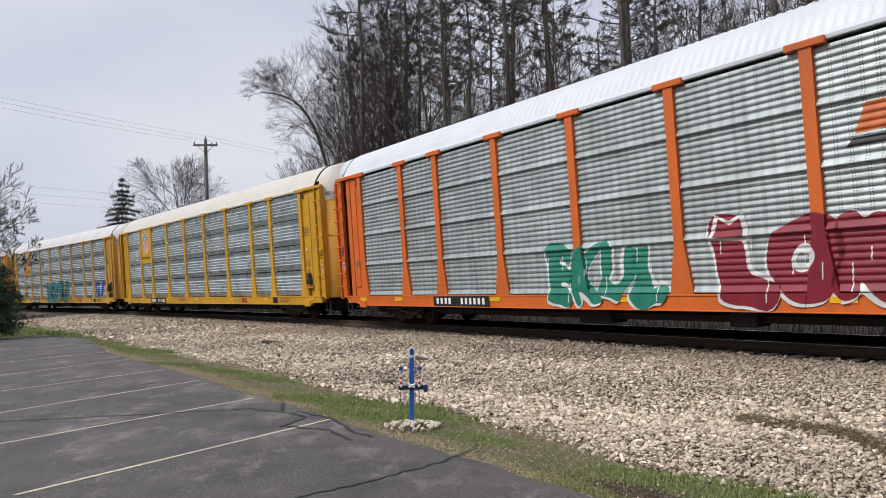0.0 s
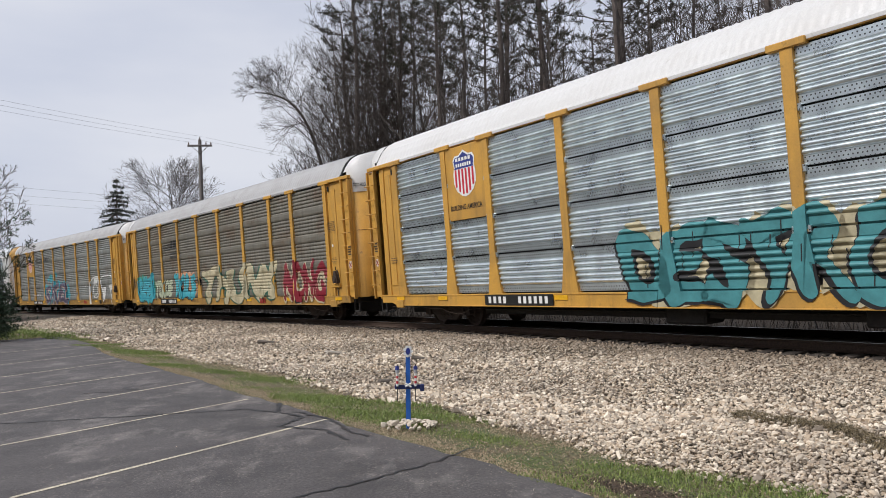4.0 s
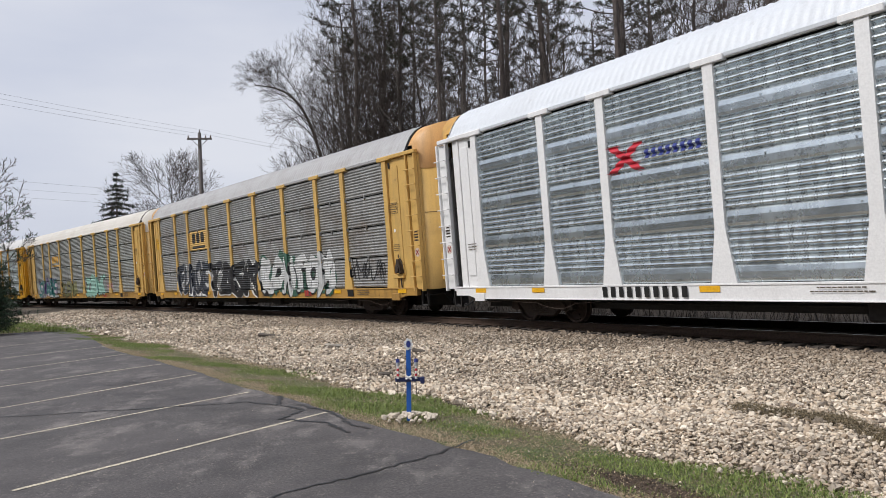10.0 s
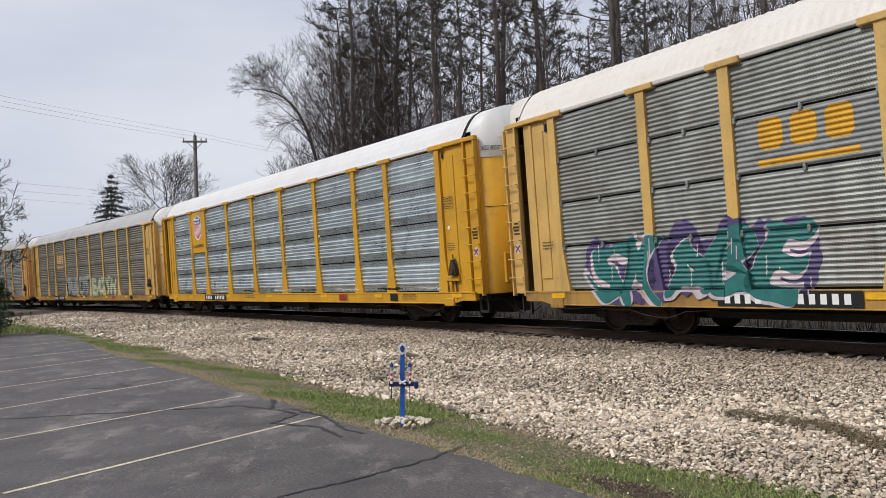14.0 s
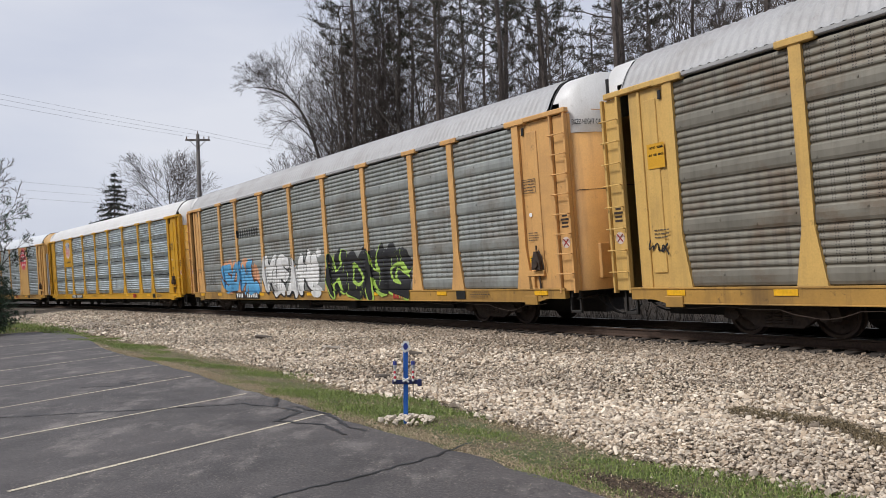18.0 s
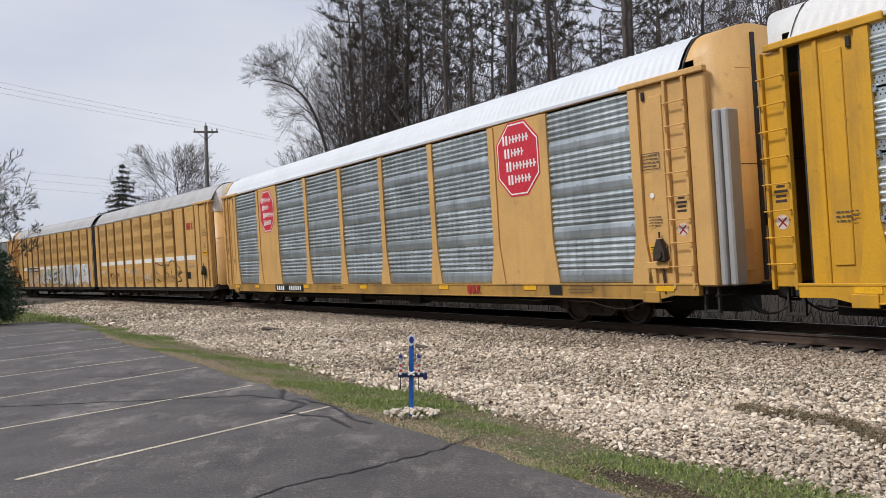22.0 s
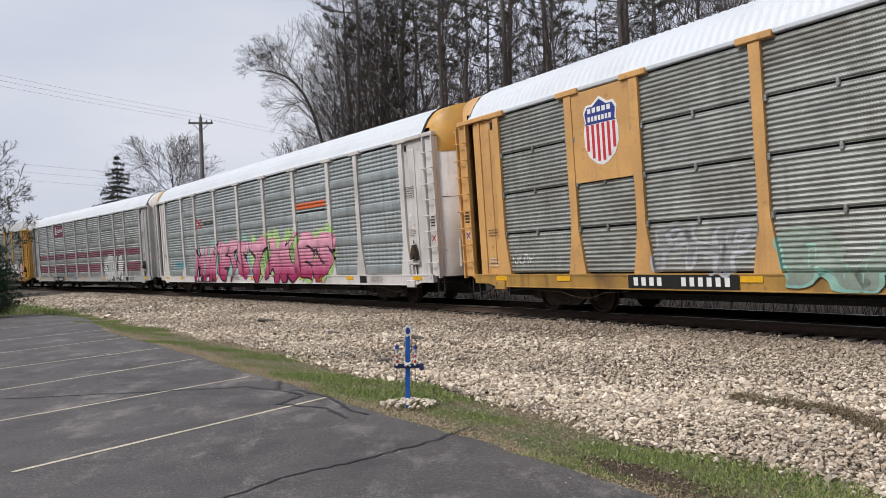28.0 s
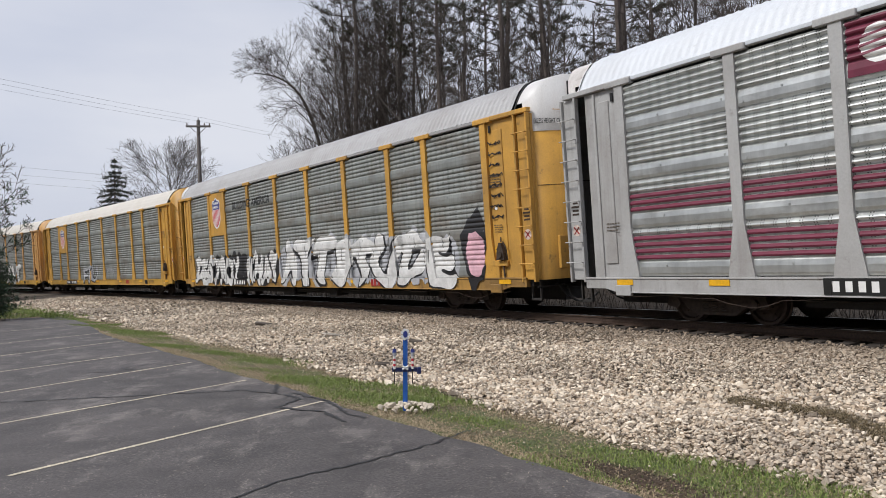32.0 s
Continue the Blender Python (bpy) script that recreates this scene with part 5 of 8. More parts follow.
def train():
    # orange wagon
    car, sp = autorack("orange and grey-green autorack with teal and red graffiti", ORANGE, SH_ORA, ROOF_B, "ridge", rail_mat=SH_ORA, door_top=ROOF_B)
    marks(car, sp, ttx=None)
    tag(car, sp, "EKUL", -2.55, 0.68, 1.02, 2.08, P_TEAL, P_WHITE, None, 0.07)
    tag(car, sp, "LOK", 2.25, 0.68, 5.75, 2.3, P_RED, P_WHITE, None, 0.10, 0.0)
    decal(car, sp, "graffiti_hat", flat([[(2.1, 1.95), (2.95, 1.90), (2.95, 2.08), (2.85, 2.42), (2.55, 2.28), (2.25, 2.42)]]), P_WHITE, 0.015)
    decal(car, sp, "graffiti_hat_fill", flat([[(2.2, 2.0), (2.86, 1.96), (2.78, 2.32), (2.55, 2.2), (2.32, 2.34)]]), P_RED, 0.018)
    scrawl(car, sp, 2.5, 0.75, 3.2, 0.9, P_WHITE, 3, 5, 0.02)
    decal(car, sp, "railway_mark", flat([[(4.95, 3.45), (6.6, 3.5), (6.75, 3.95), (5.15, 3.9)]]), spray("orange_lettering", (0.6, 0.14, 0.03)), 0.008)
    decal(car, sp, "railway_mark_bar", flat([[(4.8, 3.25), (6.9, 3.3), (6.95, 3.42), (4.9, 3.37)]]), BLACK, 0.008)
    place(car, sp, 0)
    # yellow wagon, clean
    car, sp = autorack("bright yellow autorack with shining galvanised tiers and a striped shield", YEL, SH_BLUE, ROOF_C, "tier", door_top=ROOF_C, plate=True)
    marks(car, sp)
    union_plate(car, sp)
    high_mark(car)
    place(car, sp, 1)
    # yellow wagon with a teal piece
    car, sp = autorack("golden yellow autorack with teal graffiti and shining tiers", GOLD, SH_BLUE, ROOF_W, "tier", door_top=ROOF_W, plate=True, rail_mat=GOLD)
    marks(car, sp)
    union_plate(car, sp)
    high_mark(car)
    tag(car, sp, "DESTRO", -2.5, 0.72, 3.2, 2.3, P_AQUA, P_BLACK, P_CREAM, 0.05, 0)
    tag(car, sp, "GJ", 9.5, 1.05, 11.2, 2.1, P_BLUE, P_WHITE, None, 0.09)
    decal(car, sp, "graffiti_patch", flat([[(11.95, 1.1), (12.95, 1.0), (12.95, 2.1), (12.3, 1.9)]]), P_BLACK, 0.008)
    scrawl(car, sp, 12.1, 1.2, 12.8, 1.7, P_WHITE, 5, 3, 0.04)
    place(car, sp, 2)
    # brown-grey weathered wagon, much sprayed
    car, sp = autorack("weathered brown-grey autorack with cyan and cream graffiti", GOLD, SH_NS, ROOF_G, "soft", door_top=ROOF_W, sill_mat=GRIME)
    marks(car, sp)
    decal(car, sp, "railway_mark", flat([[(-6.7, 3.55 + i * 0.09), (-5.6, 3.6 + i * 0.09), (-5.62, 3.64 + i * 0.09), (-6.7, 3.59 + i * 0.09)] for i in range(4)] + [[(-5.65, 3.62), (-5.3, 3.62), (-5.1, 4.05), (-5.45, 4.05)], [(-5.2, 3.62), (-4.6, 3.62), (-4.5, 4.05), (-5.0, 4.05)]]), BLACK, 0.008)
    bars(car, sp, -5.6, 3.32, -4.5, 3.46, BLACK, 7, "railway_name")
    bars(car, sp, -5.6, 3.10, -4.45, 3.24, BLACK, 8, "railway_name")
    tag(car, sp, "SEEB", -11.75, 0.75, -8.75, 2.3, P_CYAN, P_BLACK, P_TEAL, 0.08)
    tag(car, sp, "TOKOE", -8.5, 0.95, -5.6, 2.0, P_PALEG, P_BLACK, None, 0.07)
    tag(car, sp, "KOLE", -5.05, 0.92, -2.0, 2.3, P_CYAN, P_BLACK, P_PEACH, 0.08)
    tag(car, sp, "THUNK", -0.8, 0.7, 7.6, 2.45, P_CREAM, P_GREEN, None, 0.06)
    tag(car, sp, "NONG", 8.1, 0.7, 11.5, 2.3, P_RED, P_CREAM, None, 0.05)
    scrawl(car, sp, -12.8, 1.2, -12.2, 2.9, P_BLACK, 8, 4, 0.03)
    scrawl(car, sp, -1.95, 1.4, -1.0, 2.3, P_BLACK, 18, 4, 0.03)
    high_mark(car)
    place(car, sp, 3)
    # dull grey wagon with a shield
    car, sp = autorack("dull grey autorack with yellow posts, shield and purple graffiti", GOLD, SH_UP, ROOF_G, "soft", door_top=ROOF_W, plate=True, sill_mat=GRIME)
    marks(car, sp)
    union_plate(car, sp, False)
    slogan(car, sp, -6.4, 4.05, -2.15, 4.42)
    tag(car, sp, "SAGEL", -4.0, 0.72, 2.2, 2.3, P_LAV, P_PALEP, P_CYAN, 0.02)
    decal(car, sp, "graffiti_patch", flat([blob(random.Random(4), -2.4, 2.7, 0.45, 0.35), blob(random.Random(5), -0.9, 2.95, 0.2, 0.2), blob(random.Random(6), -3.2, 2.6, 0.2, 0.15)]), P_CYAN, 0.006)
    scrawl(car, sp, 3.0, 1.2, 4.4, 2.0, P_GREY, 9, 4, 0.04)
    stroke(car, sp, [(7.0, 0.68), (7.05, 1.9), (7.35, 2.35), (8.2, 2.55), (8.95, 2.5), (9.12, 2.2), (9.1, 1.5), (8.85, 1.2), (8.2, 1.08), (7.72, 1.2), (7.7, 2.0), (8.6, 2.02), (8.65, 1.35), (7.75, 1.3)], P_WHITE, 0.10)
    stroke(car, sp, [(9.85, 0.85), (9.3, 2.05), (9.38, 2.42), (9.85, 2.55), (11.6, 2.58), (11.64, 1.95), (11.0, 1.85), (11.52, 0.66)], P_WHITE, 0.09)
    decal(car, sp, "graffiti_fill", flat([[(7.9, 2.06), (8.68, 2.08), (8.82, 2.45), (8.0, 2.44)], [(7.0, 0.66), (7.36, 0.66), (7.26, 1.9), (7.06, 1.9)], [(10.92, 1.88), (11.6, 1.95), (11.5, 1.6), (11.08, 1.55)],
                                          [(9.5, 1.76), (10.36, 1.8), (10.02, 0.85), (9.82, 0.85)], [(9.3, 2.0), (9.42, 2.38), (9.55, 2.0), (9.5, 1.75)]]), P_WHITE, 0.013)
    scrawl(car, sp, 6.0, 1.75, 6.9, 2.1, P_WHITE, 27, 5, 0.03)
    scrawl(car, sp, -7.9, 1.3, -5.4, 1.6, P_WHITE, 11, 8, 0.03)
    scrawl(car, sp, -12.75, 1.2, -12.2, 1.5, P_BLACK, 12, 3, 0.03)
    high_mark(car)
    place(car, sp, 4)
    # white wagon
    car, sp = autorack("clean white autorack with blue-grey galvanised sheets", WHITE, SH_WHITE, ROOF_B, "band", door_top=GOLD, rail_mat=WHITE)
    marks(car, sp, number=False)
    bars(car, sp, -7.4, 0.70, -5.0, 0.92, BLACK, 10, "number_lettering")
    decal(car, sp, "railway_mark", flat([[(-7.0, 3.3), (-6.75, 3.3), (-6.0, 3.85), (-6.25, 3.85)], [(-7.0, 3.85), (-6.75, 3.85), (-6.0, 3.3), (-6.25, 3.3)]]), RED, 0.008)
    bars(car, sp, -5.95, 3.5, -4.5, 3.68, NAVY, 8, "railway_name")
    decal(car, sp, "warning_plate", flat([rect(10.9, 0.70, 11.3, 0.90)]), REFL, 0.014)
    decal(car, sp, "orange_plate", flat([rect(12.3, 0.73, 12.75, 0.90)]), REFO, 0.012)
    place(car, sp, 5)
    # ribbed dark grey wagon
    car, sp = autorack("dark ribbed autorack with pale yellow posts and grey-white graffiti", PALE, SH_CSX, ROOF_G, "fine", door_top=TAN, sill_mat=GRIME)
    marks(car, sp)
    decal(car, sp, "mark_board", flat([rect(-6.98, 3.01, -4.39, 3.96)]), PALE, 0.006)
    block_logo(car, sp, -6.62, 3.10, -4.80, 3.88, BLACK)
    decal(car, sp, "owner_board", flat([rect(-12.5, 3.35, -12.0, 3.95)]), YEL, 0.006)
    lines_of_print(car, sp, -12.46, 3.82, 0.40, 2, BLACK, 0.11, 7)
    tag(car, sp, "FURDE", -9.0, 0.75, -4.6, 2.4, P_SLATE, P_CHALK, None, 0.06)
    tag(car, sp, "TBSM", -4.3, 0.72, 1.4, 2.3, P_BLACK, P_WHITE, None, 0.08)
    tag(car, sp, "RONTOM", 1.75, 0.72, 8.0, 2.3, P_CHALK, P_BLACK, P_GREEN, 0.09)
    scrawl(car, sp, 9.3, 1.0, 11.4, 2.3, P_BLACK, 13, 7, 0.05)
    place(car, sp, 6)
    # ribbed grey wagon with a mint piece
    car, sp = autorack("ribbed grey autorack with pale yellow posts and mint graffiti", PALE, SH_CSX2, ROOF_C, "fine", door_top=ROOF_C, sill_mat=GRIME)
    marks(car, sp)
    decal(car, sp, "mark_board", flat([rect(-6.98, 3.01, -4.39, 3.96)]), P_SILVERG, 0.006)
    block_logo(car, sp, -6.55, 3.08, -4.75, 3.90, YEL)
    tag(car, sp, "SKABE", -10.9, 0.72, -5.7, 2.1, P_DTEAL, P_PALEW, P_PURPLE, 0.03)
    tag(car, sp, "YEWB", -4.1, 0.75, -0.3, 1.9, P_OLIVE, P_BLACK, None, 0.05)
    tag(car, sp, "ZEAK", 1.8, 0.72, 6.1, 2.2, P_MINT, P_BLACK, None, 0.09, 0)
    scrawl(car, sp, 6.2, 0.9, 7.6, 2.1, P_LPINK, 14, 4, 0.03)
    scrawl(car, sp, 0.3, 1.0, 1.6, 1.9, P_OLIVE, 15, 3, 0.05)
    place(car, sp, 7)
    # yellow wagon with blue-bright tiers
    car, sp = autorack("bright yellow autorack with clean shining tiers and a small plate", YEL, SH_BLUE, ROOF_W, "tier", door_top=ROOF_W, plate=True, rail_mat=YEL)
    marks(car, sp)
    union_plate(car, sp)
    for i, x in enumerate((-10.8, -6.2, -3.0, 0.2, 2.6, 5.5, 8.0, 10.3)):
        scrawl(car, sp, x, 1.02, x + 1.6, 1.15, P_WHITE if i % 2 else P_BLACK, 20 + i, 6, 0.03)
    high_mark(car)
    place(car, sp, 8)
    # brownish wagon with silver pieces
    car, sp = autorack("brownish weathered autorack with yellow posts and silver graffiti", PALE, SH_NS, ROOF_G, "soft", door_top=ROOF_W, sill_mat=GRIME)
    marks(car, sp)
    block_logo(car, sp, -6.6, 3.0, -4.9, 4.05, TAN)
    tag(car, sp, "RIOT", -4.0, 0.98, 1.2, 2.35, P_BARE, P_BLACK, None, 0.06)
    tag(car, sp, "EASTH", 1.6, 1.0, 6.4, 2.15, P_PALEG, P_OLIVE, None, 0.04)
    scrawl(car, sp, -12.7, 1.6, -12.1, 2.0, P_BLACK, 33, 3, 0.03)
    decal(car, sp, "owner_board", flat([rect(-12.5, 3.35, -12.05, 3.85)]), YEL, 0.006)
    lines_of_print(car, sp, -12.46, 3.74, 0.36, 2, BLACK, 0.10, 7)
    high_mark(car)
    place(car, sp, 9)
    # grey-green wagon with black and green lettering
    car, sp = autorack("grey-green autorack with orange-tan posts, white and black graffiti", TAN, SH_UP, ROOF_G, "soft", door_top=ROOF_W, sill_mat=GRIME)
    marks(car, sp)
    bars(car, sp, -7.0, 3.35, -4.65, 3.68, BLACK, 9, "railway_name")
    tag(car, sp, "SOWL", -9.0, 0.85, -5.0, 2.35, P_SKY, P_BROWN, P_PEACH, 0.07, 0)
    tag(car, sp, "MEAN", -4.2, 0.75, 0.1, 2.45, P_WHITE, P_BLACK, None, 0.08)
    decal(car, sp, "graffiti_figure", flat([blob(random.Random(41), 0.35, 1.75, 0.35, 0.62), blob(random.Random(42), 0.75, 2.35, 0.2, 0.16), blob(random.Random(43), 0.5, 0.95, 0.42, 0.22)]), P_WHITE, 0.012)
    scrawl(car, sp, 0.05, 1.2, 0.85, 2.3, P_BLACK, 44, 4, 0.03)
    tag(car, sp, "HONG", 1.45, 0.72, 6.6, 2.3, P_BLACK, P_LIME, P_BLACK, 0.05, 0)
    scrawl(car, sp, -11.0, 1.2, -10.2, 1.9, P_BLACK, 45, 3, 0.025)
    high_mark(car)
    place(car, sp, 10)
    # yellow wagon again
    car, sp = autorack("golden yellow autorack with clean shining tiers and a striped shield", YEL, SH_BLUE, ROOF_W, "tier", door_top=ROOF_W, plate=True, rail_mat=YEL)
    marks(car, sp)
    union_plate(car, sp)
    place(car, sp, 11)
    # framed wagon with red octagons
    car, sp = autorack("pale orange framed autorack with red octagon signs", PALE_O, SH_KCS, ROOF_B, "band", rail_mat=PALE_O, cap=False, solid=((-9.1, -7.1), (7.1, 9.1)), sill_mat=GRIME, ladder_in=0.42)
    marks(car, sp)
    for m in (None, FAR):
        part("door_guide", Geo().box(13.60, 13.74, -1.40, -1.10, 0.9, 4.25, 0.03).box(13.75, 13.90, -1.32, -0.95, 0.9, 4.25, 0.03), ROOF_G, car, "bare metal door guide", m)
    octagon(car, sp, -8.1, 4.0, 1.5, 1.75)
    octagon(car, sp, 8.1, 4.05, 1.6, 1.85)
    place(car, sp, 12)
    articulated()
    # tier wagon with a shield, sprayed white
    car, sp = autorack("weathered ribbed autorack with orange plate and faint white graffiti", TAN, SH_CSX2, ROOF_B, "fine", plate=True, sill_mat=GRIME)
    marks(car, sp)
    union_plate(car, sp, False)
    tag(car, sp, "PHP", -6.8, 1.0, -4.4, 1.95, P_BARE, P_SILVER, None, 0.0)
    tag(car, sp, "RASK", -3.9, 0.72, 0.8, 1.8, P_SAGE, P_MINT, None, 0.05)
    decal(car, sp, "graffiti_patch", flat([[(3.0, 1.0), (9.0, 1.0), (9.2, 1.9), (7.5, 2.0), (6.2, 1.7), (4.2, 1.9)]]), P_BLACK, 0.005)
    tag(car, sp, "WAZE", 3.4, 1.05, 8.6, 1.8, P_WHITE, P_BLACK, None, 0.04)
    scrawl(car, sp, -11.6, 1.1, -10.6, 1.6, P_WHITE, 51, 4, 0.03)
    lines_of_print(car, sp, -12.55, 1.35, 0.45, 3, P_WHITE, 0.06)
    place(car, sp, 14)
    # pale wagon with the pink piece
    car, sp = autorack("dirty white autorack with a long pink graffiti piece", OFFWHITE, SH_PINK, ROOF_B, "soft", door_top=GOLD)
    marks(car, sp)
    decal(car, sp, "railway_mark", flat([rect(4.4, 3.45, 6.75, 3.68)]), spray("orange_bar", (0.62, 0.12, 0.03)), 0.008)
    decal(car, sp, "railway_mark_bar", flat([rect(4.4, 3.30, 6.75, 3.37)]), BLACK, 0.008)
    decal(car, sp, "railway_cross", flat([[(-7.0, 3.3), (-6.8, 3.3), (-6.1, 3.75), (-6.3, 3.75)], [(-7.0, 3.75), (-6.8, 3.75), (-6.1, 3.3), (-6.3, 3.3)]]), RED, 0.008)
    bars(car, sp, -6.0, 3.4, -4.5, 3.6, BLACK, 9, "railway_name")
    tag(car, sp, "HAVETS", -7.4, 0.70, -0.6, 2.55, P_PINK, P_WINE, P_MINT, 0.07)
    tag(car, sp, "TAKES", -0.2, 0.70, 7.2, 2.6, P_PINK, P_WINE, P_PLIME, 0.08)
    scrawl(car, sp, -10.8, 1.2, -9.0, 2.0, P_CYAN, 61, 5, 0.06)
    place(car, sp, 15)
    # silver wagon with maroon stripes
    car, sp = autorack("silver-grey autorack with maroon painted stripes", GREYP, SH_FXE, ROOF_B, "band", door_top=OFFWHITE, rail_mat=GREYP)
    marks(car, sp)
    edges = (-ENDPOST,) + POSTS + (ENDPOST,)
    bare = dict(sp, posts=())
    for a, b in zip(edges, edges[1:]):
        for z0, n in ((1.318, 4), (2.32, 3)):
            decal(car, bare, "painted_stripe", flat([rect(a + 0.10, z0 + i * 0.132, b - 0.10, z0 + i * 0.132 + 0.088) for i in range(n)]), MAROON, 0.004)
    decal(car, sp, "railway_board", flat([rect(-6.95, 4.05, -4.45, 4.92)]), MAROON, 0.010)
    decal(car, sp, "railway_ring", flat([blob(random.Random(71), -6.45, 4.5, 0.3, 0.3, 24, 0.02)]), WHITEP, 0.013)
    decal(car, sp, "railway_waves", flat([[(-6.75, 4.34 + 0.13 * i), (-6.15, 4.42 + 0.13 * i), (-6.15, 4.47 + 0.13 * i), (-6.75, 4.39 + 0.13 * i)] for i in range(3)]), MAROON, 0.016)
    bars(car, sp, -6.0, 4.38, -4.65, 4.62, WHITEP, 8, "railway_name", 0.013)
    tag(car, sp, "SIRUR", 4.85, 0.68, 8.65, 2.3, P_CHALK, P_BLACK, None, 0.07, 0.0)
    place(car, sp, 16)
    # grey wagon with the long white piece
    car, sp = autorack("grey autorack with yellow posts and a long white graffiti line", GOLD, SH_UP, ROOF_G, "soft", door_top=ROOF_W, plate=True, sill_mat=GRIME)
    marks(car, sp)
    union_plate(car, sp, False)
    slogan(car, sp, -6.1, 4.05, -2.0, 4.40)
    tag(car, sp, "DESTROY WHAT", -11.4, 0.68, -1.5, 2.0, P_WHITE, P_BLACK, P_BLACK, 0.07, 0.1)
    tag(car, sp, "ATTITUDE", -1.2, 0.68, 10.3, 2.35, P_WHITE, P_BLACK, P_SILVER, 0.07, 0.1)
    decal(car, sp, "graffiti_face", flat([blob(random.Random(81), 11.2, 1.75, 0.55, 1.0, 20, 0.2)]), P_BLACK, 0.013)
    decal(car, sp, "graffiti_face_pink", flat([blob(random.Random(82), 11.2, 1.6, 0.42, 0.62, 18, 0.1)]), P_LPINK, 0.016)
    for i in range(8):
        scrawl(car, sp, 12.0, 2.45 + i * 0.27, 12.5, 2.62 + i * 0.27, P_BLACK, 90 + i, 4, 0.03)
    high_mark(car)
    place(car, sp, 17)
    car, sp = autorack("grey autorack with yellow posts and a small striped shield", GOLD, SH_UP, ROOF_C, "soft", plate=True, sill_mat=OCHRE)
    marks(car, sp)
    union_plate(car, sp, False)
    tag(car, sp, "FTU", -3.4, 0.7, -0.2, 1.9, P_SILVER, P_BLACK, None, 0.02)
    scrawl(car, sp, 1.6, 1.1, 3.4, 2.2, P_SILVER, 99, 5, 0.05)
    place(car, sp, 18)
    car, sp = autorack("grey autorack with tan ends and white graffiti", TAN, SH_UP, ROOF_C, "soft", sill_mat=OCHRE)
    marks(car, sp)
    tag(car, sp, "MELT", 3.0, 0.7, 8.2, 2.3, P_WHITE, P_BLACK, None, 0.05)
    place(car, sp, 19)
    car, sp = autorack("grey autorack with pale yellow ends", PALE, SH_CSX, ROOF_C, "fine", sill_mat=GRIME)
    marks(car, sp)
    place(car, sp, 20)


PALE_O = paint("pale_orange_paint", (0.63, 0.375, 0.13), (0.24, 0.14, 0.065), amount=0.40)
# dirt, plus the shadow at posts and vent slats put into the colour
SEAM = paint("dirty_shaded_yellow_paint", (0.30, 0.165, 0.045), (0.10, 0.06, 0.03), amount=0.6)



def vent_slats():
    g = Geo()
    for k in range(9):
        z = -0.025 + k * 0.044
        g.box(-0.60, 0.60, -1.527, -1.517, z, z + 0.024)
    return g.mesh("vent_slats", PALE_O)


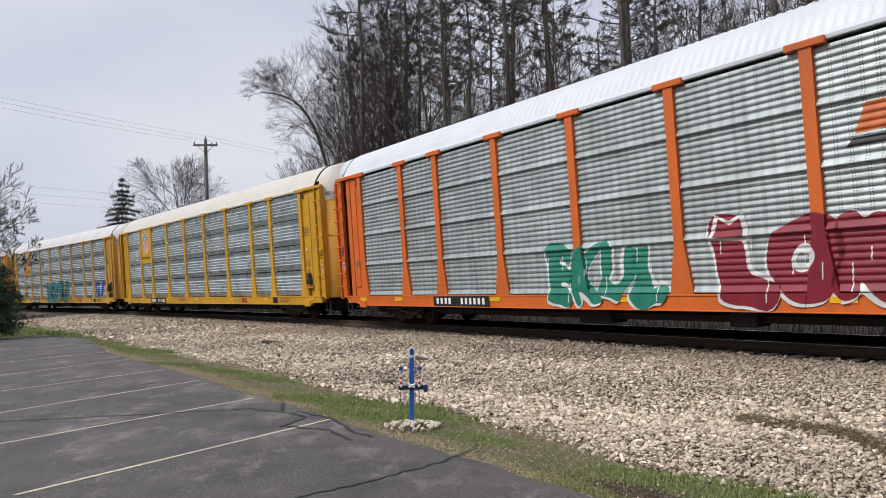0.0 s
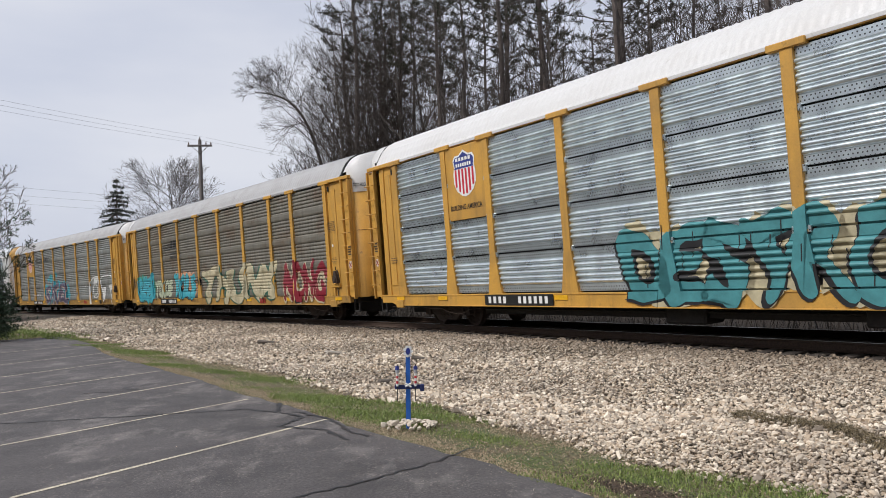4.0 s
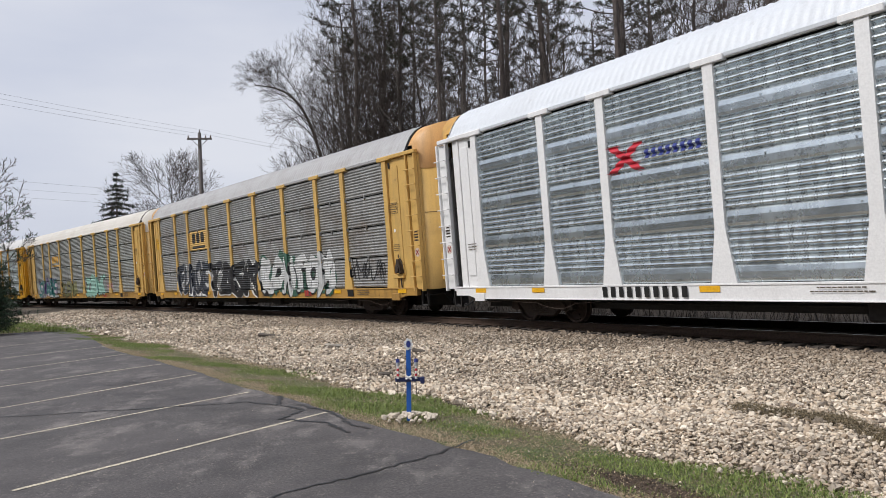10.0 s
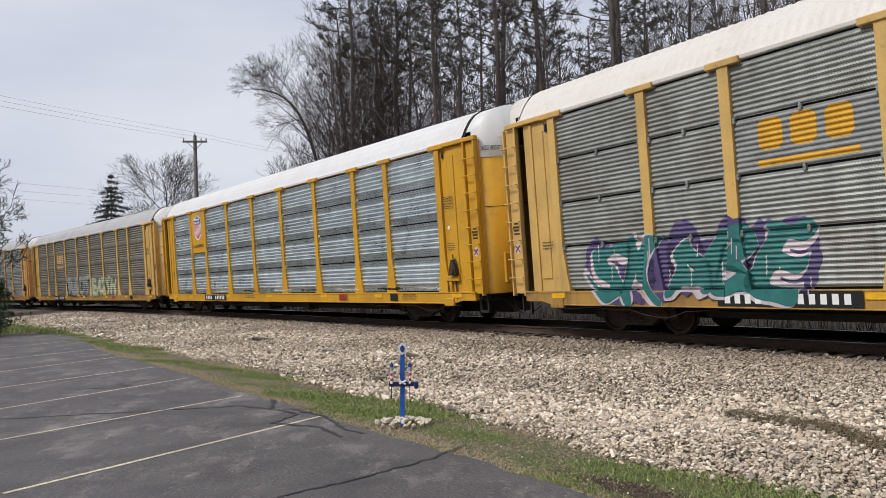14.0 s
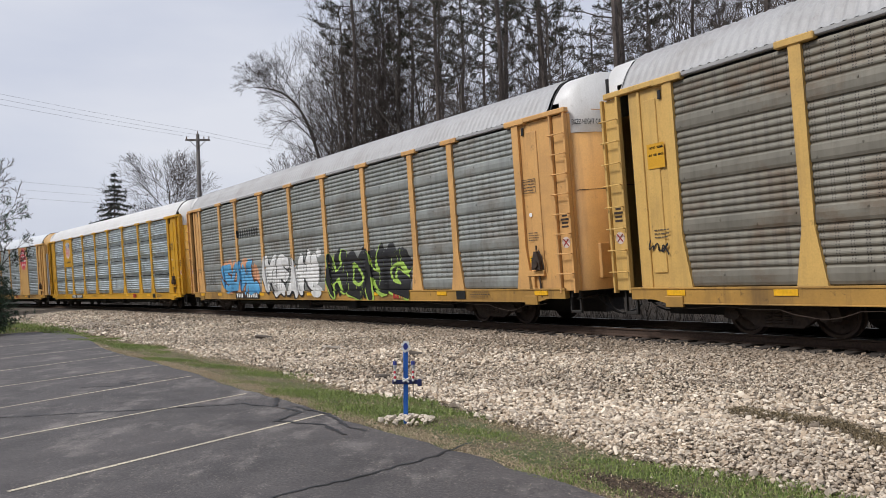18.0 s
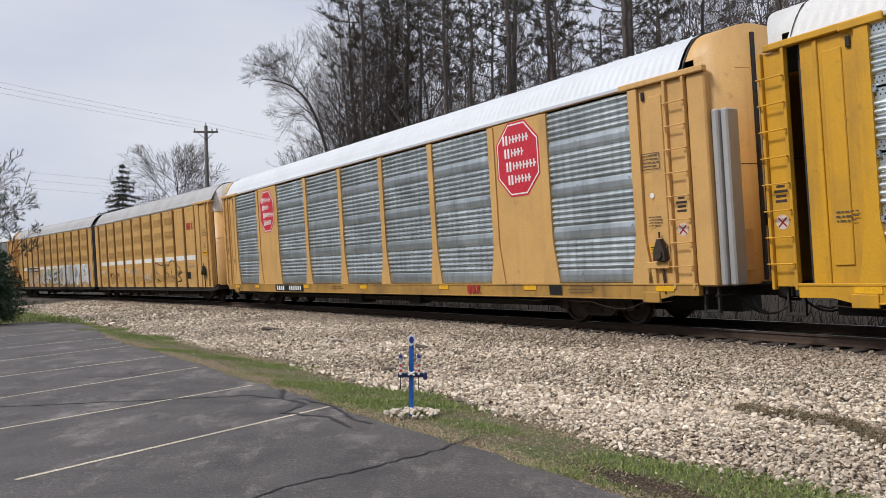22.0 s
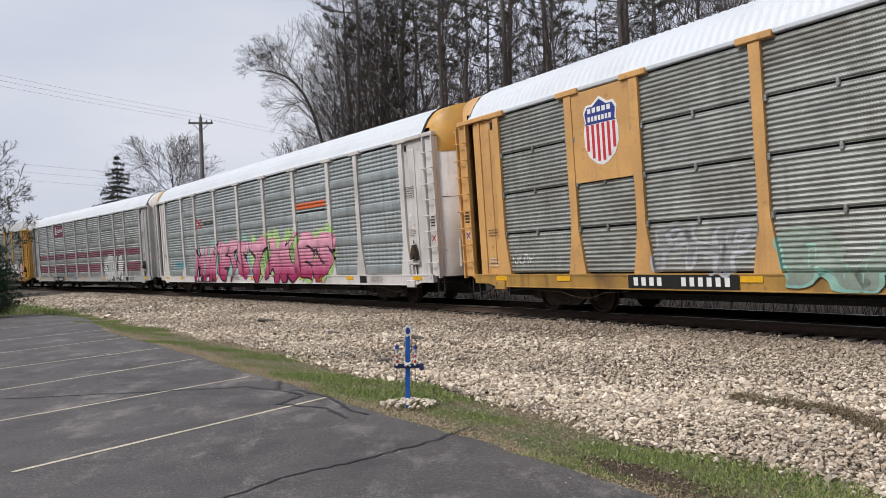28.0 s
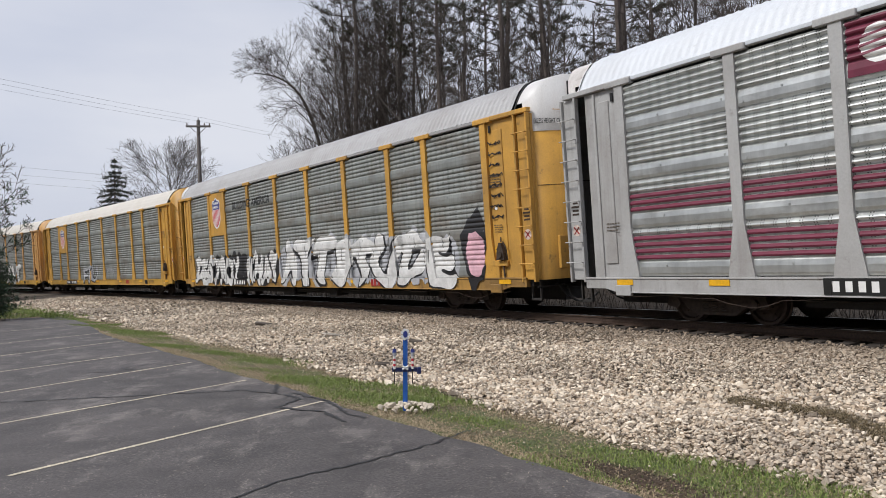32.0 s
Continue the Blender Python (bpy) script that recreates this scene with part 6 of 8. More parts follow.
def articulated():
    """Two short bodies joined by black bellows over one shared bogie."""
    for unit in (0, 1):
        sg = 1 if unit == 0 else -1          # which end is the outer one
        posts = sorted(sg * p for p in [-9.6 + 1.835 * i for i in range(9)] + [6.66, 8.22])
        car = thing("articulated_wagon", "solid yellow articulated autorack body with punched vents and white stripe", "railway wagon", "wagons of the train")
        spec = {"posts": (), "profile": [(0.5, 0.03), (5.2, 0.03)], "solid": [(-20, 20)]}
        half = 10.45
        part("underframe", under_mesh(10.4), None, car)
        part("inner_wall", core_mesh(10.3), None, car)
        part("roof", roof_mesh(ROOF_G, 10.5), None, car, "ribbed grey roof")
        rail = Geo().box(-half, half, -1.50, -1.38, EAVE - 0.02, EAVE + 0.06, 0.01).mesh("top_rail", PALE_O)
        for side in (None, FAR):
            part("side_sill", cached("asill", lambda: Geo().box(-half, half, -1.49, -1.38, 0.66, 0.785, 0.01).mesh("side_sill", DARK)), None, car, m=side)
            part("lower_flange", cached("aflange", lambda: Geo().box(-half, 8.2, -1.53, -1.48, 0.60, 0.655, 0.008).box(8.2, half - 0.3, -1.53, -1.48, 0.62, 0.655, 0.008).mesh("lower_flange", RUSTY)), None, car, m=side)
            part("top_rail", rail, None, car, m=side)
            for p in posts:
                part("post", cached("apost", lambda: Geo().prism([(-0.09, 0.80), (0.09, 0.80), (0.055, 1.2), (0.055, EAVE - 0.05), (-0.055, EAVE - 0.05), (-0.055, 1.2)][::-1], -1.60, -1.50).mesh("post", SEAM)), None, car, m=(side or Matrix()) @ pose(p, 0, 0))
            for i, (a, b) in enumerate(zip(posts, posts[1:])):
                mid = (a + b) / 2
                base = (side or Matrix()) @ pose(mid, 0, 0)
                pan = part("side_panel", cached(("apanel", round(b - a, 2)), lambda: Geo().box((a - b) / 2 + 0.008, (b - a) / 2 - 0.008, -1.515, -1.40, 0.79, EAVE - 0.03, 0.01).mesh("side_panel", PALE_O)), None, car, m=base)
                if side is not None:
                    continue
                outer = (len(posts) - 2 - i) if sg > 0 else i
                if outer >= 2:
                    for z in (1.10, 2.72, 3.52, 4.28):
                        part("vent", cached("vent", lambda: Geo().box(-0.62, 0.62, -1.519, -1.50, -0.04, 0.36, 0.003).mesh("vent", SEAM)), None, pan, "slatted vent field", pose(0, 0, z))
                        tagged(part("vent_slats", cached("slats", vent_slats), None, pan, m=pose(0, 0, z)), kind="stuff")
                if outer >= 0:
                    part("white_stripe", cached("astripe", lambda: Geo().box(-0.70, 0.70, -1.5205, -1.50, 2.22, 2.46, 0.002).mesh("white_stripe", WHITEP)), None, pan, "white painted band")
                g = Geo()
                for z in (1.02, 2.05, 2.62, 3.42, 4.2, 4.85):
                    for x in (-0.72, -0.24, 0.24, 0.72):
                        g.box(x - 0.017, x + 0.017, -1.530, -1.50, z - 0.017, z + 0.017)
                part("rivet_pattern", cached("rivets", lambda: g.mesh("rivet_pattern", RUSTY)), None, pan)
        # plain end panels beyond the last post, and the short one beside the bellows
        for side in (None, FAR):
            flip = sg if side is None else -sg
            part("end_panel", cached(("aend", flip), lambda: Geo().box(min(8.24 * flip, 10.12 * flip), max(8.24 * flip, 10.12 * flip), -1.515, -1.40, 0.79, EAVE - 0.03, 0.01).mesh("end_panel", PALE_O)), None, car, m=side)
            part("joint_panel", cached(("ajoint", flip), lambda: Geo().box(min(-9.62 * flip, -10.66 * flip), max(-9.62 * flip, -10.66 * flip), -1.515, -1.40, 0.79, EAVE - 0.03, 0.01).mesh("joint_panel", PALE_O)), None, car, m=side)
        end = dict(spec, flush=1.516)
        lines_of_print(car, end, 9.25 * sg - 0.2, 3.62, 0.42, 4, FADED, 0.06)
        lines_of_print(car, end, 9.25 * sg - 0.12, 2.95, 0.25, 3, FADED, 0.06, 9)
        decal(car, end, "stencil_frame", flat([rect(9.25 * sg - 0.25, 3.72, 9.25 * sg + 0.25, 3.735), rect(9.25 * sg - 0.25, 3.38, 9.25 * sg + 0.25, 3.395), rect(9.25 * sg - 0.25, 3.38, 9.25 * sg - 0.235, 3.735), rect(9.25 * sg + 0.235, 3.38, 9.25 * sg + 0.25, 3.735)]), FADED, 0.006)
        wide = Geo().box(min(8.30 * sg, 8.78 * sg), max(8.30 * sg, 8.78 * sg), -1.575, -1.51, 0.80, EAVE - 0.04, 0.02)
        part("end_post", wide, PALE_O, car)
        decal(car, spec, "warning_plate", flat([rect(9.25 * sg - 0.25, 2.42, 9.25 * sg + 0.25, 2.60)]), REFL, 0.008)
        decal(car, spec, "warning_print", flat([rect(9.25 * sg - 0.18, 2.53, 9.25 * sg + 0.16, 2.56), rect(9.25 * sg - 0.2, 2.46, 9.25 * sg + 0.2, 2.49)]), BLACK, 0.011)
        # outer end: door and ladder
        shift = pose(-2.95, 0, 0)
        turn = shift if sg > 0 else FAR @ shift
        door = part("end_door", door_mesh(PALE_O, 13.0, SILL1 - 0.06, 4.56), None, car, "bowed sheet-metal end door", turn)
        for nm, me, at in door_bits(PALE_O, 13.0):
            part(nm, me, None, door, m=at)
        part("door_top", door_mesh(OFFWHITE, 13.0, 4.52, 5.96, 0.008, "door_top"), None, car, "dirty white top of the end door", turn)
        part("corner_cap", Geo().box(min(8.2 * sg, 10.4 * sg), max(8.2 * sg, 10.4 * sg), -1.60, -1.45, EAVE - 0.03, EAVE + 0.09, 0.015), PALE_O, car)
        part("roof_hoop", hoop_mesh(10.40), None, car, "black seal round the roof's end", None if sg > 0 else FAR)
        lm = ladder_mesh(PALE_O)
        lad = part("ladder", lm if sg > 0 else mirrored(lm), None, car, m=pose(-3.36 * sg, -0.03, 0))
        for nm, me in ladder_bits(PALE_O):
            part(nm, me if sg > 0 else mirrored(me), None, lad)
        for k in range(8):
            part("rung", rung_mesh(PALE_O) if sg > 0 else mirrored(rung_mesh(PALE_O)), None, lad, m=pose(0, 0, 1.3 + 0.46 * k))
        part("coupler", coupler_mesh(), None, car, m=turn)
        part("hand_brake", brake_mesh(DARK), None, car, m=pose(-3.15, -0.05, 0) if sg > 0 else pose(-21.5, -0.05, 0))
        if unit == 0:
            g = Geo()
            for i in range(9):
                x = -11.66 + i * 0.112
                r = 0.06 if i % 2 else 0.0
                for a, b in (((-1.5 - r), (1.5 + r)),):
                    g.box(x, x + 0.09, a, b, 0.75, 5.05, 0.02)
                g.box(x, x + 0.07, -1.0 - r, 1.0 + r, 5.0, 5.58 + r, 0.02)
                for sy in (-1, 1):
                    g.add([(x, sy * (1.5 + r), 5.03), (x, sy * (1.0 + r), 5.5 + r), (x + 0.07, sy * (1.0 + r), 5.5 + r), (x + 0.07, sy * (1.5 + r), 5.03)], [(0, 1, 2, 3)])
            part("bellows", g, RUBBER, car, "black rubber bellows between the two bodies")
            wheels = add_running_gear(car, (-9.9, 8.3))
            logo_x(car, spec, 6.95, 3.80, 0.34, DRED)
            for pts in ([(1.6, 1.3), (1.55, 2.0), (1.85, 2.25), (2.4, 2.05), (2.9, 2.0), (3.2, 2.1), (3.1, 1.1)], [(1.8, 1.9), (1.75, 1.6), (2.3, 1.55), (2.2, 1.2), (1.85, 1.25), (2.6, 1.1)],
                        [(3.4, 1.15), (3.4, 2.2), (3.85, 1.9), (4.1, 2.2), (4.6, 2.3), (5.0, 2.0), (5.0, 1.3), (4.4, 1.25), (4.25, 1.9)], [(3.5, 1.6), (4.0, 1.5), (3.6, 1.3)],
                        [(5.0, 2.2), (5.4, 1.9), (5.7, 1.85), (5.6, 1.5), (5.2, 1.45), (5.7, 1.3), (5.9, 1.15), (5.3, 1.1)]):
                stroke(car, spec, pts, P_BLACK, 0.055)
            scrawl(car, spec, 6.75, 1.75, 7.8, 2.1, P_GREY, 14, 4, 0.03)
            scrawl(car, spec, -9.5, 1.6, -8.6, 2.1, P_WHITE, 7, 4, 0.05)
            scrawl(car, spec, -7.6, 1.3, -5.2, 2.0, P_BROWN, 8, 6, 0.04)
            scrawl(car, spec, -4.4, 1.6, -3.2, 2.1, P_WHITE, 9, 4, 0.05)
            scrawl(car, spec, -2.8, 1.4, -1.2, 2.3, P_SILVER, 10, 5, 0.04)
            scrawl(car, spec, -0.8, 1.0, 0.8, 2.0, P_WHITE, 11, 4, 0.04)
            decal(car, spec, "stencil_board", flat([rect(6.6, 1.25, 7.2, 1.6)]), BLACK, 0.008)
            lines_of_print(car, spec, 5.0, 1.65, 1.0, 4, BLACK)
        else:
            wheels = add_running_gear(car, (-8.3,))
            tag(car, spec, "CHEK", -2.4, 0.98, 3.3, 2.2, P_CHALK, P_SLATE, P_PALEG, 0.03, 0.0)
            tag(car, spec, "BRIZES", 3.2, 0.98, 9.7, 2.4, P_WHITE, P_GREY, P_SILVER, 0.08)
            tag(car, spec, "KASA", -6.3, 0.95, -2.7, 2.1, P_SAND, P_WHITE, None, 0.03)
            decal(car, spec, "number_board", flat([rect(-7.0, 2.05, -5.3, 2.42), rect(-5.0, 2.05, -3.2, 2.42)]), BLACK, 0.008)
            bars(car, spec, -6.8, 2.13, -5.5, 2.33, WHITEP, 4, "number_lettering", 0.012)
            bars(car, spec, -4.9, 2.13, -3.3, 2.33, WHITEP, 6, "number_lettering", 0.012)
            logo_x(car, spec, -10.2, 3.75, 0.4, DRED)
        for x in np.arange(-8.2, 8.3, 3.66):
            part("reflector", cached("arefl", lambda: Geo().box(-0.28, 0.28, -1.53, -1.50, 1.0, 1.08, 0.003).mesh("reflector", REFL)), None, car, m=pose(x, 0, 0))
        TRAIN.append((car, -PITCH * 12 - (10.94 if unit == 0 else 32.96), 8.8, wheels))


train()


# ---- lot markings and cracks ----
def ribbon(pts, width, z, wob=0.0, seed=0, step=0.12):
    """A flat strip along points on the lot."""
    rng = random.Random(seed)
    path = []
    for a, b in zip(pts, pts[1:]):
        a, b = Vector(a), Vector(b)
        n = max(1, int((b - a).length / step))
        path += [a.lerp(b, i / n) for i in range(n)]
    path.append(Vector(pts[-1]))
    g = Geo()
    for i, p in enumerate(path):
        d = (path[min(i + 1, len(path) - 1)] - path[max(i - 1, 0)]).normalized()
        q = Vector((-d.y, d.x))
        o = wob * noise.noise((p.x * 3.1, p.y * 3.1, seed)) + wob * 0.5 * rng.uniform(-1, 1)
        w = width * (1 + (0.5 * rng.uniform(-1, 1) if wob else 0.08 * rng.uniform(-1, 1))) / 2
        g.v += [(p.x + q.x * (o + w), p.y + q.y * (o + w), z), (p.x + q.x * (o - w), p.y + q.y * (o - w), z)]
    g.f = [(2 * i + 1, 2 * i + 3, 2 * i + 2, 2 * i) for i in range(len(path) - 1)]
    return g


def worn_line_paint():
    m, nt, b = nodes_of("worn_line_paint")
    n = noise_node(nt, 26.0, 6, 0.7, coords="World")
    big = noise_node(nt, 1.4, 4, 0.6, coords="World")
    f = math_node(nt, "ADD", mapped(nt, n.outputs[0], 0.40, 0.60), mapped(nt, big.outputs[0], 0.42, 0.75))
    f = math_node(nt, "MINIMUM", f, 1.0)
    c = mix(nt, math_node(nt, "MULTIPLY", f, 0.55), (0.66, 0.58, 0.43), (0.12, 0.11, 0.10))
    nt.links.new(c, b.inputs["Base Color"])
    b.inputs["Roughness"].default_value = 0.75
    return m


def lot_marks():
    line = worn_line_paint()
    seal = plain("crack_sealer", (0.014, 0.014, 0.015), 0.55)
    heads = [(-1.46, 9.69), (-2.92, 11.72), (-4.53, 14.26), (-5.94, 16.39), (-7.79, 19.25), (-9.43, 22.24), (-11.84, 26.13)]
    feet = [(-3.54, 6.39), (-4.93, 8.62), (-6.24, 10.90), (-7.65, 13.36), (-9.18, 16.03), (-10.90, 19.06), (-13.4, 22.9)]
    for i, (a, b) in enumerate(zip(heads, feet)):
        a, b = Vector(a), Vector(b)
        if i:
            b = a + (b - a).normalized() * 5.3
        part("parking_line", ribbon([a, b], 0.056, 0.004), line, LOT, "faded cream parking line")
    cracks = [([(0.3, 7.75), (-0.21, 7.06), (-0.7, 6.5), (-1.17, 6.14), (-1.8, 5.3), (-2.1, 4.4)], 0.026),
              ([(-9.0, 9.3), (-5.8, 10.12), (-4.4, 10.4), (-2.72, 10.72), (-2.2, 10.35)], 0.035),
              ([(-2.35, 11.2), (-2.2, 10.35), (-1.75, 9.9), (-1.95, 9.3), (-1.35, 8.95), (-1.04, 8.34)], 0.05),
              ([(-1.95, 10.35), (-1.45, 9.75), (-1.15, 9.1), (-1.0, 8.75), (-0.85, 8.5)], 0.04),
              ([(-4.9, 14.5), (-5.6, 13.6), (-5.1, 13.2), (-6.0, 13.0)], 0.035)]
    for i, (pts, w) in enumerate(cracks):
        part("crack", ribbon(pts, w, 0.006, 0.05, 30 + i, 0.07), seal, LOT, "black sealed crack")


lot_marks()


# ---- stones and grass ----
def many(name, verts, faces, mat, label, category):
    me = bpy.data.meshes.new(name)
    me.from_pydata(verts.tolist(), [], faces.tolist())
    me.materials.append(mat)
    return tagged(new(name, me), label, category, kind="stuff")


def stone_material(name, lo, hi, rail_tone=False):
    m, nt, b = nodes_of(name)
    geo = nt.nodes.new("ShaderNodeNewGeometry")
    rnd = geo.outputs["Random Per Island"]
    n = noise_node(nt, 45.0, 4, 0.65, coords="World")
    patch = noise_node(nt, 0.5, 4, 0.6, coords="World")
    c = mix(nt, rnd, lo, hi)
    warm = math_node(nt, "FRACT", math_node(nt, "MULTIPLY", rnd, 17.3))
    c = mix(nt, math_node(nt, "MULTIPLY", math_node(nt, "GREATER_THAN", warm, 0.60), 0.55), c, (0.56, 0.43, 0.30))
    c = mix(nt, math_node(nt, "MULTIPLY", mapped(nt, n.outputs[0], 0.45, 0.8), 0.45), c, (0.20, 0.17, 0.14))
    c = mix(nt, math_node(nt, "MULTIPLY", mapped(nt, patch.outputs[0], 0.48, 0.66), 0.34), c, (0.27, 0.215, 0.165))
    if rail_tone:      # darker brown towards the track
        sub = nt.nodes.new("ShaderNodeVectorMath")
        sub.operation = "DISTANCE"
        nt.links.new(geo.outputs["Position"], sub.inputs[0])
        sub.inputs[1].default_value = (CENTRE.x, CENTRE.y, 0)
        away = math_node(nt, "ADD", math_node(nt, "SUBTRACT", 1 / KAP, sub.outputs["Value"]), math_node(nt, "MULTIPLY", patch.outputs[0], 1.6))
        near_rail = math_node(nt, "SUBTRACT", 1.0, mapped(nt, away, 2.4, 5.2))
        c = mix(nt, math_node(nt, "MULTIPLY", near_rail, 0.74), c, (0.17, 0.125, 0.085))
    nt.links.new(c, b.inputs["Base Color"])
    b.inputs["Roughness"].default_value = 0.9
    bump(nt, b, n.outputs[0], 0.3, 0.006)
    return m


PHI = (1 + 5 ** 0.5) / 2
ICO_V = np.array([(-1, PHI, 0), (1, PHI, 0), (-1, -PHI, 0), (1, -PHI, 0), (0, -1, PHI), (0, 1, PHI), (0, -1, -PHI), (0, 1, -PHI), (PHI, 0, -1), (PHI, 0, 1), (-PHI, 0, -1), (-PHI, 0, 1)]) / 1.9
ICO_F = np.array([(0, 11, 5), (0, 5, 1), (0, 1, 7), (0, 7, 10), (0, 10, 11), (1, 5, 9), (5, 11, 4), (11, 10, 2), (10, 7, 6), (7, 1, 8),
                  (3, 9, 4), (3, 4, 2), (3, 2, 6), (3, 6, 8), (3, 8, 9), (4, 9, 5), (2, 4, 11), (6, 2, 10), (8, 6, 7), (9, 8, 1)])
CUBE = np.array([(x, y, z) for x in (-1, 1) for y in (-1, 1) for z in (-1, 1)], float)
QUADS = np.array([(0, 1, 3, 2), (4, 6, 7, 5), (0, 4, 5, 1), (2, 3, 7, 6), (0, 2, 6, 4), (1, 5, 7, 3)])


def stone_field(rng, xyz, size, round_=False):
    """Broken stones: skewed, cut and turned lumps."""
    n = len(xyz)
    base, faces = (ICO_V, ICO_F) if round_ else (CUBE, QUADS)
    k = len(base)
    v = np.repeat(base[None], n, 0) * rng.uniform(0.62 if round_ else 0.38, 1.12 if round_ else 1.0, (n, k, 3))
    v *= (size[:, None] * np.stack([rng.uniform(0.7, 1.2, n), rng.uniform(0.6, 1.0, n), rng.uniform(0.4, 0.75, n)], 1))[:, None, :]
    for ax in (0, 1, 2):
        a = rng.uniform(0, 6.283, n) if ax == 2 else rng.normal(0, 0.45, n)
        c, s = np.cos(a)[:, None], np.sin(a)[:, None]
        i, j = [(1, 2), (0, 2), (0, 1)][ax]
        p, q = v[:, :, i].copy(), v[:, :, j].copy()
        v[:, :, i], v[:, :, j] = c * p - s * q, s * p + c * q
    v += xyz[:, None, :]
    f = (faces[None] + k * np.arange(n)[:, None, None]).reshape(-1, faces.shape[1])
    return v.reshape(-1, 3), f


def line_xy(s, v):
    r = 1 / KAP - v
    return CENTRE.x + r * (NORMAL.x * np.cos(KAP * s) + ALONG.x * np.sin(KAP * s)), CENTRE.y + r * (NORMAL.y * np.cos(KAP * s) + ALONG.y * np.sin(KAP * s))


def bank_z(v):
    t = np.clip((v - 1.6) / 7.0, 0, 1)
    return 0.215 - 0.235 * (t * t * (3 - 2 * t)) ** 0.9


def ballast():
    rng = np.random.default_rng(8)
    mat = stone_material("broken_limestone", (0.15, 0.12, 0.088), (0.92, 0.80, 0.64), True)
    fields = (("ballast", True, -11.0, 4, 5.0, 8.6, 20000, 0.020, 0.038), ("angular_ballast", False, -11.0, 4, 5.0, 8.6, 22000, 0.018, 0.034), ("ballast", True, -8.0, 4, 6.4, 8.5, 13000, 0.024, 0.040), ("ballast", True, -11.0, 4, 1.5, 5.0, 15000, 0.017, 0.034), ("angular_ballast", False, -11.0, 4, 1.5, 5.0, 24000, 0.016, 0.031),
              ("far_ballast", False, -28, -11.0, 1.5, 8.5, 42000, 0.021, 0.040), ("far_ballast", False, -60, -28, 1.5, 8.3, 17000, 0.036, 0.062), ("far_ballast", False, -20, 8, -2.1, -1.5, 1500, 0.03, 0.05))
    made = {}
    for name, near, s0, s1, v0, v1, n, a, b in fields:
        s, v = rng.uniform(s0, s1, n), rng.uniform(v0, v1, n)
        edge = 8.22 + 0.14 * np.sin(s * 0.9) + 0.09 * np.sin(s * 2.3 + 1)
        keep = (v < edge + np.abs(rng.normal(0, 0.12, n)) - 0.05) & ~((np.abs(np.abs(v) - 0.75) < 0.12))
        s, v = s[keep], v[keep]
        x, y = line_xy(s, v)
        z = bank_z(np.abs(v)) + rng.uniform(-0.028, 0.036, len(s))
        z += (0.035 * np.sin(x * 1.7) * np.cos(y * 1.3) + 0.03 * np.sin(0.8 * x - 1.1 * y + 1.0)) * np.clip(v - 2.2, 0, 1) * np.clip((8.5 - v) / 0.9, 0, 1)
        size = rng.uniform(a * 0.8, b * 1.06, len(s)) * (1 + 0.6 * (rng.random(len(s)) > 0.94)) * (1 + 0.22 * np.sin(x * 0.9 + 1.3 * y))
        p, f = stone_field(rng, np.stack([x, y, z], 1), size, near)
        vv, ff, o = made.setdefault(name, ([], [], [0]))
        vv.append(p)
        ff.append(f + o[0])
        o[0] += len(p)
    many("ballast", np.concatenate(made["ballast"][0]), np.concatenate(made["ballast"][1]), mat, "pale tan broken limestone ballast beside the track", "ballast")
    many("angular_ballast", np.concatenate(made["angular_ballast"][0]), np.concatenate(made["angular_ballast"][1]), mat, "sharp-edged pale limestone chips among the ballast", "ballast")
    many("far_ballast", np.concatenate(made["far_ballast"][0]), np.concatenate(made["far_ballast"][1]), mat, "pale tan broken limestone ballast further along the track", "ballast")
    dark = stone_material("dark_ballast", (0.025, 0.02, 0.016), (0.09, 0.075, 0.06))
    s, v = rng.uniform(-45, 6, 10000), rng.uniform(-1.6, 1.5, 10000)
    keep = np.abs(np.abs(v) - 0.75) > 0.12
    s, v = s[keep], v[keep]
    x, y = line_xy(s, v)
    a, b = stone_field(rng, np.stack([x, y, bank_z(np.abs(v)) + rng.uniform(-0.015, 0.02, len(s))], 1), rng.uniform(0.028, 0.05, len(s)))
    many("track_bed", a, b, dark, "dark ballast between the rails", "ballast")
    # strays on the grass and the lot's rim
    n = 420
    s, v = rng.uniform(-24, 3, n), 8.4 + np.abs(rng.normal(0, 0.75, n))
    x, y = line_xy(s, v)
    z = np.where(v > 9.7, 0.006, 0.0)
    a, b = stone_field(rng, np.stack([x, y, z], 1), rng.uniform(0.004, 0.010, n) * np.where(v < 9.5, 1.5, 1.0), True)
    many("scattered_stones", a, b, mat, "stray ballast stones in the grass", "stones")


ballast()


def blade_material(name, a, b_):
    m, nt, b = nodes_of(name)
    geo = nt.nodes.new("ShaderNodeNewGeometry")
    c = mix(nt, geo.outputs["Random Per Island"], a, b_)
    nt.links.new(c, b.inputs["Base Color"])
    b.inputs["Roughness"].default_value = 0.7
    return m


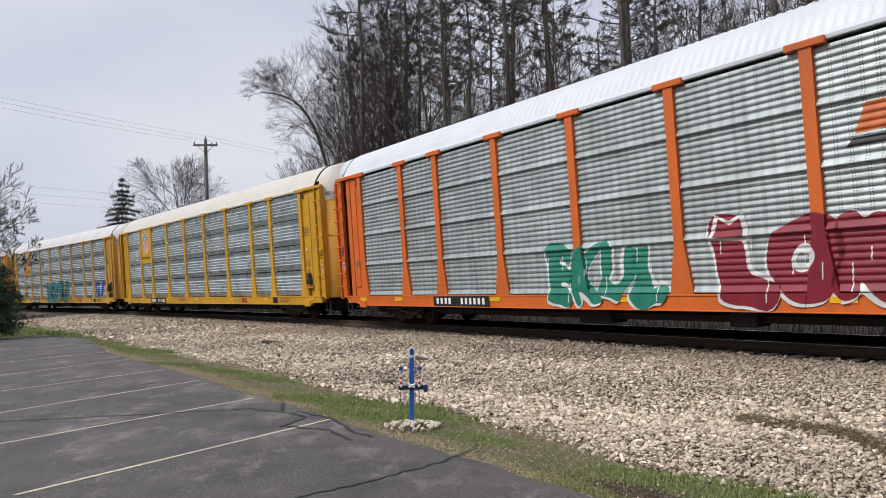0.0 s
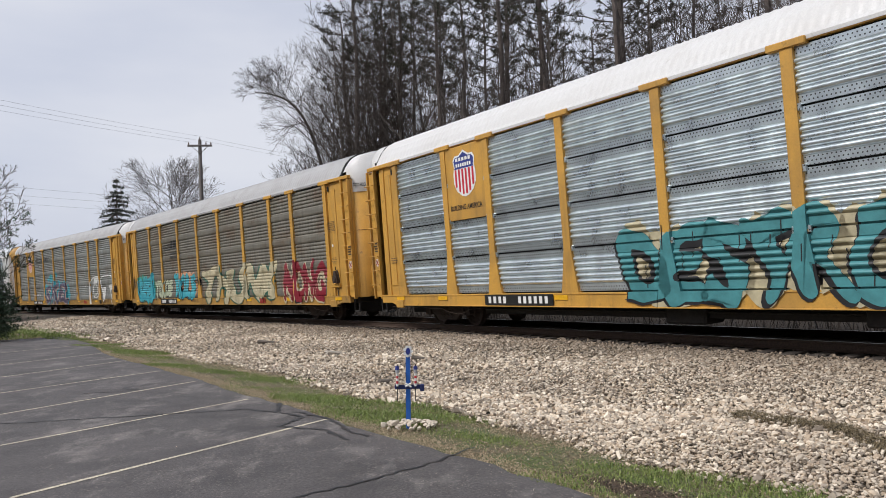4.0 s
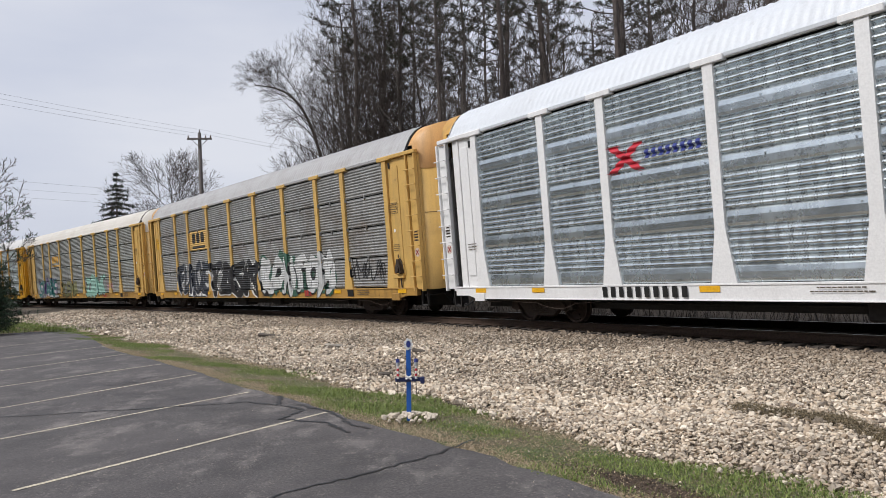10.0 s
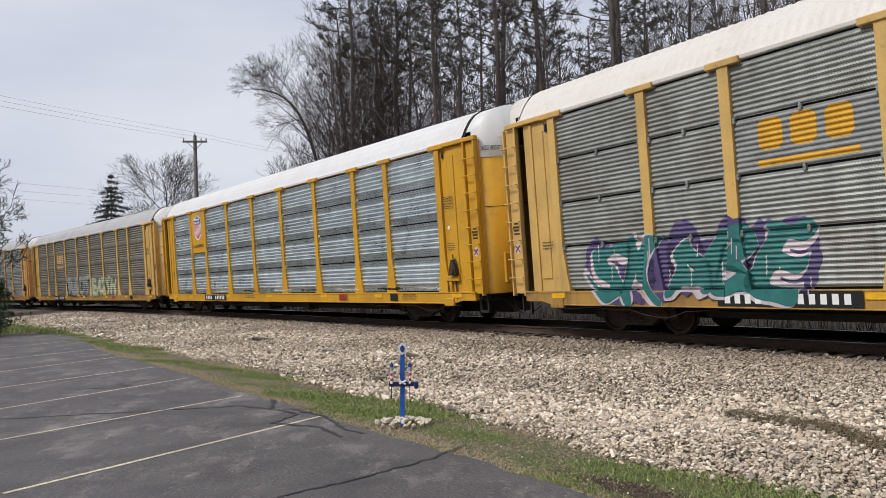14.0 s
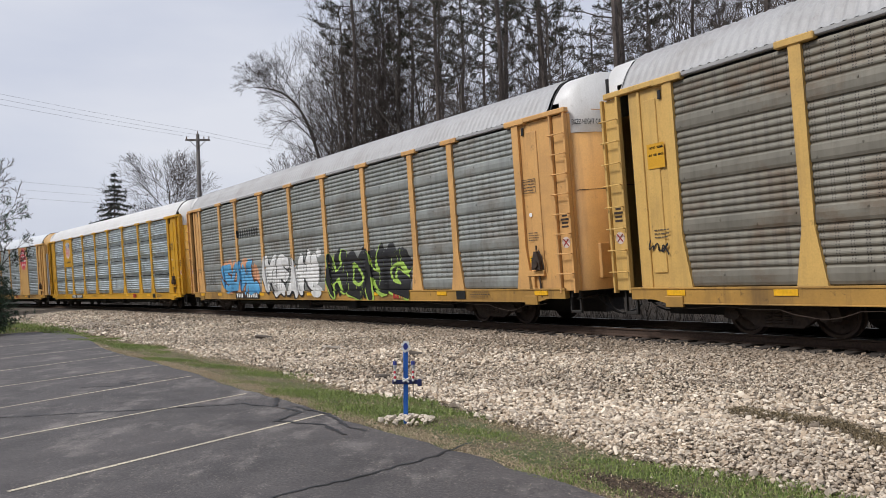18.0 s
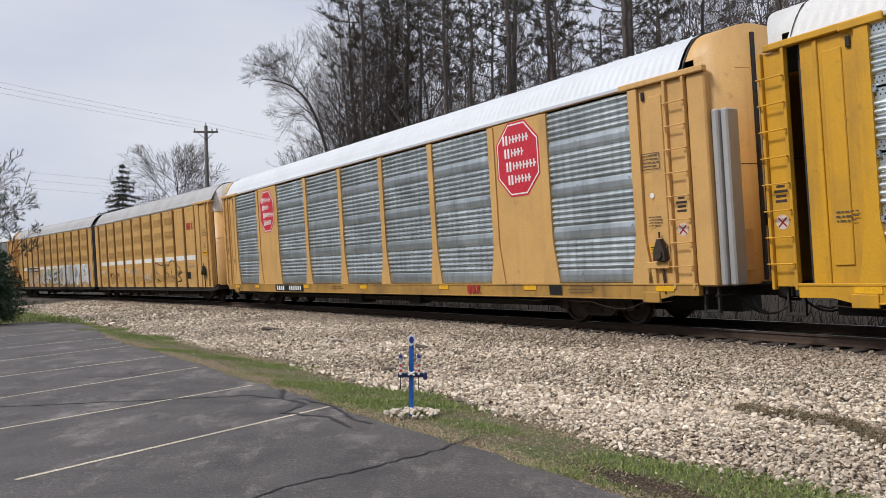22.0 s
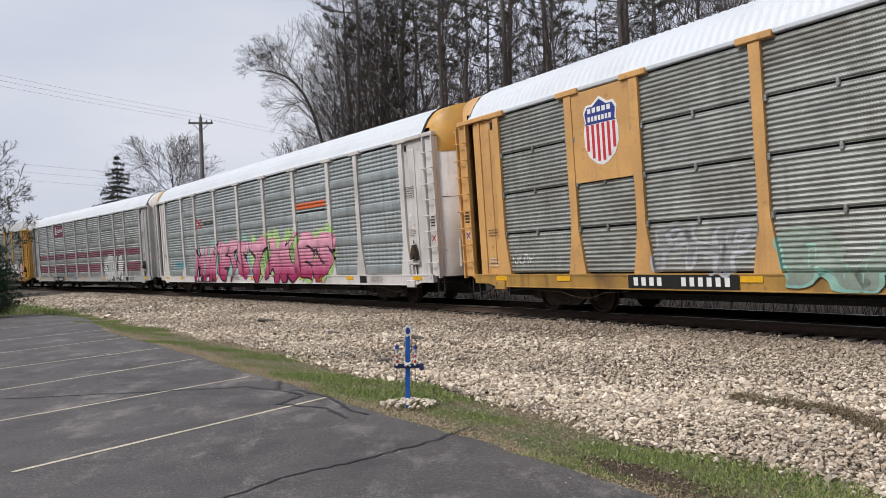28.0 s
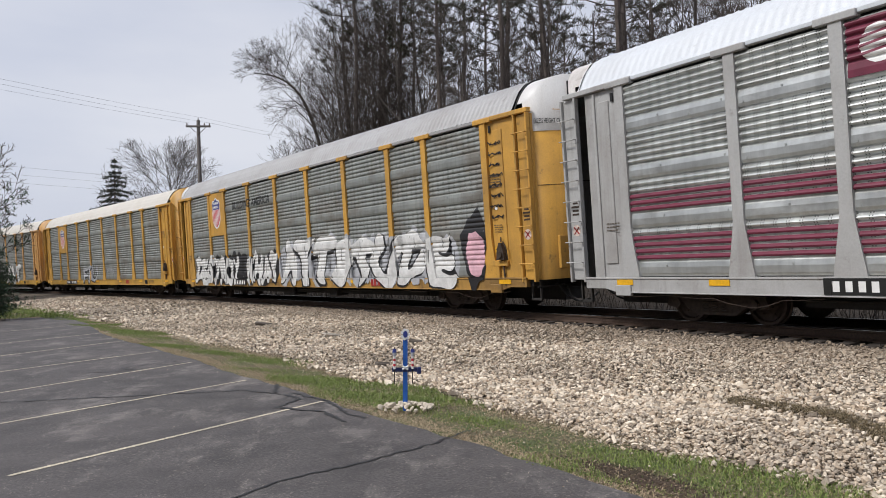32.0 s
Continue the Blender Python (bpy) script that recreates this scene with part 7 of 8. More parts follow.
def blades(rng, x, y, z, h, w, lean):
    n = len(x)
    a = rng.uniform(0, 6.283, n)
    dx, dy = np.cos(a), np.sin(a)
    l = rng.uniform(0.2, 1.0, n) * lean * h
    la = rng.uniform(0, 6.283, n)
    lx, ly = np.cos(la) * l, np.sin(la) * l
    base = np.stack([x, y, z], 1)
    side = np.stack([dx * w, dy * w, np.zeros(n)], 1)
    mid = base + np.stack([lx * 0.35, ly * 0.35, h * 0.6], 1)
    tip = base + np.stack([lx, ly, h * np.clip(1 - 0.25 * lean, 0.3, 1)], 1)
    v = np.stack([base - side, base + side, mid + side * 0.7, mid - side * 0.7, tip], 1).reshape(-1, 3)
    o = 5 * np.arange(n)[:, None]
    quads = (np.array([[0, 1, 2, 3]]) + o).tolist()
    tris = (np.array([[3, 2, 4]]) + o).tolist()
    return v, quads + tris


def grass():
    rng = np.random.default_rng(12)
    green = blade_material("spring_grass", (0.095, 0.145, 0.034), (0.28, 0.34, 0.09))
    straw = blade_material("dry_grass", (0.24, 0.18, 0.11), (0.52, 0.41, 0.27))

    def put(name, s, v, mat, h, w, lean, label):
        x, y = line_xy(s, v)
        hump = (0.035 * np.sin(x * 1.7) * np.cos(y * 1.3) + 0.03 * np.sin(0.8 * x - 1.1 * y + 1.0)) * np.clip((8.5 - v) / 0.9, 0, 1)
        z = np.where(v > 8.6, -0.022, bank_z(v) + hump - 0.005)
        vv, ff = blades(rng, x, y, z, h, w, lean)
        me = bpy.data.meshes.new(name)
        me.from_pydata(vv.tolist(), [], ff)
        me.materials.append(mat)
        tagged(new(name, me), label, "grass", kind="stuff")

    waves = [(rng.uniform(0.5, 3.6), rng.uniform(1.5, 7.0), rng.uniform(0, 6.283)) for _ in range(9)]

    def patchy(s, v):
        """Lush and thin places of the verge."""
        return sum(np.sin(a * s + b * v + c) for a, b, c in waves) / 3.0

    n = 190000
    s, v = -42 + 47 * rng.random(n) ** 0.8, rng.uniform(8.05, 9.6, n)
    lush = patchy(s, v) + 0.55 * np.exp(-((s + 9.5) / 2.6) ** 2) + 0.35 * np.exp(-((s + 2.2) / 1.6) ** 2) - 0.75 * np.exp(-((s + 6.2) / 1.0) ** 2) - 0.7 * np.exp(-((s + 17.5) / 3.0) ** 2)
    mid = 8.86 + 0.10 * np.sin(s * 0.55) + 0.05 * np.sin(s * 2.1)
    off = np.abs(v - mid) / (0.42 + 0.12 * np.sin(s * 1.3 + 0.5) + 0.08 * np.sin(s * 3.1))
    dirt = ((s + 4.45) / 0.55) ** 2 + ((v - 9.14) / 0.19) ** 2 < 1 + rng.normal(0, 0.35, n)
    keep = (rng.random(n) < np.clip(0.95 + 0.75 * lush - 1.1 * np.clip(off - 0.65, 0, 2), 0.06, 1.0)) & (off < 1.6) & ~dirt
    s, v, lush = s[keep], v[keep], lush[keep]
    put("grass", s, v, green, rng.uniform(0.015, 0.05, len(s)) * np.clip(0.9 + 0.45 * lush, 0.5, 1.5), rng.uniform(0.002, 0.0045, len(s)), 1.2, "short patchy green spring grass strip")
    n = 90000
    s = -42 + 47 * rng.random(n) ** 0.8
    pick = rng.random(n)
    v = np.where(pick < 0.45, rng.normal(9.44, 0.12, n), np.where(pick < 0.65, rng.normal(8.36, 0.14, n), rng.uniform(8.1, 9.6, n)))
    keep = (v > 8.0) & (v < 9.72) & ((pick < 0.65) | (patchy(s, v) < 0.35))
    s, v = s[keep], v[keep]
    put("dry_grass", s, v, straw, rng.uniform(0.010, 0.034, len(s)), rng.uniform(0.003, 0.006, len(s)), 2.6, "dead straw and thatch along the lot's rim")
    n = 8000
    s, v = rng.normal(-4.2, 0.45, n), rng.normal(9.20, 0.11, n)
    put("leaf_litter", s, v, blade_material("dark_litter", (0.03, 0.02, 0.013), (0.12, 0.08, 0.05)), rng.uniform(0.008, 0.02, n), rng.uniform(0.006, 0.014, n), 2.5, "dark patch of rotted leaves in the grass")
    n = 16000
    s, v = rng.uniform(-62, -34, n), rng.uniform(7.6, 19, n)
    keep = (v < 9.4) | (s < -36.5)
    s, v = s[keep], v[keep]
    put("far_grass", s, v, green, rng.uniform(0.06, 0.16, len(s)), rng.uniform(0.012, 0.022, len(s)), 0.9, "rough grass at the lot's far end")
    # a ridge of dead weeds on the ballast
    n = 7000
    f = rng.random(n)
    s = -5.9 + 2.4 * f
    v = 6.12 + 0.42 * f + 0.10 * np.sin(f * 9) + rng.normal(0, 0.10, n)
    put("dead_weeds", s, v, blade_material("brown_weeds", (0.07, 0.052, 0.03), (0.26, 0.20, 0.11)), rng.uniform(0.05, 0.115, n), rng.uniform(0.004, 0.009, n), 1.8, "matted brown weeds on the ballast")


grass()


# ---- memorial cross ----
def memorial():
    blue = paint("bright_blue_paint", (0.02, 0.13, 0.50), (0.02, 0.06, 0.2), amount=0.3)
    navy = plain("dark_blue_plastic", (0.02, 0.03, 0.11), 0.45)
    c = thing("memorial_cross", "small blue roadside cross with striped ornaments and white finial", "cross", m=pose(-0.41, 9.02, 0.0, 0, 1.2, 3))
    part("upright", Geo().box(-0.027, 0.027, -0.012, 0.012, -0.1, 0.83, 0.004), blue, c)
    part("crossbar", Geo().box(-0.155, 0.155, -0.028, -0.012, 0.435, 0.485, 0.004), navy, c, "dark blue crossbar")
    part("lamp_box", Geo().box(0.135, 0.185, -0.045, 0.0, 0.41, 0.49, 0.008), navy, c, "small dark lamp box")
    part("bow", Geo().rod((-0.035, -0.03, 0.465), (0.035, -0.03, 0.50), 0.012).rod((-0.03, -0.03, 0.50), (0.035, -0.03, 0.46), 0.012), WHITEP, c, "little white ribbon bow")
    g = Geo()
    for i in range(7):
        a = 2 * math.pi * i / 7
        x, z = 0.036 * math.cos(a), 0.865 + 0.05 * math.sin(a)
        g.rod((x, -0.022, z), (x, -0.006, z), 0.020, n=8)
    fin = part("finial", g, WHITEP, c, "white flower-shaped finial")
    g = Geo()
    n = 16
    g.v = [(0.026 * math.cos(2 * math.pi * i / n), -0.026, 0.868 + 0.04 * math.sin(2 * math.pi * i / n)) for i in range(n)] + [(0.026 * math.cos(2 * math.pi * i / n), -0.006, 0.868 + 0.04 * math.sin(2 * math.pi * i / n)) for i in range(n)]
    g.f = [tuple(range(n))[::-1]] + [(i, (i + 1) % n, n + (i + 1) % n, n + i) for i in range(n)]
    part("dark_disc", g, NAVY, fin, "dark oval centre")
    for x in (-0.125, 0.085):
        stick = part("ornament", Geo().rod((x, -0.035, 0.30), (x, -0.035, 0.72), 0.006), BLACK, c, "thin striped ornament on a stick")
        for k in range(5):
            part("band", Geo().rod((x, -0.035, 0.47 + k * 0.03), (x, -0.035, 0.4998 + k * 0.03), 0.014, n=10), RED if k % 2 else WHITEP, stick)
        part("collar", Geo().rod((x, -0.035, 0.62), (x, -0.035, 0.66), 0.02, 0.026, 10), P_SILVER, stick)
        part("crown", Geo().rod((x, -0.035, 0.66), (x, -0.035, 0.70), 0.026, 0.022, 10), NAVY, stick, "blue crown of the ornament")
    # the heap at its foot, stone by stone
    mound = thing("stone_heap", "low heap of pale stones round the cross", "stones", m=pose(-0.41, 9.02, 0.0))
    mat = stone_material("heap_stone", (0.46, 0.39, 0.30), (0.76, 0.67, 0.55))
    rng = np.random.default_rng(21)
    shapes = []
    for k in range(6):
        v, f = stone_field(rng, np.zeros((1, 3)), np.array([0.045]), True)
        g = Geo()
        g.add(v.tolist(), f.tolist())
        shapes.append(g.mesh("stone", mat))
    r = random.Random(22)
    for k in range(64):
        a, d = r.uniform(0, 6.283), 0.28 * math.sqrt(r.random())
        z = 0.06 * (1 - (d / 0.3) ** 2) + 0.008
        part("stone", shapes[k % 6], None, mound, m=pose(d * math.cos(a) * 1.15, d * math.sin(a) * 0.8, z, r.uniform(-30, 30), r.uniform(-30, 30), r.uniform(0, 360)))


memorial()


def ballast_debris():
    """Chunks of old sleeper and slabs of stone that lie on the ballast."""
    old = paint("grey_weathered_timber", (0.13, 0.11, 0.09), (0.05, 0.04, 0.03), amount=0.6, rough=0.9)
    slab = stone_material("slab_stone", (0.40, 0.36, 0.30), (0.50, 0.45, 0.38))
    for name, label, mat, s, v, turn, dims in (
            ("timber_chunk", "grey weathered timber chunk lying on the ballast", old, -12.0, 7.38, 30, (0.13, 0.07, 0.08)),
            ("timber_chunk", "dark broken timber chunk lying on the ballast", old, -14.0, 5.5, -10, (0.14, 0.06, 0.08)),
            ("stone_slab", "flat pale stone slab lying tilted on the ballast", slab, -17.4, 5.75, 40, (0.26, 0.10, 0.06)),
            ("timber_chunk", "dark broken timber chunk far along the ballast", old, -22.3, 5.5, 20, (0.3, 0.09, 0.08))):
        p = on_line(s, v)[0]
        g = Geo().box(-dims[0], dims[0], -dims[1], dims[1], -0.05, dims[2], 0.025)
        r = random.Random(int(s * 10))
        g.v = [(x * r.uniform(0.86, 1.08), y * r.uniform(0.8, 1.1), z * r.uniform(0.8, 1.15)) for x, y, z in g.v]
        ob = tagged(new(name, g.mesh(name, mat)), label, "debris")
        ob.matrix_basis = pose(p.x, p.y, ground_z(v) + swell(p.x, p.y) + 0.01, 3, 8, turn)


ballast_debris()


# ---- trees ----
def bark(name, a, b_):
    m, nt, b = nodes_of(name)
    n = noise_node(nt, 5.0, 6, 0.65, (3.0, 3.0, 0.5), "World")
    fine = noise_node(nt, 30.0, 4, 0.6, coords="World")
    c = mix(nt, mapped(nt, n.outputs[0], 0.35, 0.7), a, b_)
    c = mix(nt, mapped(nt, fine.outputs[0], 0.3, 0.7), mix(nt, 0.4, c, (0.01, 0.01, 0.01)), c)
    nt.links.new(c, b.inputs["Base Color"])
    b.inputs["Roughness"].default_value = 0.9
    bump(nt, b, n.outputs[0], 0.6, 0.03)
    return m


BARK_P = bark("pine_bark", (0.070, 0.056, 0.050), (0.20, 0.162, 0.14))
BARK_D = bark("grey_brown_bark", (0.075, 0.064, 0.056), (0.20, 0.17, 0.15))
TWIG = bark("brown_twig", (0.072, 0.057, 0.050), (0.155, 0.125, 0.108))
NEEDLE = blade_material("pine_needles", (0.024, 0.026, 0.014), (0.064, 0.062, 0.034))
NEEDLE_S = blade_material("spruce_needles", (0.010, 0.020, 0.012), (0.028, 0.045, 0.024))
NEEDLE_B = blade_material("bush_needles", (0.02, 0.045, 0.025), (0.055, 0.095, 0.05))


def tube(g, pts, radii, n=5):
    """A tapering tube through points, open at its ends."""
    o = len(g.v)
    for i, p in enumerate(pts):
        d = (pts[min(i + 1, len(pts) - 1)] - pts[max(i - 1, 0)])
        d = d.normalized() if d.length > 1e-6 else Vector((0, 0, 1))
        u = d.cross(Vector((1, 0.3, 0.1)) if abs(d.z) > 0.8 else Vector((0, 0, 1))).normalized()
        w = d.cross(u)
        for k in range(n):
            a = 2 * math.pi * k / n
            q = p + (u * math.cos(a) + w * math.sin(a)) * radii[i]
            g.v.append((q.x, q.y, q.z))
    for i in range(len(pts) - 1):
        for k in range(n):
            g.f.append((o + i * n + k, o + i * n + (k + 1) % n, o + (i + 1) * n + (k + 1) % n, o + (i + 1) * n + k))


THIN = [0.006]


def grow(gs, rng, start, way, length, radius, level, kids, up=0.10, fork=0.7, crook=0.10):
    """A limb whose side twigs leave it in turn all round, shorter towards its tip; gs holds the meshes of limbs and of twigs."""
    n = 6 if level < 2 else 4 if level < 3 else 3
    pts, d = [start], way.normalized()
    for i in range(n):
        d = (d + Vector((rng.uniform(-1, 1), rng.uniform(-1, 1), rng.uniform(-1, 1))) * crook + Vector((0, 0, up))).normalized()
        pts.append(pts[-1] + d * (length / n))
    radii = [max(THIN[0], radius * (1 - 0.8 * i / n)) for i in range(n + 1)]
    tube(gs[0] if level < 2 else gs[1], pts, radii, 5 if level < 2 else 3)
    if level > len(kids):
        return
    m = kids[level - 1]
    turn = rng.uniform(0, 6.283)
    for k in range(m):
        f = 0.20 + 0.78 * (k + 0.8 * rng.random()) / m
        i = min(n - 1, int(f * n))
        p = pts[i].lerp(pts[i + 1], f * n - i)
        d = (pts[i + 1] - pts[i]).normalized()
        u = d.cross(Vector((0.2, 0.1, 1)) if abs(d.z) < 0.9 else Vector((1, 0, 0))).normalized()
        w = d.cross(u)
        a = turn + 2.4 * k + rng.uniform(-0.5, 0.5)
        b = fork * rng.uniform(0.65, 1.25)
        grow(gs, rng, p, d * math.cos(b) + (u * math.cos(a) + w * math.sin(a)) * math.sin(b), length * (0.66 - 0.30 * f) * rng.uniform(0.75, 1.25), max(THIN[0], radii[i] * 0.6), level + 1, kids, up, fork, crook)


def needle_star(vs, fs, rng, c, size, n=12, droop=0.0, width=0.03):
    for k in range(n):
        d = Vector((rng.gauss(0, 1), rng.gauss(0, 1), rng.gauss(0, 0.8) - droop)).normalized()
        q = d.cross(Vector((rng.uniform(-1, 1), rng.uniform(-1, 1), 1))).normalized() * size * width * 4
        o = len(vs)
        a = c + d * size * 0.05
        b = c + d * size * rng.uniform(0.6, 1.1)
        vs += [tuple(a - q * 0.4), tuple(a + q * 0.4), tuple(b)]
        fs.append((o, o + 1, o + 2))


def bare_tree(seed, height, limbs=16, kids=(6, 4, 3), up=0.12, fork=0.62, trunk=0.18, lean=(0, 0), low=0.3, reach=1.0, rise=(0.5, 1.3)):
    rng = random.Random(seed)
    gs = (Geo(), Geo())
    n = 9
    pts = [Vector((0, 0, -0.3))]
    for i in range(1, n + 1):
        f = i / n
        pts.append(Vector((lean[0] * f * f + rng.uniform(-0.12, 0.12), lean[1] * f * f + rng.uniform(-0.12, 0.12), height * 0.88 * f)))
    radii = [trunk * (1 - 0.85 * i / n) for i in range(n + 1)]
    tube(gs[0], pts, radii, 8)
    for k in range(limbs):
        f = low + (0.98 - low) * (k + rng.random()) / limbs
        i = min(n - 1, int(f * n))
        p = pts[i].lerp(pts[i + 1], f * n - i)
        a = k * 2.4 + rng.uniform(-0.6, 0.6)
        grow(gs, rng, p, Vector((math.cos(a), math.sin(a), rng.uniform(*rise))), height * 0.32 * reach * (1.15 - 0.65 * f) * rng.uniform(0.8, 1.2), radii[i] * 0.6, 1, kids, up, fork)
    return gs


def pine(seed, height):
    """A tall stem with dead lower branches and, higher up, branches that end in dark needle clumps."""
    rng = random.Random(seed)
    t, b = Geo(), Geo()
    vs, fs = [], []
    n = 10
    sway = [Vector((rng.uniform(-0.1, 0.1), rng.uniform(-0.1, 0.1), 0)) for _ in range(n + 1)]
    pts = [Vector((0, 0, -0.4 + (height + 0.4) * i / n)) + sway[i] for i in range(n + 1)]
    radii = [0.165 * (1 - 0.80 * (i / n) ** 1.3) + 0.01 for i in range(n + 1)]
    tube(t, pts, radii, 9)
    start = height * rng.uniform(0.50, 0.62)
    for k in range(62):
        z = height * (0.14 + 0.85 * (k + rng.random()) / 62)
        i = min(n - 1, int((z + 0.4) / (height + 0.4) * n))
        p = Vector((pts[i].x, pts[i].y, z))
        a = k * 2.4 + rng.uniform(-0.5, 0.5)
        live = z > start + rng.uniform(-1.2, 1.2)
        top = (z - start) / (height - start)
        ln = rng.uniform(1.6, 3.2) * (1.1 - 0.75 * top) if live else rng.uniform(0.6, 2.3)
        d = Vector((math.cos(a), math.sin(a), rng.uniform(0.05, 0.45) if live else rng.uniform(-0.3, 0.25)))
        path = [p]
        for _ in range(5):
            d = (d + Vector((rng.uniform(-0.22, 0.22), rng.uniform(-0.22, 0.22), rng.uniform(-0.16, 0.24)))).normalized()
            path.append(path[-1] + d * ln / 5)
        r = 0.036 if live else 0.022
        tube(b, path, [r, r * 0.8, r * 0.65, r * 0.5, r * 0.35, r * 0.2], 4)
        for _ in range(7 if live else 4):
            j = rng.randint(1, 4)
            q = path[j].lerp(path[j + 1], rng.random())
            e = (path[j + 1] - path[j]).normalized() + Vector((rng.uniform(-1, 1), rng.uniform(-1, 1), rng.uniform(-0.2, 0.6)))
            e = q + e.normalized() * rng.uniform(0.3, 0.8)
            tube(b, [q, q.lerp(e, 0.5) + Vector((0, 0, 0.03)), e], [0.012, 0.009, 0.006], 3)
            if live:
                for f in (0.5, 0.8, 1.0):
                    needle_star(vs, fs, rng, q.lerp(e, f), 0.22, 12, -0.25, 0.04)
        if live:
            needle_star(vs, fs, rng, path[5], 0.30, 20, -0.2, 0.045)
    c = Geo()
    c.v, c.f = vs, fs
    return t, b, c


def as_tree(name, label, pieces, at, group=""):
    th = thing(name, label, "tree", group, at)
    for nm, geo, mat in pieces:
        part(nm, geo, mat, th)
    return th


def forest():
    rng = random.Random(77)
    kinds = [as_tree("pine_tree", "tall pine with a bare trunk and dark needle clumps", list(zip(("trunk", "deadwood", "crown"), pine(s, h), (BARK_P, TWIG, NEEDLE))), pose(*p), "trees behind the track")
             for s, h, p in ((1, 20.0, (3.0, 34.0, 0.1)), (2, 22.0, (7.6, 31.5, 0.1)), (3, 19.0, (0.2, 38.5, 0.1)), (4, 21.0, (12.4, 28.0, 0.1)))]
    bare = []
    for s, h, p in ((11, 14.0, (1.3, 33.0, 0.1)), (12, 16.0, (5.2, 33.4, 0.1)), (13, 12.5, (9.8, 29.0, 0.1))):
        g = bare_tree(s, h, 15, (5, 4, 3), 0.14, 0.6, 0.12)
        bare.append(as_tree("bare_tree", "leafless young tree with fine brown twigs", [("trunk", g[0], BARK_D), ("crown", g[1], TWIG)], pose(*p), "trees behind the track"))
    spots = [(3.0, 34.0), (7.6, 31.5), (0.2, 38.5), (12.4, 28.0), (1.3, 33.0), (5.2, 33.4), (9.8, 29.0)]
    for x, y in ((-4.3, 42.5), (-3.0, 47.0), (-1.9, 44.5), (-3.6, 52.0)):      # pines at the wood's edge
        copy_thing(kinds[len(spots) % 4], pose(x, y, 0.4, 0, 0, 40 * x))
        spots.append((x, y))
    tries = count = 0
    while count < 72 and tries < 6000:
        tries += 1
        s, v = rng.uniform(-62, 16), -rng.uniform(9, 40) if rng.random() < 0.6 else -rng.uniform(9, 22)
        p = on_line(s, v)[0]
        if p.y < 8 or not -0.105 < p.x / p.y < 0.815:
            continue
        pick = rng.random() < 0.52
        if any((p.x - a) ** 2 + (p.y - b) ** 2 < (1.7 if pick else 0.9) ** 2 for a, b in spots):
            continue
        if p.x / p.y < -0.07 and pick and rng.random() < 0.5:
            continue
        spots.append((p.x, p.y))
        k = rng.uniform(0.85, 1.15)
        src = rng.choice(kinds if pick else bare)
        ob = copy_thing(src, pose(p.x, p.y, ground_z(v) + 0.02, rng.uniform(-2, 2), rng.uniform(-2, 2), rng.uniform(0, 360)))
        ob.scale = (k, k, k * rng.uniform(0.95, 1.1))
        count += 1
    while count < 104:      # saplings between them
        s, v = rng.uniform(-58, 14), -rng.uniform(8, 26)
        p = on_line(s, v)[0]
        if p.y < 8 or not -0.10 < p.x / p.y < 0.80:
            continue
        k = rng.uniform(0.5, 0.72)
        ob = copy_thing(rng.choice(bare), pose(p.x, p.y, ground_z(v) + 0.02, rng.uniform(-4, 4), rng.uniform(-4, 4), rng.uniform(0, 360)))
        ob.scale = (k * 1.15, k * 1.15, k)
        ob["label"] = "low leafless sapling in the wood's undergrowth"
        count += 1


forest()


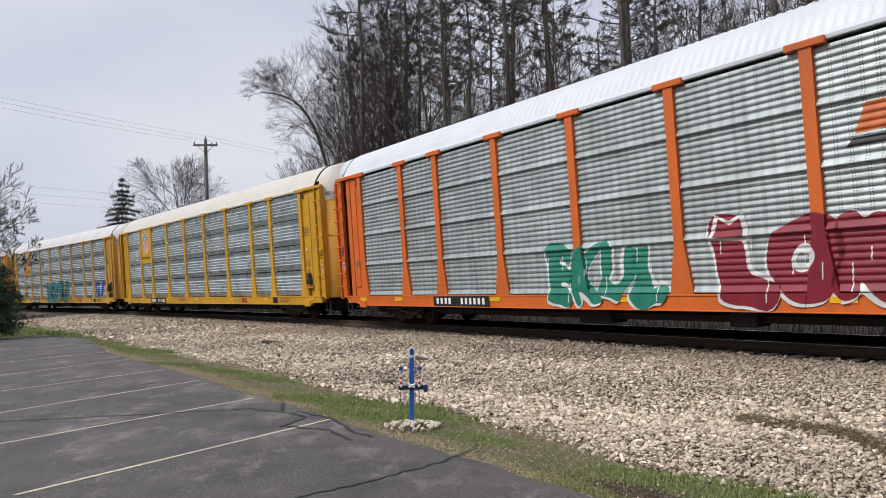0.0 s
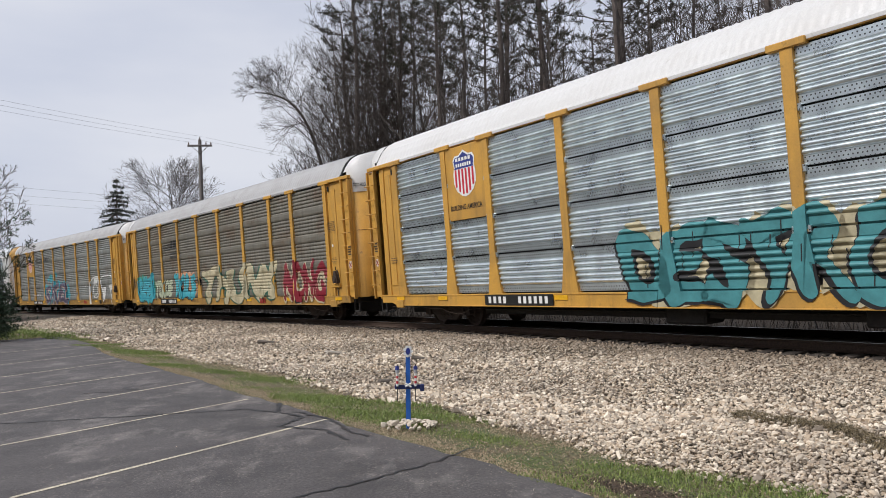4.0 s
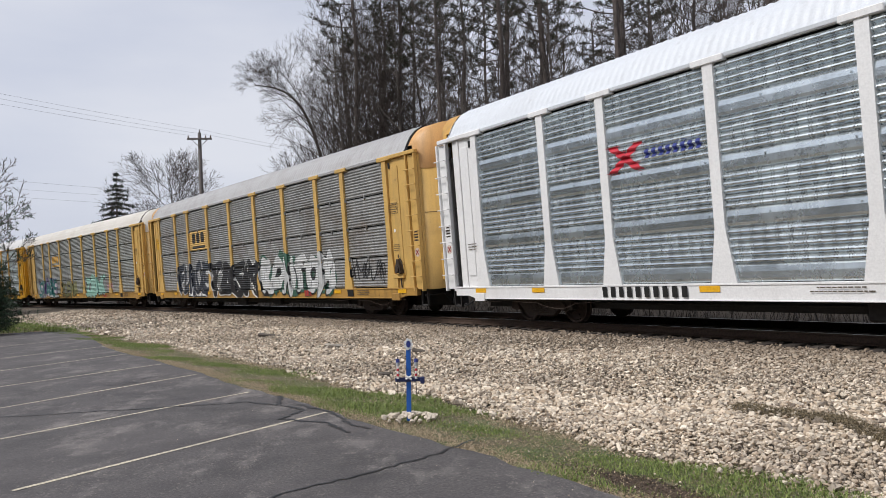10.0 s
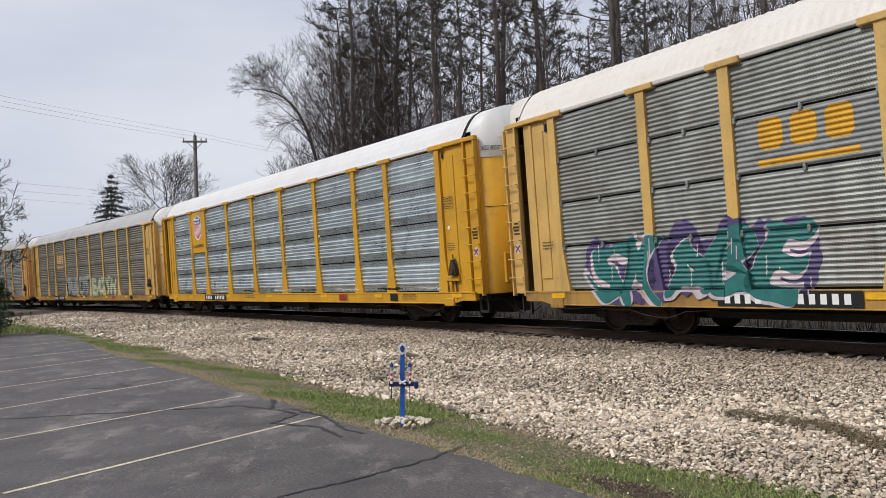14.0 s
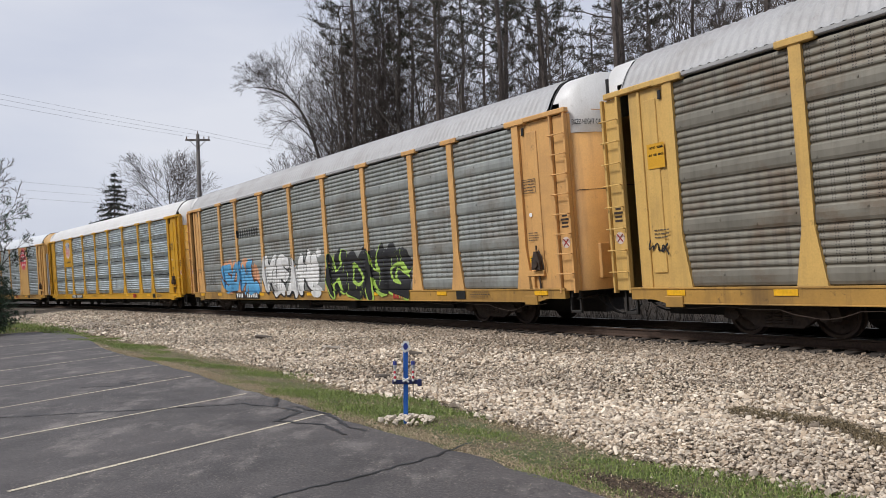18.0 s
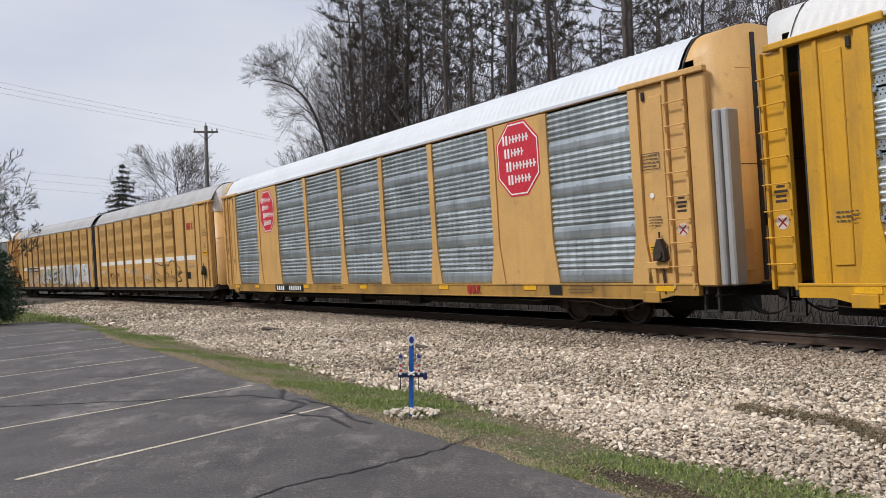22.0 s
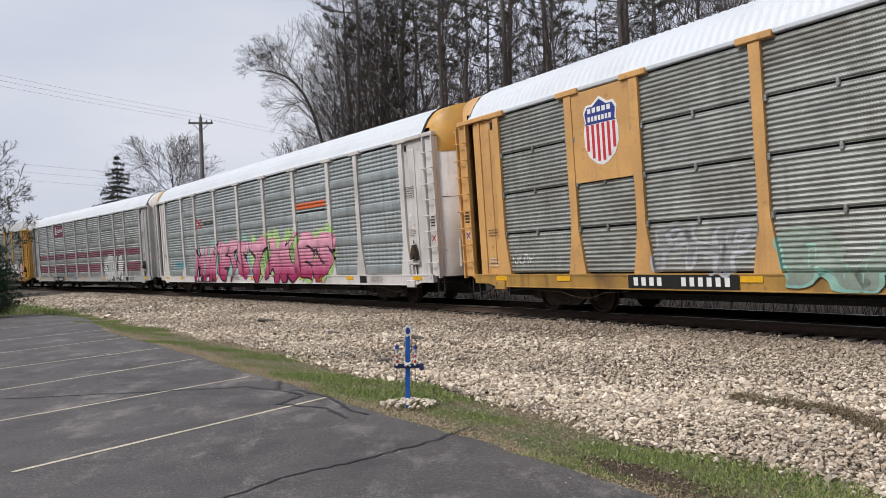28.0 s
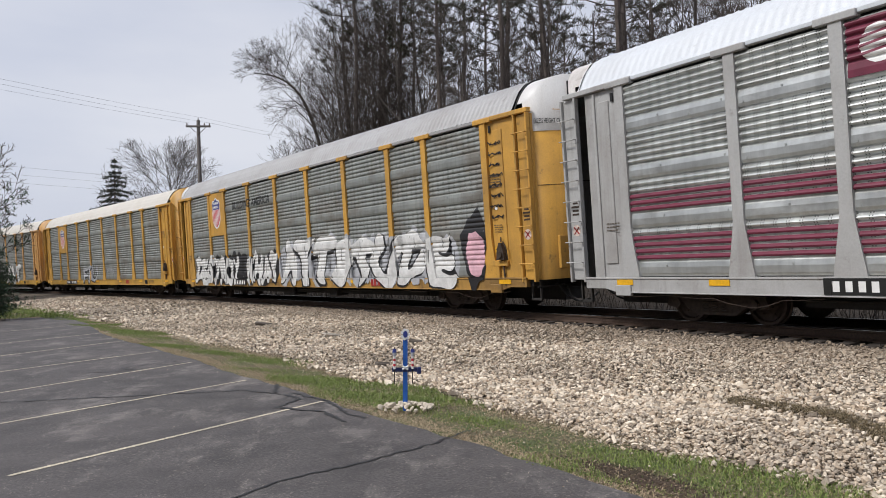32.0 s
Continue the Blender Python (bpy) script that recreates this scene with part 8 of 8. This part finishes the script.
def single_trees():
    # the tree that bows over towards the pole
    THIN[0] = 0.0045
    rng = random.Random(31)
    gs = (Geo(), Geo())
    bow = [Vector(p) for p in ((0, 0, -0.3), (0.15, 0, 3.5), (-0.1, 0, 6.5), (-0.75, 0, 9.0), (-1.3, 0, 10.9), (-1.95, 0, 12.2), (-2.8, 0.1, 13.0), (-3.7, 0.2, 13.35), (-4.7, 0.3, 13.5))]
    for _ in range(2):       # round the bends
        bow = [bow[0]] + [q for a, b in zip(bow, bow[1:]) for q in (a.lerp(b, 0.25), a.lerp(b, 0.75))] + [bow[-1]]
    n = len(bow) - 1
    rad = [0.14 * (1 - i / n) ** 0.8 + 0.010 for i in range(n + 1)]
    tube(gs[0], bow, rad, 8)
    for k in range(30):
        f = (0.36 + 0.63 * (k + rng.random()) / 30) * n
        i = min(n - 1, int(f))
        p = bow[i].lerp(bow[i + 1], f - i)
        a = k * 2.4
        q = f / n
        grow(gs, rng, p, Vector((math.cos(a) * 0.8 - 0.3, math.sin(a) * 0.8, rng.uniform(-0.2, 1.5))), rng.uniform(2.0, 4.0) * (1.15 - 0.55 * q), rad[i] * 0.38, 1, (6, 6, 4), 0.015, 0.62, 0.15)
    as_tree("bowed_tree", "leafless tree whose trunk bows over to one side", [("trunk", gs[0], BARK_D), ("crown", gs[1], TWIG)], pose(-6.1, 46, 0.1), "trees behind the track")
    for s, h, x, y, lean in ((71, 15, -5.6, 45.0, (-0.5, 0)), (72, 18, -5.0, 43.0, (-0.7, 0)), (61, 17, -5.2, 48.5, (-0.5, 0)), (63, 16, -2.2, 49.5, (-0.4, 0)), (64, 18, -3.4, 45.0, (-0.6, 0)), (32, 19, -4.2, 50, (-0.6, 0)), (33, 13, -7.6, 54, (-0.4, 0)), (34, 21, -2.6, 46, (-0.9, 0)), (35, 10.5, -9.0, 50, (-0.6, 0)), (38, 20, -1.6, 41.5, (-0.7, 0)), (39, 18, -4.6, 45.5, (-0.8, 0)), (40, 22, -0.6, 44.0, (-0.6, 0))):
        g = bare_tree(s, h, 22, (6, 5, 3), 0.10, 0.58, 0.12, lean, 0.2, 0.85)
        as_tree("bare_tree", "tall leafless tree at the wood's edge", [("trunk", g[0], BARK_D), ("crown", g[1], TWIG)], pose(x, y, 0.1), "trees behind the track")
    # round bare tree beside the pole
    THIN[0] = 0.0075
    g = bare_tree(36, 11.6, 20, (8, 7, 4), 0.04, 0.6, 0.16, (-0.6, 0), 0.26, 1.4, (0.3, 1.0))
    as_tree("round_bare_tree", "broad leafless tree with dense brown twigs", [("trunk", g[0], BARK_D), ("crown", g[1], TWIG)], pose(-20.6, 61, 0.1), "trees behind the track")
    THIN[0] = 0.009
    g = bare_tree(37, 8.4, 10, (4, 4), 0.1, 0.6, 0.1)
    as_tree("bare_tree", "small leafless tree beyond the pole", [("trunk", g[0], BARK_D), ("crown", g[1], TWIG)], pose(-14.6, 57, 0.1), "trees behind the track")
    # spruce
    rng = random.Random(41)
    t, vs, fs = Geo(), [], []
    H = 12.9
    tube(t, [Vector((0, 0, -0.3)), Vector((0, 0, H * 0.5)), Vector((0, 0, H))], [0.2, 0.11, 0.01], 7)
    limbs = Geo()
    z = H - 0.25
    while z > 1.2:
        r = 0.12 + (H - z) * 0.50 * rng.uniform(0.8, 1.1)
        for k in range(8):
            a = k * 0.785 + z * 3.7 + rng.uniform(-0.25, 0.25)
            l = r * rng.uniform(0.45, 1.2)
            tip = Vector((math.cos(a) * l, math.sin(a) * l, z - 0.22 * l + rng.uniform(-0.05, 0.1)))
            tube(limbs, [Vector((0, 0, z)), tip], [0.025, 0.008], 3)
            for j in range(max(2, int(l / 0.2))):
                f = (j + 1) / max(2, int(l / 0.2))
                needle_star(vs, fs, rng, Vector((0, 0, z)).lerp(tip, f), 0.32, 12, 0.5, 0.075)
        z -= rng.uniform(0.36, 0.58)
    c = Geo()
    c.v, c.f = vs, fs
    as_tree("spruce_tree", "dark pointed spruce with drooping boughs", [("trunk", t, BARK_P), ("framework", limbs, TWIG), ("crown", c, NEEDLE_S)], pose(-31.1, 75, 0.1), "trees behind the track")
    # evergreen bush and the bare tree over it at the lot's end
    rng = random.Random(51)
    limbs, vs, fs = Geo(), [], []
    for k in range(230):
        z = 0.1 + 2.5 * rng.random() ** 1.2
        a = rng.uniform(0, 6.283)
        l = (1.75 - 0.42 * z) * rng.uniform(0.6, 1.1)
        p, q = Vector((0, 0, z)), Vector((math.cos(a) * l, math.sin(a) * l, z + 0.22 * l))
        tube(limbs, [p, q], [0.02, 0.006], 3)
        for j in range(12):
            e = p.lerp(q, rng.uniform(0.35, 1.0)) + Vector((rng.uniform(-0.2, 0.2), rng.uniform(-0.2, 0.2), rng.uniform(-0.15, 0.2)))
            needle_star(vs, fs, rng, e, 0.17, 9, 0.1, 0.055)
    c = Geo()
    c.v, c.f = vs, fs
    t = Geo()
    tube(t, [Vector((0, 0, -0.2)), Vector((0, 0, 2.5))], [0.09, 0.02], 6)
    as_tree("evergreen_bush", "dense dark green conifer bush at the lot's end", [("trunk", t, BARK_P), ("framework", limbs, TWIG), ("crown", c, NEEDLE_B)], pose(-17.55, 30.0, -0.02))
    rng = random.Random(61)
    g = bare_tree(62, 6.8, 14, (5, 4, 3), 0.06, 0.65, 0.08, (0.2, 0), 0.3, 1.2)
    vs, fs = [], []
    for v in g[1].v[::40]:
        if v[2] > 2.4 and v[2] < 6.0 and rng.random() < 0.30:
            for _ in range(4):
                needle_star(vs, fs, rng, Vector(v) + Vector((rng.uniform(-0.2, 0.2), rng.uniform(-0.2, 0.2), rng.uniform(-0.2, 0.2))), 0.2, 10, 0.1, 0.05)
    c = Geo()
    c.v, c.f = vs, fs
    as_tree("thin_conifer", "straggling half-bare tree with green tufts", [("trunk", g[0], BARK_D), ("bare_crown", g[1], TWIG), ("crown", c, NEEDLE_B)], pose(-19.6, 33.2, -0.02))


single_trees()


# ---- power line ----
def power_line():
    wood = paint("grey_pole_wood", (0.24, 0.215, 0.20), (0.08, 0.07, 0.06), amount=0.6, rough=0.9)
    ceramic = plain("brown_insulator", (0.12, 0.07, 0.05), 0.3)
    way = Vector((-5.8, -14.5, 0)).normalized()
    turn = math.degrees(math.atan2(-way.x, way.y)) + 180
    pole = thing("utility_pole", "weathered wooden power pole with one cross-arm", "utility pole", "power poles", pose(-15.75, 52, 0.1, 0, -0.8, 12))
    g = Geo()
    tube(g, [Vector((0, 0, -0.5)), Vector((0, 0, 6)), Vector((0, 0, 11.85))], [0.17, 0.145, 0.11], 10)
    g.rod((0, 0, 11.8), (0, 0, 11.86), 0.11, 0.09, 10)
    part("pole", g, wood, pole)
    part("cross_arm", Geo().box(-0.8, 0.8, -0.13, -0.03, 11.36, 11.49, 0.01), wood, pole)
    for sx in (-1, 1):
        part("brace", Geo().rod((0.5 * sx, -0.08, 11.36), (0, -0.12, 10.85), 0.018), RUSTY, pole)
    for x in (-0.72, 0.4, 0.72):
        part("insulator", Geo().rod((x, -0.08, 11.49), (x, -0.08, 11.58), 0.03, 0.045, 8).rod((x, -0.08, 11.58), (x, -0.08, 11.66), 0.045, 0.02, 8), ceramic, pole)
    part("insulator", Geo().rod((0.0, 0, 11.86), (0.0, 0, 12.05), 0.035, 0.025, 8), ceramic, pole)
    copy_thing(pole, pose(-37.5, -2.4, 0.0, 0, 0, 12))
    for name, a, b, sag in [("power_wire", (-16.45, 51.8, 11.75), (-38.2, -2.6, 11.6), 0.9), ("power_wire", (-15.75, 52, 12.15), (-37.5, -2.4, 12.0), 0.9), ("power_wire", (-15.05, 52.1, 11.75), (-36.8, -2.3, 11.6), 0.9),
                            ("power_wire", (-15.75, 52, 12.15), (2.0, 73.0, 12.0), 0.4), ("power_wire", (-15.05, 52.1, 11.75), (2.6, 72.6, 11.6), 0.4),
                            ("telephone_wire", (-45, 27, 9.3), (-14, 69.0, 9.0), 0.25), ("telephone_wire", (-45, 27, 8.75), (-14, 69.0, 8.5), 0.25), ("telephone_wire", (-45, 27, 8.3), (-14, 69.0, 7.9), 0.25)]:
        a, b = Vector(a), Vector(b)
        pts = [a.lerp(b, i / 24) - Vector((0, 0, 4 * sag * (i / 24) * (1 - i / 24))) for i in range(25)]
        g = Geo()
        tube(g, pts, [0.0048] * 25, 4)
        tagged(new(name, g.mesh(name, RUBBER)), "thin dark overhead wire", "wire", "overhead wires")


power_line()


def brush():
    """Tangled dead stems on the bank behind the track."""
    rng = np.random.default_rng(33)
    n = 9000
    s, v = rng.uniform(-70, 22, n), -rng.uniform(3.4, 9.5, n)
    x, y = line_xy(s, v)
    t = np.clip((-v - 4.5) / 6.5, 0, 1)
    z = -0.08 + 0.95 * t * t * (3 - 2 * t)
    vv, ff = blades(rng, x, y, z, rng.uniform(0.3, 1.3, n), rng.uniform(0.006, 0.014, n), 1.0)
    me = bpy.data.meshes.new("brush")
    me.from_pydata(vv.tolist(), [], ff)
    me.materials.append(blade_material("dead_stems", (0.014, 0.011, 0.009), (0.05, 0.038, 0.028)))
    tagged(new("brush", me), "tangle of dead brown stems behind the track", "brush", kind="stuff")


brush()


# ---- unseen woods behind the lot ----
def far_woods():
    """A distant ring of woods added out of view, to darken the sheets' reflections."""
    rng = random.Random(91)
    g = Geo()
    mat = bark("unseen_wood", (0.035, 0.036, 0.026), (0.085, 0.075, 0.055))
    n = 0
    while n < 900:
        a = rng.uniform(0, 6.283)
        d = rng.uniform(60, 140)
        x, y = math.sin(a) * d, math.cos(a) * d
        v, s = v_s(x, y)
        if v < 14:
            continue
        n += 1
        h, r = rng.uniform(11, 19), rng.uniform(3, 6)
        k = 7
        o = len(g.v)
        rings = ((0.0, 0.5), (0.18, 0.9), (0.5, 1.0), (0.8, 0.65), (1.0, 0.12))
        for f, q in rings:
            for i in range(k):
                b = 2 * math.pi * i / k
                rr = r * q * rng.uniform(0.7, 1.25)
                g.v.append((x + rr * math.cos(b), y + rr * math.sin(b), h * f * rng.uniform(0.92, 1.05) - 0.1))
        for j in range(len(rings) - 1):
            g.f += [(o + j * k + i, o + j * k + (i + 1) % k, o + (j + 1) * k + (i + 1) % k, o + (j + 1) * k + i) for i in range(k)]
    tagged(new("far_woods", g.mesh("far_woods", mat)), "unseen belt of dark mixed woods, added to darken reflections", "woods", kind="stuff")


far_woods()


# ---- movement ----
def run(t):
    """How far the train has come after t seconds."""
    return 14.95 * t + 0.00615 * t * t


def motions():
    for car, offset, reach, wheels in TRAIN:
        rows = []
        for k in range(33):
            rows.append((k, line_pose(JOINT0 + run(k) + offset, reach)))
        walk(car, rows)
        # the wheels turn while their wagon passes
        near = [i / FPS for i in range(32 * FPS + 1) if -72 < JOINT0 + run(i / FPS) + offset < 18]
        for w in wheels:
            at = w.matrix_basis.translation.copy()
            turns = [(t, Matrix.Translation(at) @ Matrix.Rotation((run(t) / 0.42) % (2 * math.pi), 4, "Y")) for t in near]
            if not turns:
                continue
            if turns[0][0] > 0:
                turns.insert(0, (0, turns[0][1]))
            if turns[-1][0] < 32:
                turns.append((32, turns[-1][1]))
            walk(w, turns)


motions()
